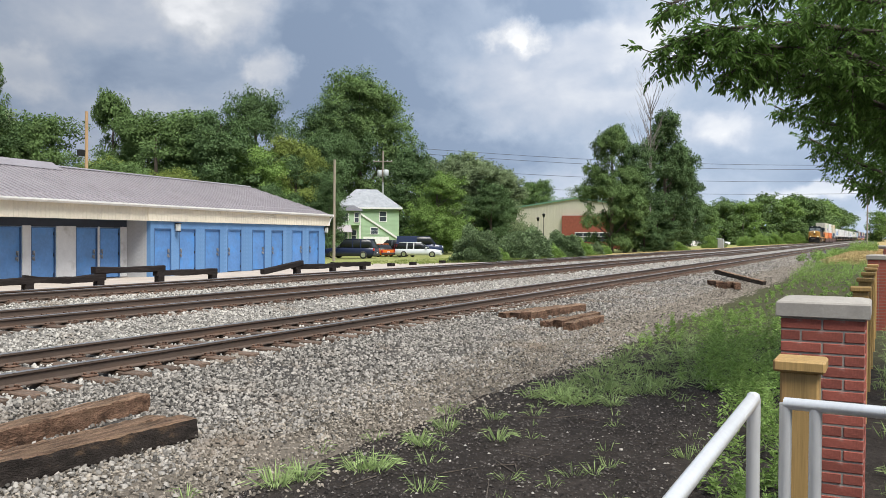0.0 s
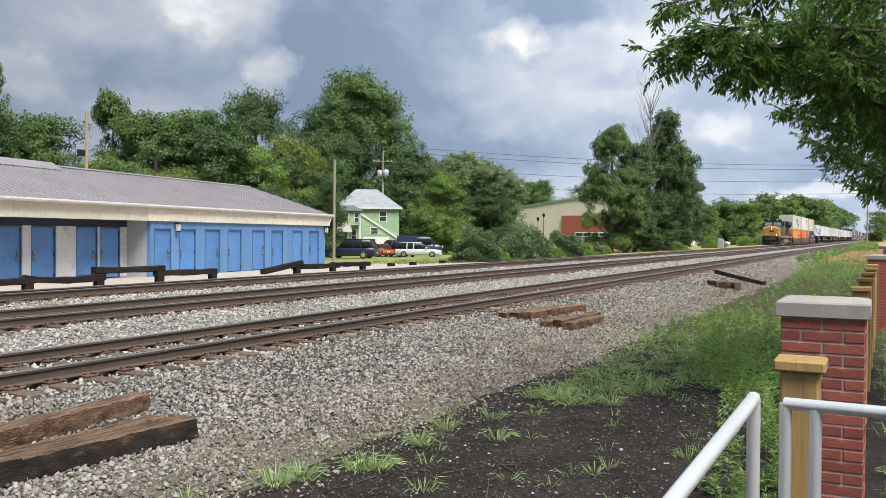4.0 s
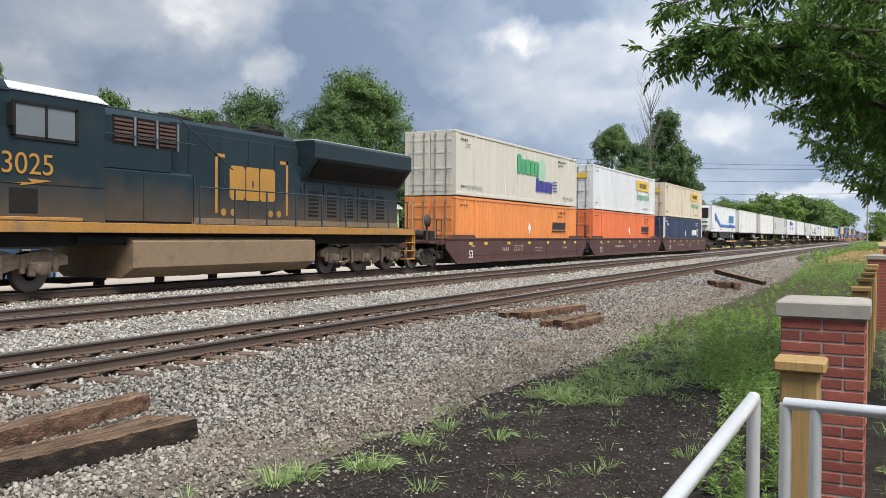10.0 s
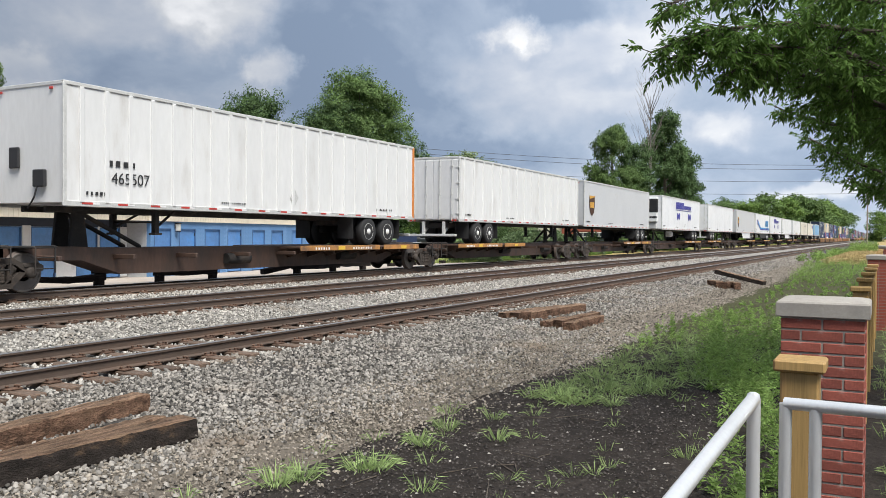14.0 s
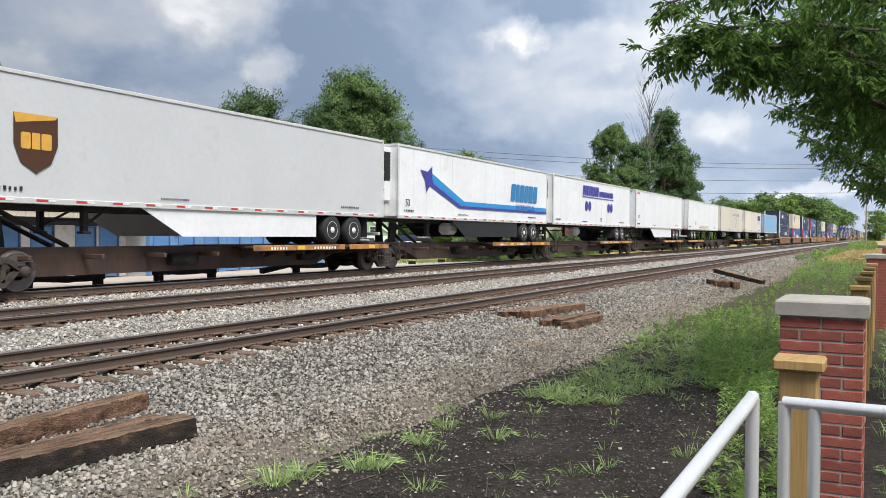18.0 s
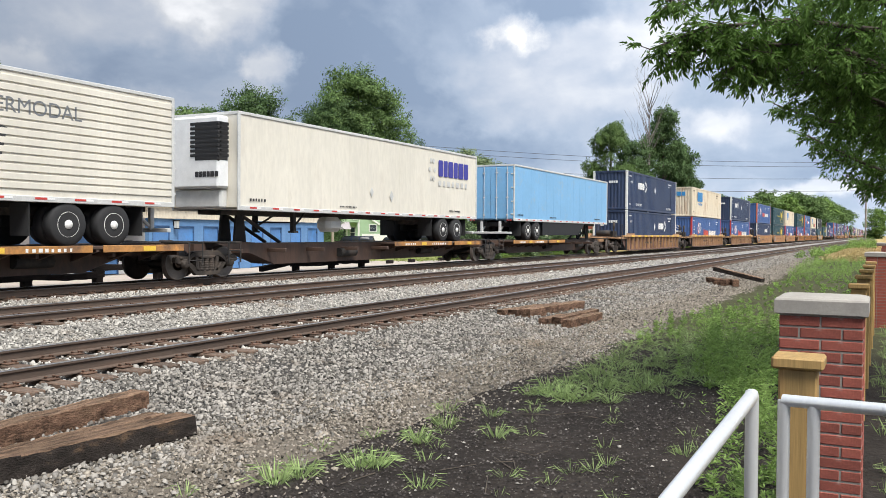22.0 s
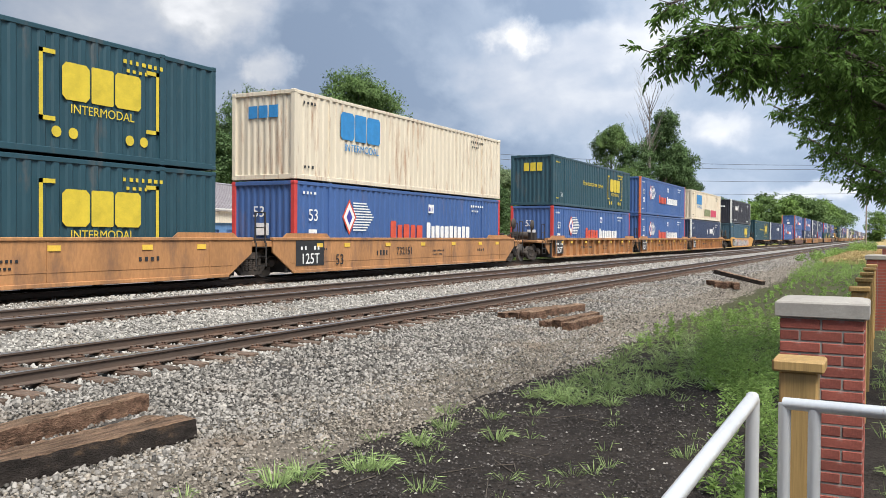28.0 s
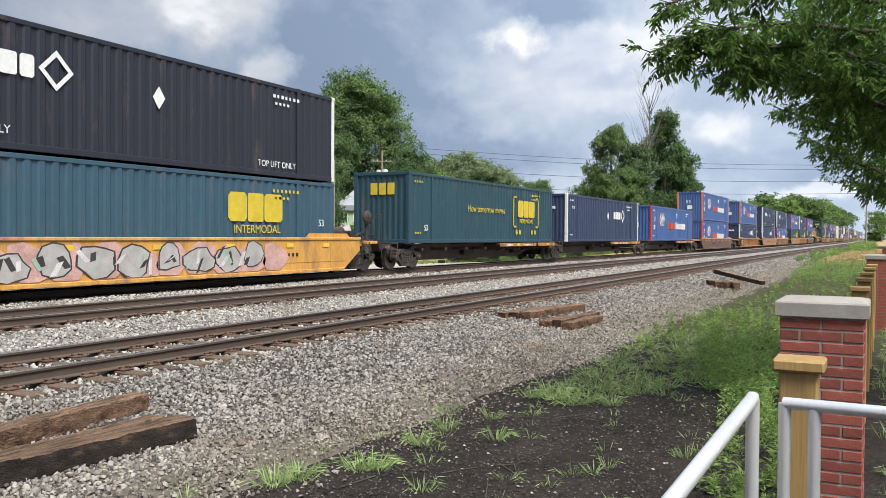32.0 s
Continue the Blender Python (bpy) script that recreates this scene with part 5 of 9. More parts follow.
def vehicle(x, y, rz, length, width, height, paint, label, name, kind="suv"):
    """Nose towards its own +x."""
    c = thing(name, label, name.replace("_", " "), "parked vehicles", at=pose(x, y, land(x, y), 0, 0, rz))
    pm = mat("car_paint_" + paint[0], paint[1], rough=.25, var=.05, scale=.5, fine=5, bump=0, spec=.6)
    L, W, H = length, width / 2, height
    belt, r = H * .56, {"suv": .38, "car": .32, "pickup": .40, "van": .34}[kind]

    def sec(xx, zb, zt, w):
        return [(xx, -w * .92, zb), (xx, -w, zb + (zt - zb) * .35), (xx, -w * .98, zt - .06), (xx, -w * .88, zt), (xx, w * .88, zt), (xx, w * .98, zt - .06), (xx, w, zb + (zt - zb) * .35), (xx, w * .92, zb)]
    z0 = r * .62
    hood = belt * .98 if kind != "van" else belt * 1.05
    body = loft([sec(-L / 2, z0 + .15, belt * .95, W * .86), sec(-L / 2 + .12, z0, belt, W * .96), sec(-L * .2, z0, belt, W), sec(L * .18, z0, belt, W), sec(L * .30, z0, hood, W * .98), sec(L / 2 - .18, z0, hood * .88, W * .92), sec(L / 2, z0 + .12, hood * .72, W * .80)])
    part("body", body, pm, c)
    ends = {"suv": (-L / 2 + .12, -L / 2 + .45, L * .07, L * .22), "car": (-L / 2 + .35, -L * .24, L * .05, L * .24), "wagon": (-L / 2 + .1, -L / 2 + .5, L * .06, L * .24), "pickup": (-L * .10, -L * .06, L * .12, L * .26), "van": (-L / 2 + .06, -L / 2 + .18, L * .22, L * .36)}[kind if kind != "car" or "wagon" not in label else "wagon"]
    a, b, d, e = ends

    def gsec(xx, zt, w):
        return [(xx, -W * .92, belt - .03), (xx, -w, zt - .05), (xx, -w * .9, zt), (xx, w * .9, zt), (xx, w, zt - .05), (xx, W * .92, belt - .03)]
    part("cabin_glass", loft([gsec(a, belt + .03, W * .85), gsec(b, H - .03, W * .76), gsec(d, H - .02, W * .76), gsec(e, belt + .03, W * .85)]), car_glass, c, "dark tinted windows")
    part("roof", loft([[(b - .05, -W * .78, H - .05), (b - .05, W * .78, H - .05), (b, W * .72, H), (b, -W * .72, H)], [(d + .03, -W * .78, H - .05), (d + .03, W * .78, H - .05), (d, W * .72, H), (d, -W * .72, H)]]), pm, c)
    pil = Shape()
    cuts = [.36, .68] if kind != "van" else [.45]
    for sgn in (-1, 1):
        for q in cuts:
            xx = b + (d - b) * q
            pil.add([(xx - .05, sgn * W * .935, belt), (xx + .05, sgn * W * .935, belt), (xx + .05, sgn * W * .785, H - .05), (xx - .05, sgn * W * .785, H - .05),
                     (xx - .05, sgn * W * .90, belt), (xx + .05, sgn * W * .90, belt), (xx + .05, sgn * W * .75, H - .05), (xx - .05, sgn * W * .75, H - .05)],
                    [(0, 1, 2, 3), (7, 6, 5, 4), (0, 4, 5, 1), (2, 6, 7, 3), (1, 5, 6, 2), (0, 3, 7, 4)])
        if kind == "van":
            pil.add([(a, sgn * W * .94, belt - .05), (a + (d - a) * .62, sgn * W * .94, belt - .05), (a + (d - a) * .62, sgn * W * .80, H - .04), (b, sgn * W * .80, H - .04)], [(0, 1, 2, 3)])
    part("pillar", pil, pm, c)
    for xx in (-L * .30, L * .31):
        for sgn in (-1, 1):
            w = part("wheel", Shape().lathe([(-.11, r * .6), (-.12, r * .92), (-.08, r), (.08, r), (.12, r * .92), (.11, r * .6)], (0, 0, 0), "y", 20), rubber_mat_early, c, at=pose(xx, sgn * (W - .10), r))
            part("rim", Shape().lathe([(-.125, r * .62), (-.10, r * .5), (-.12, r * .18), (-.125, .02)], (0, 0, 0), "y", 14) if sgn < 0 else Shape().lathe([(.125, r * .62), (.10, r * .5), (.12, r * .18), (.125, .02)], (0, 0, 0), "y", 14), chrome, w, "alloy rim")
    part("front_bumper", Shape().cbox(L / 2 - .12, L / 2 + .05, -W * .86, W * .86, z0 + .02, z0 + .26, .05), bumper_dark if kind in ("suv", "pickup") else pm, c)
    part("rear_bumper", Shape().cbox(-L / 2 - .06, -L / 2 + .12, -W * .9, W * .9, z0 + .05, z0 + .28, .05), bumper_dark, c)
    for sgn in (-1, 1):
        part("tail_lamp", Shape().cbox(-L / 2 - .02, -L / 2 + .10, *sorted((sgn * W * .70, sgn * W * .93)), belt - .32, belt - .05, .02), tail_red, c)
        part("head_lamp", Shape().cbox(L / 2 - .20, L / 2 - .01, *sorted((sgn * W * .52, sgn * W * .84)), hood * .66, hood * .80, .03), head_clear, c)
        part("mirror", Shape().cbox(e - .35, e - .15, *sorted((sgn * W * .96, sgn * (W + .14))), belt + .02, belt + .20, .04), pm if kind != "suv" else bumper_dark, c)
    part("licence_plate", Shape().box(-L / 2 - .072, -L / 2 - .066, -.15, .15, z0 + .30, z0 + .42), white_trim, c)
    if kind == "pickup":
        part("cargo_bed", Shape().box(-L / 2 + .15, -L * .11, -W * .80, W * .80, belt - .35, belt - .30).box(-L / 2 + .08, -L * .11, -W * .95, -W * .82, belt - .1, belt + .06).box(-L / 2 + .08, -L * .11, W * .82, W * .95, belt - .1, belt + .06), bumper_dark, c)


rubber_mat_early = mat("car_tyre", (.022, .022, .023), rough=.85, var=.2, bump=.2)
NAVYP, ORANGEP, REDP, SILVERP, BLUEP, BLACKP, WHITEP, GREYP = ("navy", (.012, .018, .045)), ("orange", (.62, .14, .02)), ("dark_red", (.13, .02, .025)), ("silver", (.52, .54, .55)), ("deep_blue", (.02, .03, .07)), ("black", (.010, .010, .012)), ("white", (.74, .75, .76)), ("grey", (.12, .13, .14))
vehicle(70.2, 47.1, 104, 5.3, 2.0, 1.95, NAVYP, "dark navy sport utility parked on grass", "sport_utility", "suv")
vehicle(78.3, 48.9, 58, 4.5, 1.75, 1.4, ORANGEP, "orange hatchback parked between others", "car", "car")
vehicle(79.4, 47.0, 62, 4.7, 1.8, 1.4, REDP, "dark red sedan showing tail lamps", "car", "car")
vehicle(76.7, 43.1, -66, 4.8, 1.85, 1.55, SILVERP, "silver station wagon parked beside the lane", "car", "car")
vehicle(87.3, 48.9, -62, 5.6, 2.0, 2.25, BLUEP, "dark blue high-roofed van", "van", "van")
vehicle(88.2, 53.5, 110, 4.6, 1.85, 1.75, GREYP, "dark grey sport utility behind the others", "sport_utility", "suv")
vehicle(142.0, 50.6, -70, 5.8, 2.0, 1.95, BLACKP, "black pickup truck by the warehouse", "pickup_truck", "pickup")
vehicle(204.0, 37.0, -84, 5.8, 2.1, 2.0, WHITEP, "white pickup truck far along the line", "pickup_truck", "pickup")
vehicle(226.0, 38.0, -84, 5.0, 2.0, 1.9, WHITEP, "white sport utility far along the line", "sport_utility", "suv")
vehicle(218.0, 39.5, 95, 4.8, 1.9, 1.7, BLUEP, "dark blue car far along the line", "car", "car")

# a white block building beyond the trees and the signal cabinet
sm = thing("small_building", "low white roadside building beyond the trees", "building", at=pose(205, 44.5, -.4, 0, 0, -20))
part("wall", Shape().box(0, 9, 0, 12, 0, 2.9), white_trim, sm)
part("roof", Shape().prism([(-.4, 2.9), (9.4, 2.9), (4.5, 3.9)], -.4, 12.4, "y"), shingle_grey, sm)
part("door", Shape().box(2.5, 4.0, -.05, 0, 0, 2.4), pane_mat, sm)
cabinet = thing("signal_cabinet", "grey metal trackside cabinet", "cabinet", at=pose(140.5, 23.5, land(140, 23.5)))
part("body", Shape().cbox(-.5, .5, -.4, .4, 0, 1.5, .02), mat("cabinet_grey", (.38, .40, .41), rough=.5, metal=.3, var=.1), cabinet)
part("door", Shape().cbox(-.45, .45, -.43, -.40, .1, 1.4, .01), MATS["cabinet_grey"], cabinet)
# ---------------------------------------------------------------- the freight train
# In each vehicle's own space x runs towards the rear of the train, -y is the camera's side, z = 0 is the rail head.
RAIL_Z = TRACKS["far"][1] + RAIL_H
TRAIN_Y = TRACKS["far"][0]
SPEED, PASS = 24.95, 13.0
MOVERS, WHEELS = [], []       # (thing, train coordinate), rolling parts

truck_mat = mat("truck_steel", (0.055, 0.045, 0.038), rough=0.8, metal=0.2, var=0.3, scale=3, fine=25, bump=0.4, dirt=(0.105, 0.078, 0.060), dirt_amount=0.35, dirt_scale=2.2)
wheel_mat = mat("wheel_steel", (0.085, 0.065, 0.055), rough=0.6, metal=0.5, var=0.25, scale=5, fine=30, bump=0.2, dirt=(0.15, 0.10, 0.07), dirt_amount=0.3)
tread_mat = mat("wheel_rim_bright", (0.17, 0.15, 0.135), rough=0.5, metal=0.5, var=0.15, bump=0.05)
under_mat = mat("underframe_black", (0.022, 0.020, 0.019), rough=0.8, var=0.3, scale=2, fine=20, bump=0.3, dirt=(0.09, 0.065, 0.05), dirt_amount=0.35)
stencil_tan = mat("stencil_faded_tan", (0.40, 0.33, 0.28), rough=0.7, var=0.3, scale=5, fine=40, bump=0.05)
white_mark = mat("marking_white", (0.78, 0.78, 0.76), rough=0.6, var=0.1, scale=6, fine=50, bump=0.05)
black_mark = mat("marking_black", (0.025, 0.025, 0.027), rough=0.6, var=0.15, bump=0.05)
yellow_mark = mat("marking_yellow", (0.72, 0.47, 0.06), rough=0.6, var=0.15, bump=0.05)
red_mark = mat("marking_red", (0.50, 0.05, 0.04), rough=0.6, var=0.15, bump=0.05)
steel_mat = mat("bare_steel", (0.42, 0.42, 0.42), rough=0.4, metal=0.8, var=0.15, bump=0.1)
rubber_mat = mat("tyre_rubber", (0.022, 0.022, 0.023), rough=0.85, var=0.2, bump=0.2)


def wheel_meshes():
    s = Shape()
    for e in (-1, 1):
        y = e * 0.755
        s.lathe([(y + e * 0.075, 0.20), (y + e * 0.075, 0.115), (y + e * 0.085, 0.11), (y + e * 0.085, 0.02)][::-1], (0, 0, 0), "y", 16)
        s.lathe([(y - e * 0.065, 0.30), (y - e * 0.065, 0.485), (y - e * 0.035, 0.485), (y - e * 0.030, 0.462), (y + e * 0.065, 0.455),
                 (y + e * 0.068, 0.395), (y + e * 0.025, 0.375), (y + e * 0.020, 0.22), (y + e * 0.075, 0.17), (y + e * 0.075, 0.05)], (0, 0, 0), "y", 28)
    s.rod((0, -0.95, 0), (0, 0.95, 0), 0.075, 10)
    rim = Shape()
    for e in (-1, 1):
        y = e * 0.755
        rim.lathe([(y + e * 0.067, 0.452), (y + e * 0.0705, 0.448), (y + e * 0.0705, 0.402), (y + e * 0.067, 0.398)], (0, 0, 0), "y", 28)
    n = len(s.f)
    s.add(rim.v, rim.f, None, True)
    me = s.mesh("wheelset", wheel_mat)
    me.materials.append(tread_mat)
    me.polygons.foreach_set("material_index", [0] * n + [1] * (len(s.f) - n))
    return me


WHEEL_MESH = wheel_meshes()


def truck_mesh():
    s = Shape()
    for e in (-1, 1):
        y0, y1 = sorted((e * 0.93, e * 1.06))
        top = [(-1.22, .62), (-1.08, .68), (-.72, .66), (-.45, .80), (.45, .80), (.72, .66), (1.08, .68), (1.22, .62), (1.22, .50), (1.06, .46), (.80, .46), (.52, .64), (-.52, .64), (-.80, .46), (-1.06, .46), (-1.22, .50)]
        s.prism(top, y0, y1)
        s.prism([(-.80, .47), (-.62, .47), (-.33, .25), (.33, .25), (.62, .47), (.80, .47), (.42, .12), (-.42, .12)], y0, y1)
        s.prism([(-.47, .66), (-.36, .66), (-.30, .24), (-.42, .24)], y0, y1)
        s.prism([(.36, .66), (.47, .66), (.42, .24), (.30, .24)], y0, y1)
        for dx in (-.2, 0, .2):
            for k in range(5):
                s.lathe([(0, .085), (.03, .098), (.06, .085)], (dx, e * 1.0, .255 + k * .066), "z", 10)
        s.cbox(-.27, .27, *sorted((e * .90, e * 1.10)), .60, .67, .01)
        for dx in (-.89, .89):
            s.lathe([(e * 1.04, .13), (e * 1.12, .13), (e * 1.16, .10), (e * 1.165, .03)], (dx, 0, .46), "y", 14)
            s.cbox(dx - .17, dx + .17, *sorted((e * .90, e * 1.08)), .58, .64, .01)
    s.cbox(-.22, .22, -.95, .95, .48, .66, .02)
    s.lathe([(.66, .2), (.80, .2)], (0, 0, 0), "z", 16)
    for dx in (-.45, .45):
        s.cbox(dx - .05, dx + .05, -.80, .80, .30, .42, .01)
    return s.mesh("truck", truck_mat)


TRUCK_MESH = truck_mesh()


def add_truck(car, x):
    t = part("truck", TRUCK_MESH, None, car, "two-axle steel truck with coil springs", pose(x, 0, 0))
    for dx in (-.89, .89):
        w = part("wheelset", WHEEL_MESH, None, t, at=None)
        w.matrix_parent_inverse = pose(dx, 0, .456)
        WHEELS.append((w, .456))
    return t


def bars(sh, x, z, w, h, n, y, rnd, gap=0.40):
    """A row of plain bars standing in for small writing, on the camera's side at y."""
    step, h = w / n * .86, h * .72
    for i in range(n):
        k = step * (1 - gap) * rnd.uniform(.6, 1)
        sh.box(x + i * step, x + i * step + k, y - .004, y + .004, z, z + h * rnd.uniform(.85, 1))
    return sh


def coupler(sh, x0, x1, z=.87):
    sh.cbox(x0, x1, -.09, .09, z - .12, z + .12, .02)
    c = x0 if abs(x0) > abs(x1) else x1
    sh.cbox(min(x0, x1) - .05, min(x0, x1) + .30, -.17, .17, z - .15, z + .15, .03)
    sh.cbox(max(x0, x1) - .30, max(x0, x1) + .05, -.17, .17, z - .15, z + .15, .03)
    # hanging air hose
    pts = [(x0, -.25, z - .1), (x0 + (x1 - x0) * .25, -.27, z - .32), (x0 + (x1 - x0) * .5, -.27, z - .40), (x0 + (x1 - x0) * .75, -.27, z - .32), (x1, -.25, z - .1)]
    sh.tube(pts, .025, 6)


CARPAINT = {
    "brown": dict(col=(0.088, 0.037, 0.033), dirt=(0.075, 0.05, 0.042)),
    "tan": dict(col=(0.41, 0.20, 0.080), dirt=(0.17, 0.095, 0.06)),
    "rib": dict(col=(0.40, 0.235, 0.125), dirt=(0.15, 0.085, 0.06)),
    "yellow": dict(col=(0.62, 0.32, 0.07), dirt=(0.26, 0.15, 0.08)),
    # darker copy of rib: shade between the ribs put into the colour
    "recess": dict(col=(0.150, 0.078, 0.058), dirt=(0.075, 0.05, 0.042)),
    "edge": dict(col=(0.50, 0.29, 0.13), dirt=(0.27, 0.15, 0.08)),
    "spine": dict(col=(0.085, 0.050, 0.036), dirt=(0.045, 0.035, 0.03)),
}
for k, v in CARPAINT.items():
    v["mat"] = mat("car_paint_" + k, v["col"], rough=0.62, var=0.2, scale=0.9, fine=14, stretch=(1, 1, .35), bump=0.12, dirt=v["dirt"], dirt_amount=0.38, dirt_scale=1.6)
    v["mark"] = white_mark


def well_car(u, group, paint, ribbed, front_truck, rear_truck, front_couple, rear_couple, label, seed, yellow_edge=False, stencil="53", graffiti=False, number=""):
    """One well: u is where its container begins. Trucks are given as places in its own space, or None when the neighbour carries it."""
    rnd = random.Random(seed)
    car = thing("well_car", label, "rail car", group)
    pm = CARPAINT[paint]["mat"]
    L = 16.15
    b0, b1 = -.55, L + .55
    f0, f1 = front_couple, L + rear_couple
    top, bot, out = 1.22, .16, 1.50
    rib_at = []
    # panels behind the ribs get the paint with recess shade in it
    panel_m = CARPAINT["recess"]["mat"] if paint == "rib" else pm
    for e in (-1, 1):
        y0, y1 = sorted((e * (out - .06), e * out))
        # side plate, cut up at both ends over the trucks
        if ribbed:
            y0, y1 = sorted((e * (out - .20), e * (out - .16)))
        s = Shape().prism([(b0 - .75, top), (b1 + .75, top), (b1 + .75, top - .42), (b1 - .25, bot), (b0 + .25, bot), (b0 - .75, top - .42)], y0, y1)
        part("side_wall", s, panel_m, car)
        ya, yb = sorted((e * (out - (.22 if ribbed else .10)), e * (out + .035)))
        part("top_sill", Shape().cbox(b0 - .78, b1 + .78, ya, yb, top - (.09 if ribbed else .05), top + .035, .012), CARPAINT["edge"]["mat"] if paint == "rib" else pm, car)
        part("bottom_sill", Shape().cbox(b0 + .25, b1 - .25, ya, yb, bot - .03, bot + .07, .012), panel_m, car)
        if ribbed:
            n = 15
            for i in range(n):
                x = b0 + .55 + (b1 - b0 - 1.1) * i / (n - 1)
                ya2, yb2 = sorted((e * (out - .18), e * (out + .02)))
                rib_at.append((x, ya2, yb2))
        else:
            for i in range(4):
                x = b0 + 1.0 + (b1 - b0 - 2.0) * i / 3
                part("seam_strip", Shape().box(x - .03, x + .03, *sorted((e * (out - .01), e * (out + .012))), bot + .09, top - .05), pm, car)
            # the lower edge folds inwards
            part("fold", Shape().prism([(e * (out + .004), bot + .33), (e * (out + .010), bot + .34), (e * (out + .010), bot + .30), (e * (out + .004), bot + .29)], b0 + .1, b1 - .1, "x"), panel_m, car)
        # raised lips beside the container corners
        for xa, xb in ((b0 - .2, b0 + 2.3), (b1 - 2.3, b1 + .2)):
            part("corner_lip", Shape().prism([(xa, top + .03), (xb, top + .03), (xb - .2, top + .17), (xa + .2, top + .17)], *sorted((e * (out - .09), e * (out - .05)))), pm, car)
    for x, ya2, yb2 in rib_at:
        part("side_rib", Shape().prism([(x - .055, bot + .06), (x + .055, bot + .06), (x + .035, top - .03), (x - .035, top - .03)], ya2, yb2), pm, car)
    s = Shape()
    s.box(b0, b1, -out + .06, out - .06, bot, bot + .05)
    for x in (b0, b1):
        s.cbox(x - .06, x + .06, -out + .06, out - .06, bot, top, .01)
    part("well_floor", s, under_mat, car)
    for (xa, xb) in ((f0, b0 - .05), (b1 + .05, f1)):
        if abs(xb - xa) < .5:
            continue
        s = Shape()
        s.cbox(xa, xb, -.33, .33, .78, 1.08, .03)
        lo, hi = min(xa, xb), max(xa, xb)
        inner = hi if xa < 0 else lo
        sg = -1 if xa < 0 else 1
        s.prism([(inner - sg * .3, -1.44), (inner - sg * .3, 1.44), (inner + sg * .75, 1.44), (inner + sg * 1.7, .5), (inner + sg * 1.7, -.5), (inner + sg * .75, -1.44)], .98, 1.14, "z")
        if abs(hi - lo) > 2.4:
            s.cbox(*sorted((inner + sg * 1.3, inner + sg * 2.0)), -1.42, 1.42, 1.02, 1.13, .015)
        part("end_platform", s, pm, car)
        for e in (-1, 1):
            r = Shape()
            xs = inner + sg * .95
            r.tube([(xs, e * 1.40, 1.1), (xs, e * 1.40, 2.0), (xs + sg * .45, e * 1.40, 2.0), (xs + sg * .45, e * 1.40, 1.1)], .02, 6)
            r.rod((xs, e * 1.40, 1.55), (xs + sg * .45, e * 1.40, 1.55), .016, 6)
            for k in range(3):
                r.rod((xs, e * 1.44, .95 - k * .27), (xs + sg * .45, e * 1.44, .95 - k * .27), .016, 6)
            for q in (0, .45):
                r.rod((xs + sg * q, e * 1.44, .38), (xs + sg * q, e * 1.44, 1.1), .016, 6)
            part("grab_rail", r, under_mat, car)
    if front_truck is not None:
        add_truck(car, front_truck)
    if rear_truck is not None:
        add_truck(car, rear_truck)
    if front_couple < -2.2:
        s = Shape()
        coupler(s, front_couple - .15, front_couple + .5)
        part("coupler", s, truck_mat, car)
        s = Shape()
        s.lathe([(-1.05, .05), (-1.05, .27), (-1.02, .27), (-1.02, .05)], (front_couple + 1.1, 0, 1.95), "y", 18)
        s.rod((front_couple + 1.1, -1.0, 1.1), (front_couple + 1.1, -1.0, 1.95), .05, 8)
        part("hand_brake", s, truck_mat, car, "round hand brake wheel on a post")
        part("air_tank", Shape().lathe([(-.55, .10), (-.5, .2), (.5, .2), (.55, .10)], (front_couple + 2.0, 0, 1.40), "y", 14), under_mat, car)
        part("valve_box", Shape().cbox(front_couple + 1.3, front_couple + 1.65, -1.1, -.7, 1.12, 1.55, .03), under_mat, car)
    if rear_couple > 2.2:
        xr = L + rear_couple
        post = Shape().rod((xr - 1.0, -1.05, 1.1), (xr - 1.0, -1.05, 2.05), .05, 8).rod((xr - 1.0, -1.05, 1.55), (xr - 1.5, -.6, 1.15), .03, 6)
        post.lathe([(-1.13, .04), (-1.13, .26), (-1.10, .27), (-1.07, .26), (-1.07, .04)], (xr - 1.0, 0, 1.98), "y", 18)
        part("hand_brake", post, truck_mat, car, "round hand brake wheel on a post")
        part("air_tank", Shape().lathe([(-.62, .08), (-.56, .21), (.56, .21), (.62, .08)], (xr - 1.85, 0, 1.42), "y", 14), under_mat, car)
        part("valve_box", Shape().cbox(xr - 1.5, xr - 1.2, -.7, -.35, 1.12, 1.5, .03), under_mat, car)
        part("brake_pipe", Shape().tube([(xr - .2, -.9, 1.05), (xr - .2, -.9, 1.35), (xr - 1.2, -.9, 1.35), (xr - 1.9, -.75, 1.2)], .025, 6).tube([(xr - .5, -1.4, .5), (xr - .5, -1.4, 2.1), (xr - .9, -1.4, 2.1), (xr - .9, -1.4, 1.1)], .02, 6), under_mat, car)
        c2 = Shape()
        coupler(c2, xr - .5, xr + .15)
        part("coupler", c2, truck_mat, car)
    # markings
    y = -out - .012 if not ribbed else -out - .004
    s = Shape()
    if number:
        part("number_stencil", words(number, .42, stencil_tan if paint == "brown" else black_mark, "number_stencil"), None, car, at=pose(6.6, y - .012, .74))
        bars(s, 4.6, .62, 1.0, .26, 4, y, rnd)
    else:
        bars(s, 4.4, .62, 2.6, .20, 10, y, rnd)
    bars(s, 8.9, .70, 1.2, .10, 9, y, rnd)
    bars(s, 8.9, .55, 1.0, .08, 8, y, rnd)
    bars(s, 13.2, .66, .9, .16, 4, y, rnd)
    bars(s, 1.1, .85, .5, .10, 4, y, rnd)
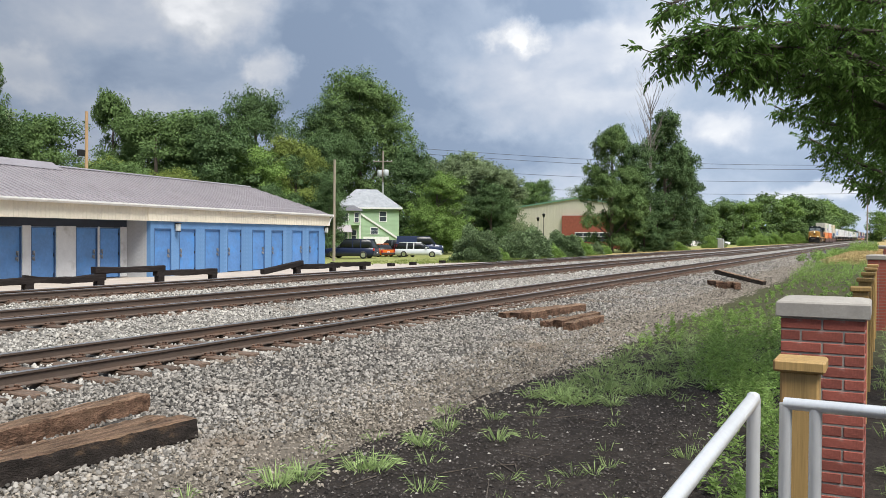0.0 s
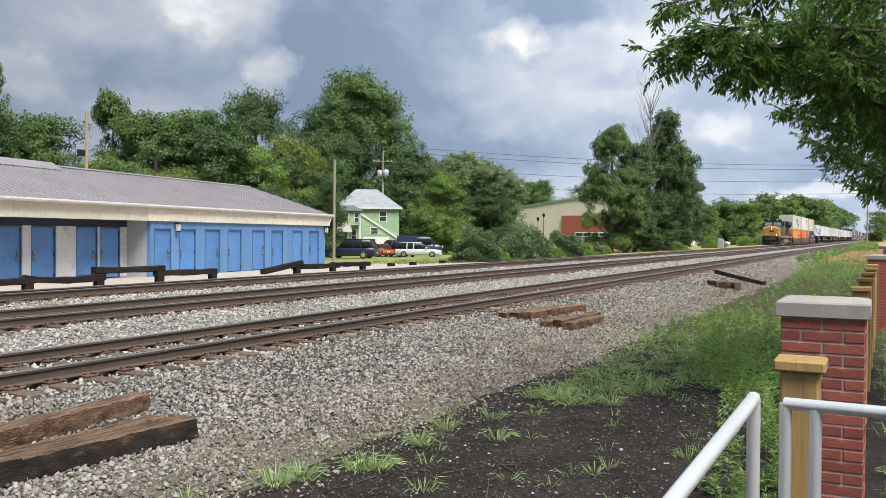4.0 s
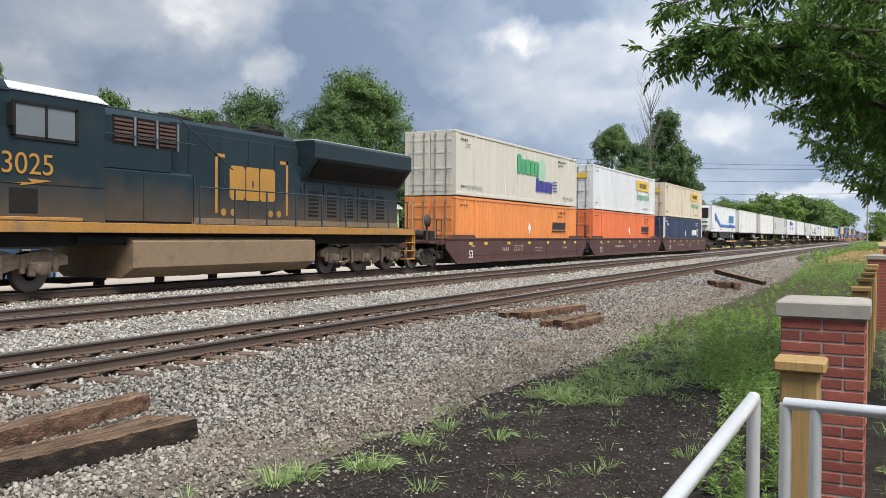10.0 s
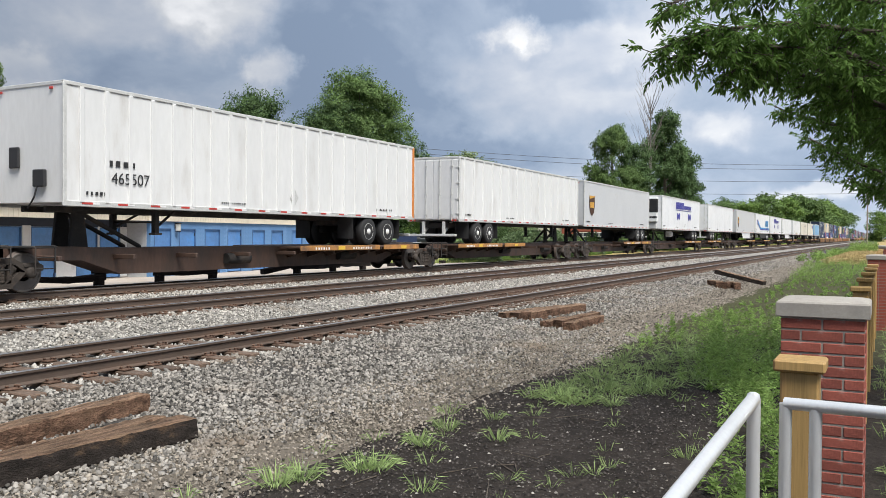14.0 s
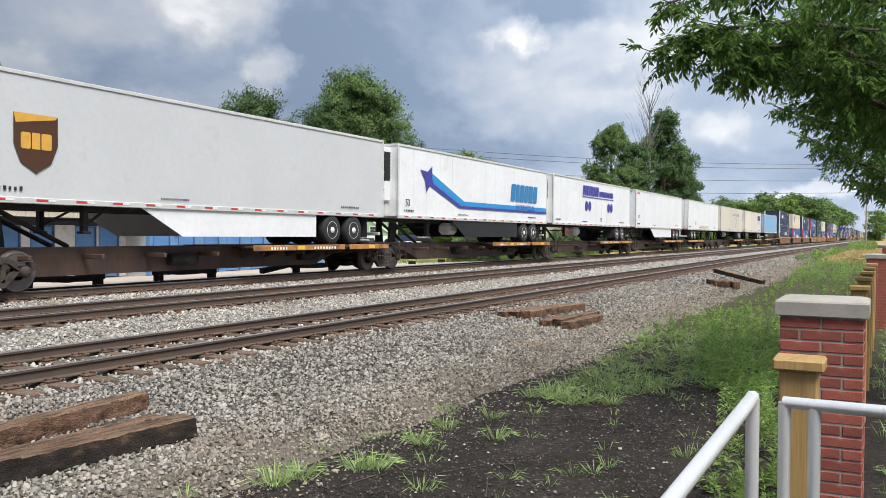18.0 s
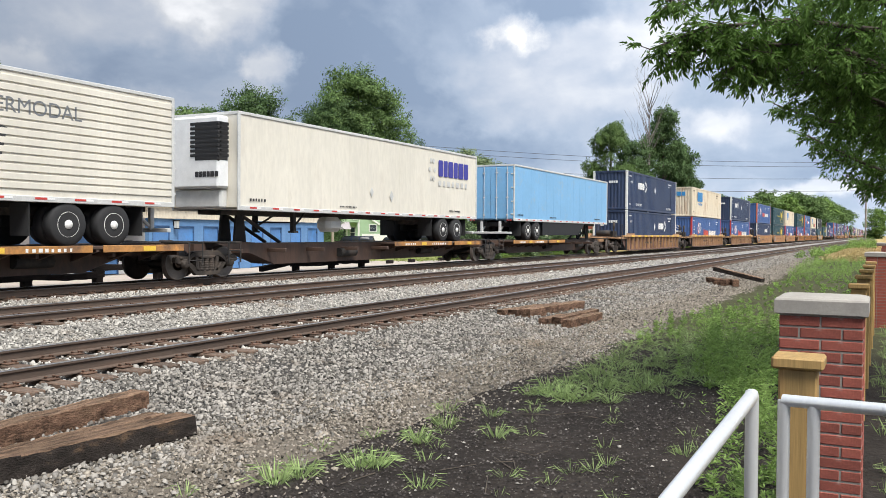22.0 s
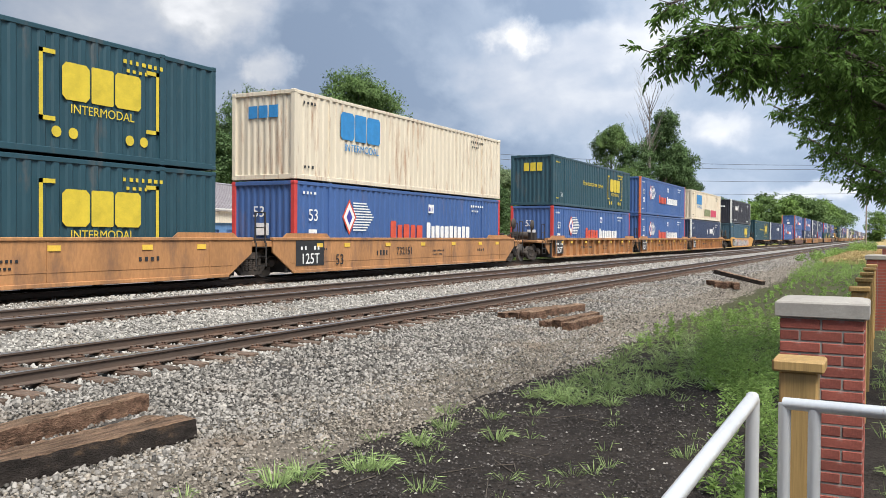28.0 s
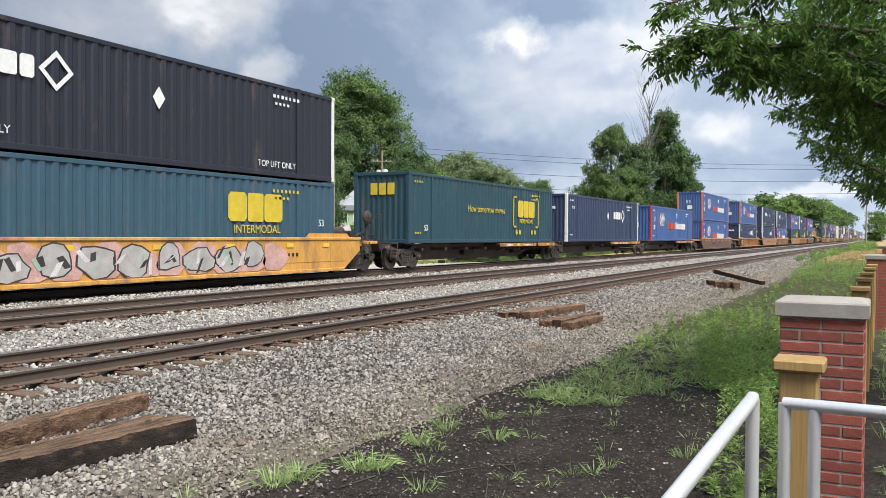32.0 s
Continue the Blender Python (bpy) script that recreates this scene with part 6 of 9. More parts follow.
    part("stencilled_marks", s, stencil_tan if paint == "brown" else black_mark, car, "rows of small stencilled writing")
    if stencil:
        me = words(stencil, .50, white_mark if paint == "brown" else black_mark, "number_stencil")
        part("number_stencil", me, None, car, at=pose((2.2 if paint in ("tan", "yellow") else 1.05) if not ribbed else 15.2, y - .02, .50))
    if paint in ("tan", "yellow"):
        part("capacity_plate", Shape().box(-.20, 1.30, y - .006, y - .002, .36, 1.16), black_mark, car, "black capacity panel")
        part("lettering", words("125T", .48, white_mark, "lettering"), None, car, at=pose(.55, y - .010, .56))
        cap = Shape()
        bars(cap, .05, .86, .5, .17, 2, y - .007, rnd)
        bars(cap, .75, .86, .45, .17, 2, y - .007, rnd)
        part("stencilled_marks", cap, white_mark, car)
    patches = [Shape().box(.4 + i * 1.9, 1.15 + i * 1.9, -out - .045, -out - .037, top - .08, top + .03) for i in range(9)] if yellow_edge else \
        [Shape().box(x, x + .34, y - .008, y, top - .28, top - .15) for x in (.9, 2.5, 5.2, 7.9, 10.6, 13.3, 15.2)]
    for q in patches:
        part("reflector_patch", q, yellow_mark, car, "yellow reflective patch")
    if graffiti:
        def jagged(sh, x, z, w, h, lift, k, seed_):
            """A sprayed patch with a broken outline, kept inside the side plate."""
            q = random.Random(seed_)
            pts = []
            for i in range(11):
                t = 2 * math.pi * i / 11
                r = q.uniform(.72, 1.12) + k
                pts.append((x + math.cos(t) * w / 2 * r, min(top - .07, max(bot + .1, z + math.sin(t) * h / 2 * r))))
            slab(sh, pts, y - lift, .0025)
        mid = (top + bot) / 2 - .02
        paints = [(mat("spray_black", (.045, .04, .042), rough=.6, var=.25, bump=0), .006, .10, 1.0, 1.0), (mat("spray_silver", (.42, .40, .38), rough=.5, var=.22, scale=2, bump=0), .009, .0, 1.0, 1.0)]
        back_m = mat("spray_pink", (.55, .33, .29), rough=.6, var=.3, scale=2, bump=0)
        s = Shape()
        for i in range(12):
            jagged(s, 1.2 + i * 1.05, mid + rnd.uniform(-.1, .1), 1.3, 1.0, .003, 0, 300 + i)
        part("sprayed_shape", s, back_m, car, "faded pink sprayed background")
        for m, lift, k, fw, fh in paints:
            s = Shape()
            for i in range(10):
                jagged(s, 1.7 + i * 1.12, mid + .10 * math.sin(i * 2.3), 1.05 + .25 * math.sin(i * 1.9), .80 + .12 * math.cos(i * 1.3), lift, k, 400 + i)
            part("sprayed_shape", s, m, car, "sprayed silver shapes with dark outlines")
        for m, n, lift in ((MATS["spray_black"], 16, .012), (mat("spray_mint", (.34, .46, .36), rough=.6, var=.2, bump=0), 7, .0135), (mat("spray_white", (.60, .58, .55), rough=.6, var=.2, bump=0), 12, .015)):
            s = Shape()
            for i in range(n):
                x = 1.5 + i * 10.6 / n + rnd.uniform(-.2, .2)
                z, w, h, lean = mid + rnd.uniform(-.18, .18), rnd.uniform(.07, .2), rnd.uniform(.18, .45), rnd.uniform(-.3, .3)
                slab(s, [(x, z - h / 2), (x + w, z - h / 2 + .04), (x + w + lean, z + h / 2), (x + lean, z + h / 2 - .05)], y - lift, .002)
            part("sprayed_shape", s, m, car)
    MOVERS.append((car, u))
    return car


BOX = {
    "navy": ((0.028, 0.045, 0.095), (0.028, 0.045, 0.095)), "black": ((0.022, 0.024, 0.036), (0.022, 0.024, 0.036)), "teal": ((0.020, 0.062, 0.082), (0.020, 0.062, 0.082)),
    "blue": ((0.050, 0.108, 0.275), (0.050, 0.108, 0.275)), "orange": ((0.72, 0.25, 0.07), (0.72, 0.25, 0.07)), "redorange": ((0.70, 0.17, 0.06), (0.70, 0.17, 0.06)),
    "cream": ((0.655, 0.575, 0.445), (0.655, 0.575, 0.445)), "offwhite": ((0.60, 0.57, 0.485), (0.60, 0.57, 0.485)), "white": ((0.67, 0.68, 0.69), (0.67, 0.68, 0.69)), "slate": ((0.040, 0.090, 0.130), (0.040, 0.090, 0.130)),
}
STREAK = (.30, .135, .06)
BOXMAT = {k: mat("container_" + k, v[0], rough=.55, var=.06, scale=1.2, fine=12, stretch=(2.0, 2.0, .22), bump=.08, dirt=STREAK, dirt_amount=.23 if k == "cream" else .02, dirt_scale=2.6) if k in ("cream", "offwhite") else mat("container_" + k, v[0], rough=0.48, var=0.10, scale=0.7, fine=10, stretch=(1, 1, .3), bump=0.08,
                 dirt=tuple(a * .55 + b * .45 for a, b in zip(v[0], (.22, .14, .09))), dirt_amount=.30 if k in ("cream", "offwhite") else .12, dirt_scale=1.6) for k, v in BOX.items()}
POSTMAT = {"same": None, "white": mat("post_white", (.72, .72, .68), rough=.5, var=.12, dirt=RUST, dirt_amount=.12, dirt_scale=4), "red": mat("post_red", (.52, .05, .045), rough=.5, var=.15),
           "orangered": mat("post_orange", (.62, .17, .07), rough=.5, var=.15)}
LOGO_YELLOW = mat("logo_yellow", (.62, .47, .04), rough=.55, var=.15, bump=.05)
LOGO_BLUE = mat("logo_blue", (.03, .22, .50), rough=.55, var=.15, bump=.05)
LOGO_INDIGO = mat("logo_indigo", (.05, .05, .30), rough=.55, var=.12, bump=.05)
LOGO_GREEN = mat("logo_green", (.07, .36, .16), rough=.55, var=.12, bump=.05)
LOGO_RED = mat("logo_red", (.60, .08, .04), rough=.55, var=.15, bump=.05)
LOGO_GREY = mat("logo_grey", (.16, .17, .18), rough=.55, var=.15, bump=.05)
CW, CL, CH = 2.59, 16.15, 2.865


def slab(sh, pts, y, th=.004):
    """A flat mark of (x, z) outline standing just proud of the wall at y."""
    sh.prism(pts, y - th, y)
    return sh


def letters_block(sh, x, z, w, h, n, y, slant=0.0, gap=.16, caps=True):
    """Plain blocks the size and spacing of big painted lettering."""
    widths = [(1.0, .86, 1.06, .92, 1.1)[i % 5] for i in range(n)]
    k, a = w / sum(widths), x
    for i, q in enumerate(widths):
        step = q * k
        b = a + step - k * gap
        hh = h if caps or i == 0 else h * (.80, .78, .82)[i % 3]
        c = min(b - a, hh) * (.14, .05, .10)[i % 3]
        lean = slant * hh * 1.6
        slab(sh, [(a + c, z), (b - c, z), (b + lean * .2, z + c), (b + lean * .8, z + hh - c), (b - c + lean, z + hh), (a + c + lean, z + hh), (a + lean * .8, z + hh - c), (a + lean * .2, z + c)], y)
        a += step
    return sh


def ring_diamond(sh, x, z, r, y, t=.09):
    for a in range(4):
        w0, w1 = math.pi / 2 * a, math.pi / 2 * (a + 1)
        o0, o1 = (x + math.cos(w0) * r, z + math.sin(w0) * r), (x + math.cos(w1) * r, z + math.sin(w1) * r)
        q = 1 - t / r * 1.6
        i0, i1 = (x + (o0[0] - x) * q, z + (o0[1] - z) * q), (x + (o1[0] - x) * q, z + (o1[1] - z) * q)
        slab(sh, [o0, o1, i1, i0], y)
    return sh


def diamond(sh, x, z, r, y):
    return slab(sh, [(x - r * .7, z), (x, z - r), (x + r * .7, z), (x, z + r)], y)


BODY_CACHE = {}


def container_body(colour, smooth_side):
    key = (colour, smooth_side)
    if key in BODY_CACHE:
        return BODY_CACHE[key]
    s = Shape()
    n = 12 if smooth_side else 44
    for e in (-1, 1):
        prof = []
        x = .16
        pitch = (CL - .32) / n
        for i in range(n):
            a = .16 + i * pitch
            if smooth_side:
                prof += [(a, 0), (a + .03, .02), (a + .09, .02), (a + .12, 0)]
            else:
                prof += [(a, 0), (a + pitch * .35, 0), (a + pitch * .5, .036), (a + pitch * .85, .036)]
        prof.append((CL - .16, 0))
        v, f = [], []
        for xx, d in prof:
            y = e * (CW / 2 - .012 - (d if not smooth_side else .02 - d))
            v += [(xx, y, .15), (xx, y, CH - .12)]
        f = [(2 * i, 2 * i + 2, 2 * i + 3, 2 * i + 1) for i in range(len(prof) - 1)]
        s.add(v, f)
    # ends
    for x, e in ((.04, -1), (CL - .04, 1)):
        n2 = 9
        v, f = [], []
        for i in range(n2 * 4 + 1):
            y = -CW / 2 + .14 + (CW - .28) * i / (n2 * 4)
            d = .0 if i % 4 < 2 else .035
            v += [(x - e * d, y, .15), (x - e * d, y, CH - .12)]
        f = [(2 * i, 2 * i + 2, 2 * i + 3, 2 * i + 1) for i in range(n2 * 4)]
        s.add(v, f)
    s.box(.02, CL - .02, -CW / 2 + .02, CW / 2 - .02, CH - .125, CH - .05)
    for e in (-1, 1):
        s.cbox(.1, CL - .1, *sorted((e * (CW / 2 - .07), e * CW / 2)), CH - .13, CH - .015, .012)
        s.cbox(.1, CL - .1, *sorted((e * (CW / 2 - .07), e * CW / 2)), .01, .16, .012)
        for x in (1.98, CL - 1.98):
            s.cbox(x - .07, x + .07, *sorted((e * (CW / 2 - .06), e * (CW / 2 + .004))), .02, CH - .02, .01)
            for z in (.0, CH - .1):
                s.cbox(x - .09, x + .09, *sorted((e * (CW / 2 - .12), e * (CW / 2 + .010))), z, z + .1, .012)
    for x in (.05, CL - .05):
        s.cbox(x - .05, x + .05, -CW / 2 + .1, CW / 2 - .1, CH - .14, CH - .01, .01)
        s.cbox(x - .05, x + .05, -CW / 2 + .1, CW / 2 - .1, .0, .16, .01)
    me = s.mesh("body", BOXMAT[colour])
    BODY_CACHE[key] = me
    return me


def post_mesh(colour, post):
    key = ("post", colour, post)
    if key not in BODY_CACHE:
        s = Shape().cbox(-.08, .08, -.08, .08, 0, CH, .014)
        s.cbox(-.09, .09, -.09, .09, 0, .12, .02).cbox(-.09, .09, -.09, .09, CH - .12, CH, .02)
        BODY_CACHE[key] = s.mesh("corner_post", POSTMAT[post] or BOXMAT[colour])
    return BODY_CACHE[key]


def door_meshes(colour):
    key = ("door", colour)
    if key not in BODY_CACHE:
        d = Shape()
        d.cbox(-.035, .0, .012, CW / 2 - .15, .16, CH - .14, .01)
        for z in (.5, 1.2, 1.9, 2.45):
            d.cbox(-.05, -.03, .05, CW / 2 - .19, z - .06, z + .06, .008)
        b = Shape()
        for y in (.0,):
            b.rod((-.075, y, .1), (-.075, y, CH - .08), .022, 8)
            for z in (.2, 1.0, 2.0, CH - .2):
                b.cbox(-.10, -.045, y - .045, y + .045, z - .04, z + .04, .008)
            b.rod((-.09, y, 1.15), (-.09, y + .30, 1.15), .016, 6)
        BODY_CACHE[key] = (d.mesh("door", BOXMAT[colour]), b.mesh("lock_rod", steel_mat))
    return BODY_CACHE[key]


def container(u, z, colour, post, label, style, seed, doors_front=False, smooth_side=False):
    rnd = random.Random(seed)
    c = thing("container", label, "container", "containers on the train")
    part("body", container_body(colour, smooth_side), None, c)
    pm = post_mesh(colour, post)
    for x in (.08, CL - .08):
        for e in (-1, 1):
            part("corner_post", pm, None, c, at=pose(x, e * (CW / 2 - .078), 0))
    if doors_front:
        d, b = door_meshes(colour)
        for e in (1, -1):
            m = pose(.03, 0, 0) if e == 1 else pose(.03, 0, 0) @ Matrix.Diagonal((1, -1, 1, 1))
            dd = part("door", d, None, c, at=m)
            for y in (.28, .82):
                part("lock_rod", b, None, dd, at=pose(0, y, 0))
    y = -CW / 2 - .004
    s1 = Shape()
    bars(s1, .45, CH - .42, .9, .13, 4, y, rnd)
    if style != "panel":
        bars(s1, 12.9, CH - .45, 1.6, .15, 7, y, rnd)
        bars(s1, 13.0, CH - .66, .9, .12, 4, y, rnd)
    bars(s1, .5, .38, .7, .12, 3, y, rnd)
    light = colour in ("cream", "white", "offwhite")
    marks = part("small_marks", s1, {"teal": LOGO_YELLOW, "slate": LOGO_YELLOW}.get(colour, black_mark if light or "orange" in colour else white_mark), c, "rows of small painted writing")

    def put(sh, m, name="logo_shape", label=""):
        part(name, sh, m, c, label)

    def text(t, size, m, x, zz, name="lettering"):
        part(name, words(t, size, m, name), None, c, at=pose(x, y - .006, zz))
    if style == "bracket":       # bracketed yellow blocks and slogan
        s = Shape()
        for x, sg in ((10.55, 1), (14.05, -1)):
            slab(s, [(x, .75), (x + sg * .10, .75), (x + sg * .10, 2.35), (x, 2.35)], y)
            slab(s, [(x, 2.25), (x + sg * .42, 2.25), (x + sg * .42, 2.35), (x, 2.35)], y)
            slab(s, [(x, .75), (x + sg * .42, .75), (x + sg * .42, .85), (x, .85)], y)
        letters_block(s, 11.15, 1.28, 2.35, .86, 3, y, gap=.06)
        for x in (11.0, 11.45, 13.1, 13.55):
            s.lathe([(y - .004, .13), (y, .13)], (x, 0, .52), "y", 14)
        put(s, LOGO_YELLOW, label="yellow bracketed blocks")
        text("INTERMODAL", .30, LOGO_YELLOW, 12.3, 1.08)
        text("How tomorrow moves", .44, LOGO_YELLOW, 7.4, 1.55)
        text("53", .34, white_mark, 1.4, .62)
        s = Shape()
        for i in range(3):
            s.box(.012, .022, -.62 + i * .40, -.30 + i * .40, 1.95, 2.42)
        put(s, LOGO_YELLOW, "logo_shape", "yellow blocks on the end")
    elif style == "cap3":        # three large blue blocks over a word
        s = letters_block(Shape(), 2.55, 1.52, 2.6, .95, 3, y, gap=.05)
        put(s, LOGO_BLUE, label="big blue blocks")
        text("INTERMODAL", .36, LOGO_BLUE, 3.9, 1.25)
        s = Shape()
        for i in range(3):
            s.box(.012, .022, -.60 + i * .42, -.24 + i * .42, 2.0, 2.4)
        put(s, LOGO_BLUE)
    elif style == "lozenge":     # white bar word and ring lozenge
        s = letters_block(Shape(), 3.0, 1.62, 1.75, .50, 4, y, gap=.14) if z > 2 else letters_block(Shape(), 9.6, .98 + .55, 1.75, .50, 4, y, gap=.14)
        x0 = 5.25 if z > 2 else 11.85
        ring_diamond(s, x0, 1.88 if z > 2 else 1.78, .46, y)
        diamond(s, 8.3, 1.72, .30, y)
        put(s, white_mark, label="white blocks with a ring lozenge")
        if z > 2:
            text("TOP LIFT ONLY", .26, white_mark, 3.2, .42)
            text("TOP LIFT ONLY", .26, white_mark, 13.1, .36)
        text("WTP", .26, white_mark, 1.1, 2.05)
        s = Shape()
        for i in range(4):
            s.box(.012, .022, -.55 + i * .17, -.42 + i * .17, 1.95, 2.13)
        s.box(.012, .022, .45, .72, 1.72, 2.0)
        put(s, white_mark)
    elif style == "stack":       # red and white capitals
        s = letters_block(Shape(), 5.9, 1.02, 2.6, .66, 5, y, gap=.22, caps=False)
        put(s, LOGO_RED, label="red blocks")
        s = letters_block(Shape(), 8.75, 1.02, 4.1, .64, 10, y, gap=.24, caps=False)
        for i in range(11):
            w = 1.35 - abs(i - 5) * .10
            slab(s, [(3.35, 1.28 + i * .095), (3.35 + w, 1.28 + i * .095), (3.35 + w, 1.325 + i * .095), (3.35, 1.325 + i * .095)], y)
        slab(s, [(8.9, 2.05), (9.35, 2.05), (9.35, 2.4), (8.9, 2.4)], y)
        slab(s, [(.75, .95), (1.2, .95), (1.2, 1.30), (.75, 1.30)], y)
        put(s, white_mark, label="white blocks, lines and lozenge")
        put(diamond(Shape(), 3.1, 1.75, .62, y - .002), LOGO_RED, label="red-edged lozenge")
        put(diamond(Shape(), 3.1, 1.75, .50, y - .005), white_mark)
        put(diamond(Shape(), 3.1, 1.75, .26, y - .008), LOGO_INDIGO)
        bk = Shape()
        bars(bk, .78, 1.00, .42, .28, 3, y - .005, rnd)
        bars(bk, 8.93, 2.12, .42, .24, 3, y - .005, rnd)
        put(bk, LOGO_INDIGO, "small_marks")
        text("53", .55, white_mark, 1.0, 1.75)
        me = words("53", .5, white_mark, "lettering")
        part("lettering", me, None, c, at=pose(.0, -.45 + .6, 1.85, 0, 0, -90))
        s = Shape().box(.0, .012, -.25, .25, 1.1, 1.5)
        put(s, white_mark)
    elif style == "two_word":
        s = letters_block(Shape(), 6.9, 1.45, 3.0, .95, 5, y, gap=.14, caps=False)
        put(s, LOGO_GREEN, label="green blocks")
        s = Shape()
        s.lathe([(y - .004, .62), (y, .62)], (10.3, 0, 1.72), "y", 20)
        put(s, mat("logo_pale_green", (.35, .55, .40), var=.1, bump=0), label="pale green round badge")
        s = letters_block(Shape(), 9.4, .62, 2.6, .75, 8, y, slant=.12, gap=.18, caps=False)
        for i in range(4):
            slab(s, [(12.1, .72 + i * .16), (12.75, .76 + i * .16), (12.75, .80 + i * .16), (12.1, .79 + i * .16)], y)
        put(s, LOGO_INDIGO, label="indigo slanted blocks")
        text("TOP LIFT ONLY", .24, LOGO_GREY, 1.9, .40)
        text("TOP LIFT ONLY", .24, LOGO_GREY, 14.6, .40)
        text("WTP", .22, LOGO_GREY, 1.2, 2.25)
    elif style == "panel":       # yellow panel and green word
        s = slab(Shape(), [(10.6, 1.72), (14.1, 1.72), (14.1, 2.48), (10.6, 2.48)], y)
        put(s, yellow_mark, label="yellow name panel")
        s = letters_block(Shape(), 11.35, 1.92, 2.1, .36, 7, y - .005, gap=.2)
        put(s, black_mark)
        text("Intermodal", .80, LOGO_GREEN, 12.45, 1.28)
        text("TOP LIFT ONLY", .22, LOGO_GREY, 13.2, .36)
        s = Shape().box(-.07, -.055, -.9, .9, 2.0, 2.3)
        put(s, yellow_mark)
    elif style == "slant_word":
        s = letters_block(Shape(), 12.0, 1.52, 2.2, .40, 9, y, slant=.15, gap=.14)
        slab(s, [(11.95, 1.36), (14.3, 1.36), (14.3, 1.44), (11.95, 1.44)], y)
        for i in range(9):
            s.box(.0, .012, -.85 + i * .19, -.70 + i * .19, 2.0, 2.28)
        s.box(.0, .012, -.7, .65, 1.88, 1.93)
        put(s, black_mark, label="black slanted blocks")
        s = diamond(Shape(), 8.6, 1.55, .30, y)
        put(s, white_mark)
    elif style == "graffiti":
        s = letters_block(Shape(), 2.55, 1.52, 2.6, .95, 3, y, gap=.05)
        put(s, LOGO_BLUE, label="big blue blocks")
        text("INTERMODAL", .36, LOGO_BLUE, 3.9, 1.25)
        for m, x0, w, n in ((mat("spray_olive", (.22, .24, .12), var=.2, bump=0), 6.4, 3.3, 5), (mat("spray_red", (.55, .06, .11), var=.2, bump=0), 10.0, 3.2, 8)):
            s = letters_block(Shape(), x0, .42, w, .72, n, y, slant=.2, gap=.05)
            put(s, m, "sprayed_shape", "sprayed paint swirls")
    elif style == "end_yellow":
        s = letters_block(Shape(), 10.9, 1.5, 2.5, .85, 3, y, gap=.05)
        put(s, LOGO_YELLOW, label="yellow blocks")
        text("INTERMODAL", .34, LOGO_YELLOW, 12.2, 1.27)
        text("53", .32, white_mark, 15.4, 1.5)
    elif style == "wtp":
        text("WTP", .28, white_mark, 1.2, 2.2)
        s = letters_block(Shape(), 11.2, 1.32, 2.0, .5, 4, y, gap=.14)
        ring_diamond(s, 13.8, 1.57, .46, y)
        diamond(s, 8.3, 1.5, .30, y)
        put(s, white_mark, label="white blocks with a ring lozenge")
    c["z0"] = z
    MOVERS.append((c, u))
    return c


# ---- road trailers
TRL, TRH, TRW, TRZ = 16.15, 2.85, 2.60, 1.97
TRMAT = {"white": mat("trailer_white", (.79, .80, .81), rough=.38, var=.06, scale=.5, fine=6, bump=.04, dirt=(.66, .65, .63), dirt_amount=.06, dirt_scale=.8),
         "dull": mat("trailer_dull_white", (.72, .72, .71), rough=.5, var=.05, scale=.6, fine=8, bump=.05, dirt=(.52, .50, .47), dirt_amount=.2, dirt_scale=1.0, stretch=(1, 1, .3)),
         "grey": mat("trailer_grey", (.60, .61, .62), rough=.45, metal=.1, var=.04, scale=.6, fine=8, bump=.03, dirt=(.52, .52, .51), dirt_amount=.15),
         "cream": mat("trailer_cream", (.70, .66, .57), rough=.5, var=.08, scale=.6, fine=8, bump=.05, dirt=(.58, .53, .45), dirt_amount=.12, stretch=(1, 1, .3)),
         "blue": mat("trailer_blue", (.20, .43, .68), rough=.42, var=.06, scale=.5, fine=6, bump=.04, dirt=(.30, .42, .55), dirt_amount=.2)}
deck_edge_paint = mat("post_bright_orange", (.62, .22, .05), rough=.5, var=.15, bump=.1)
trim_mat = mat("trailer_trim", (.60, .60, .58), rough=.5, metal=.15, var=.12, bump=.05)
reefer_mat = mat("reefer_unit_white", (.74, .75, .75), rough=.45, var=.08, bump=.05)
grille_mat = mat("grille_black", (.015, .015, .016), rough=.6, var=.2, bump=.1)
hub_mat = mat("wheel_disc_pale", (.74, .73, .70), rough=.5, var=.12, bump=.1, dirt=(.4, .35, .3), dirt_amount=.15, dirt_scale=6)


def road_wheel():
    t = Shape()
    t.lathe([(-.14, .30), (-.15, .46), (-.11, .50), (.11, .50), (.15, .46), (.14, .30)], (0, 0, 0), "y", 26)
    h = Shape()
    h.lathe([(-.13, .30), (-.15, .29), (-.09, .26), (-.05, .17), (-.12, .11), (-.16, .10), (-.165, .02)], (0, 0, 0), "y", 22)
    for i in range(8):
        w = math.pi * 2 * i / 8
        h.lathe([(-.10, .018), (-.075, .018)], (math.cos(w) * .20, 0, math.sin(w) * .20), "y", 6)
    return t.mesh("tyre", rubber_mat), h.mesh("wheel_disc", hub_mat)


TYRE, DISC = road_wheel()


RED_STRIP = Shape().box(0, .30, -.003, .003, -.024, .024).mesh("reflector_strip", red_mark)
WHITE_STRIP = Shape().box(0, .20, -.003, .003, -.024, .024).mesh("reflector_strip", white_mark)


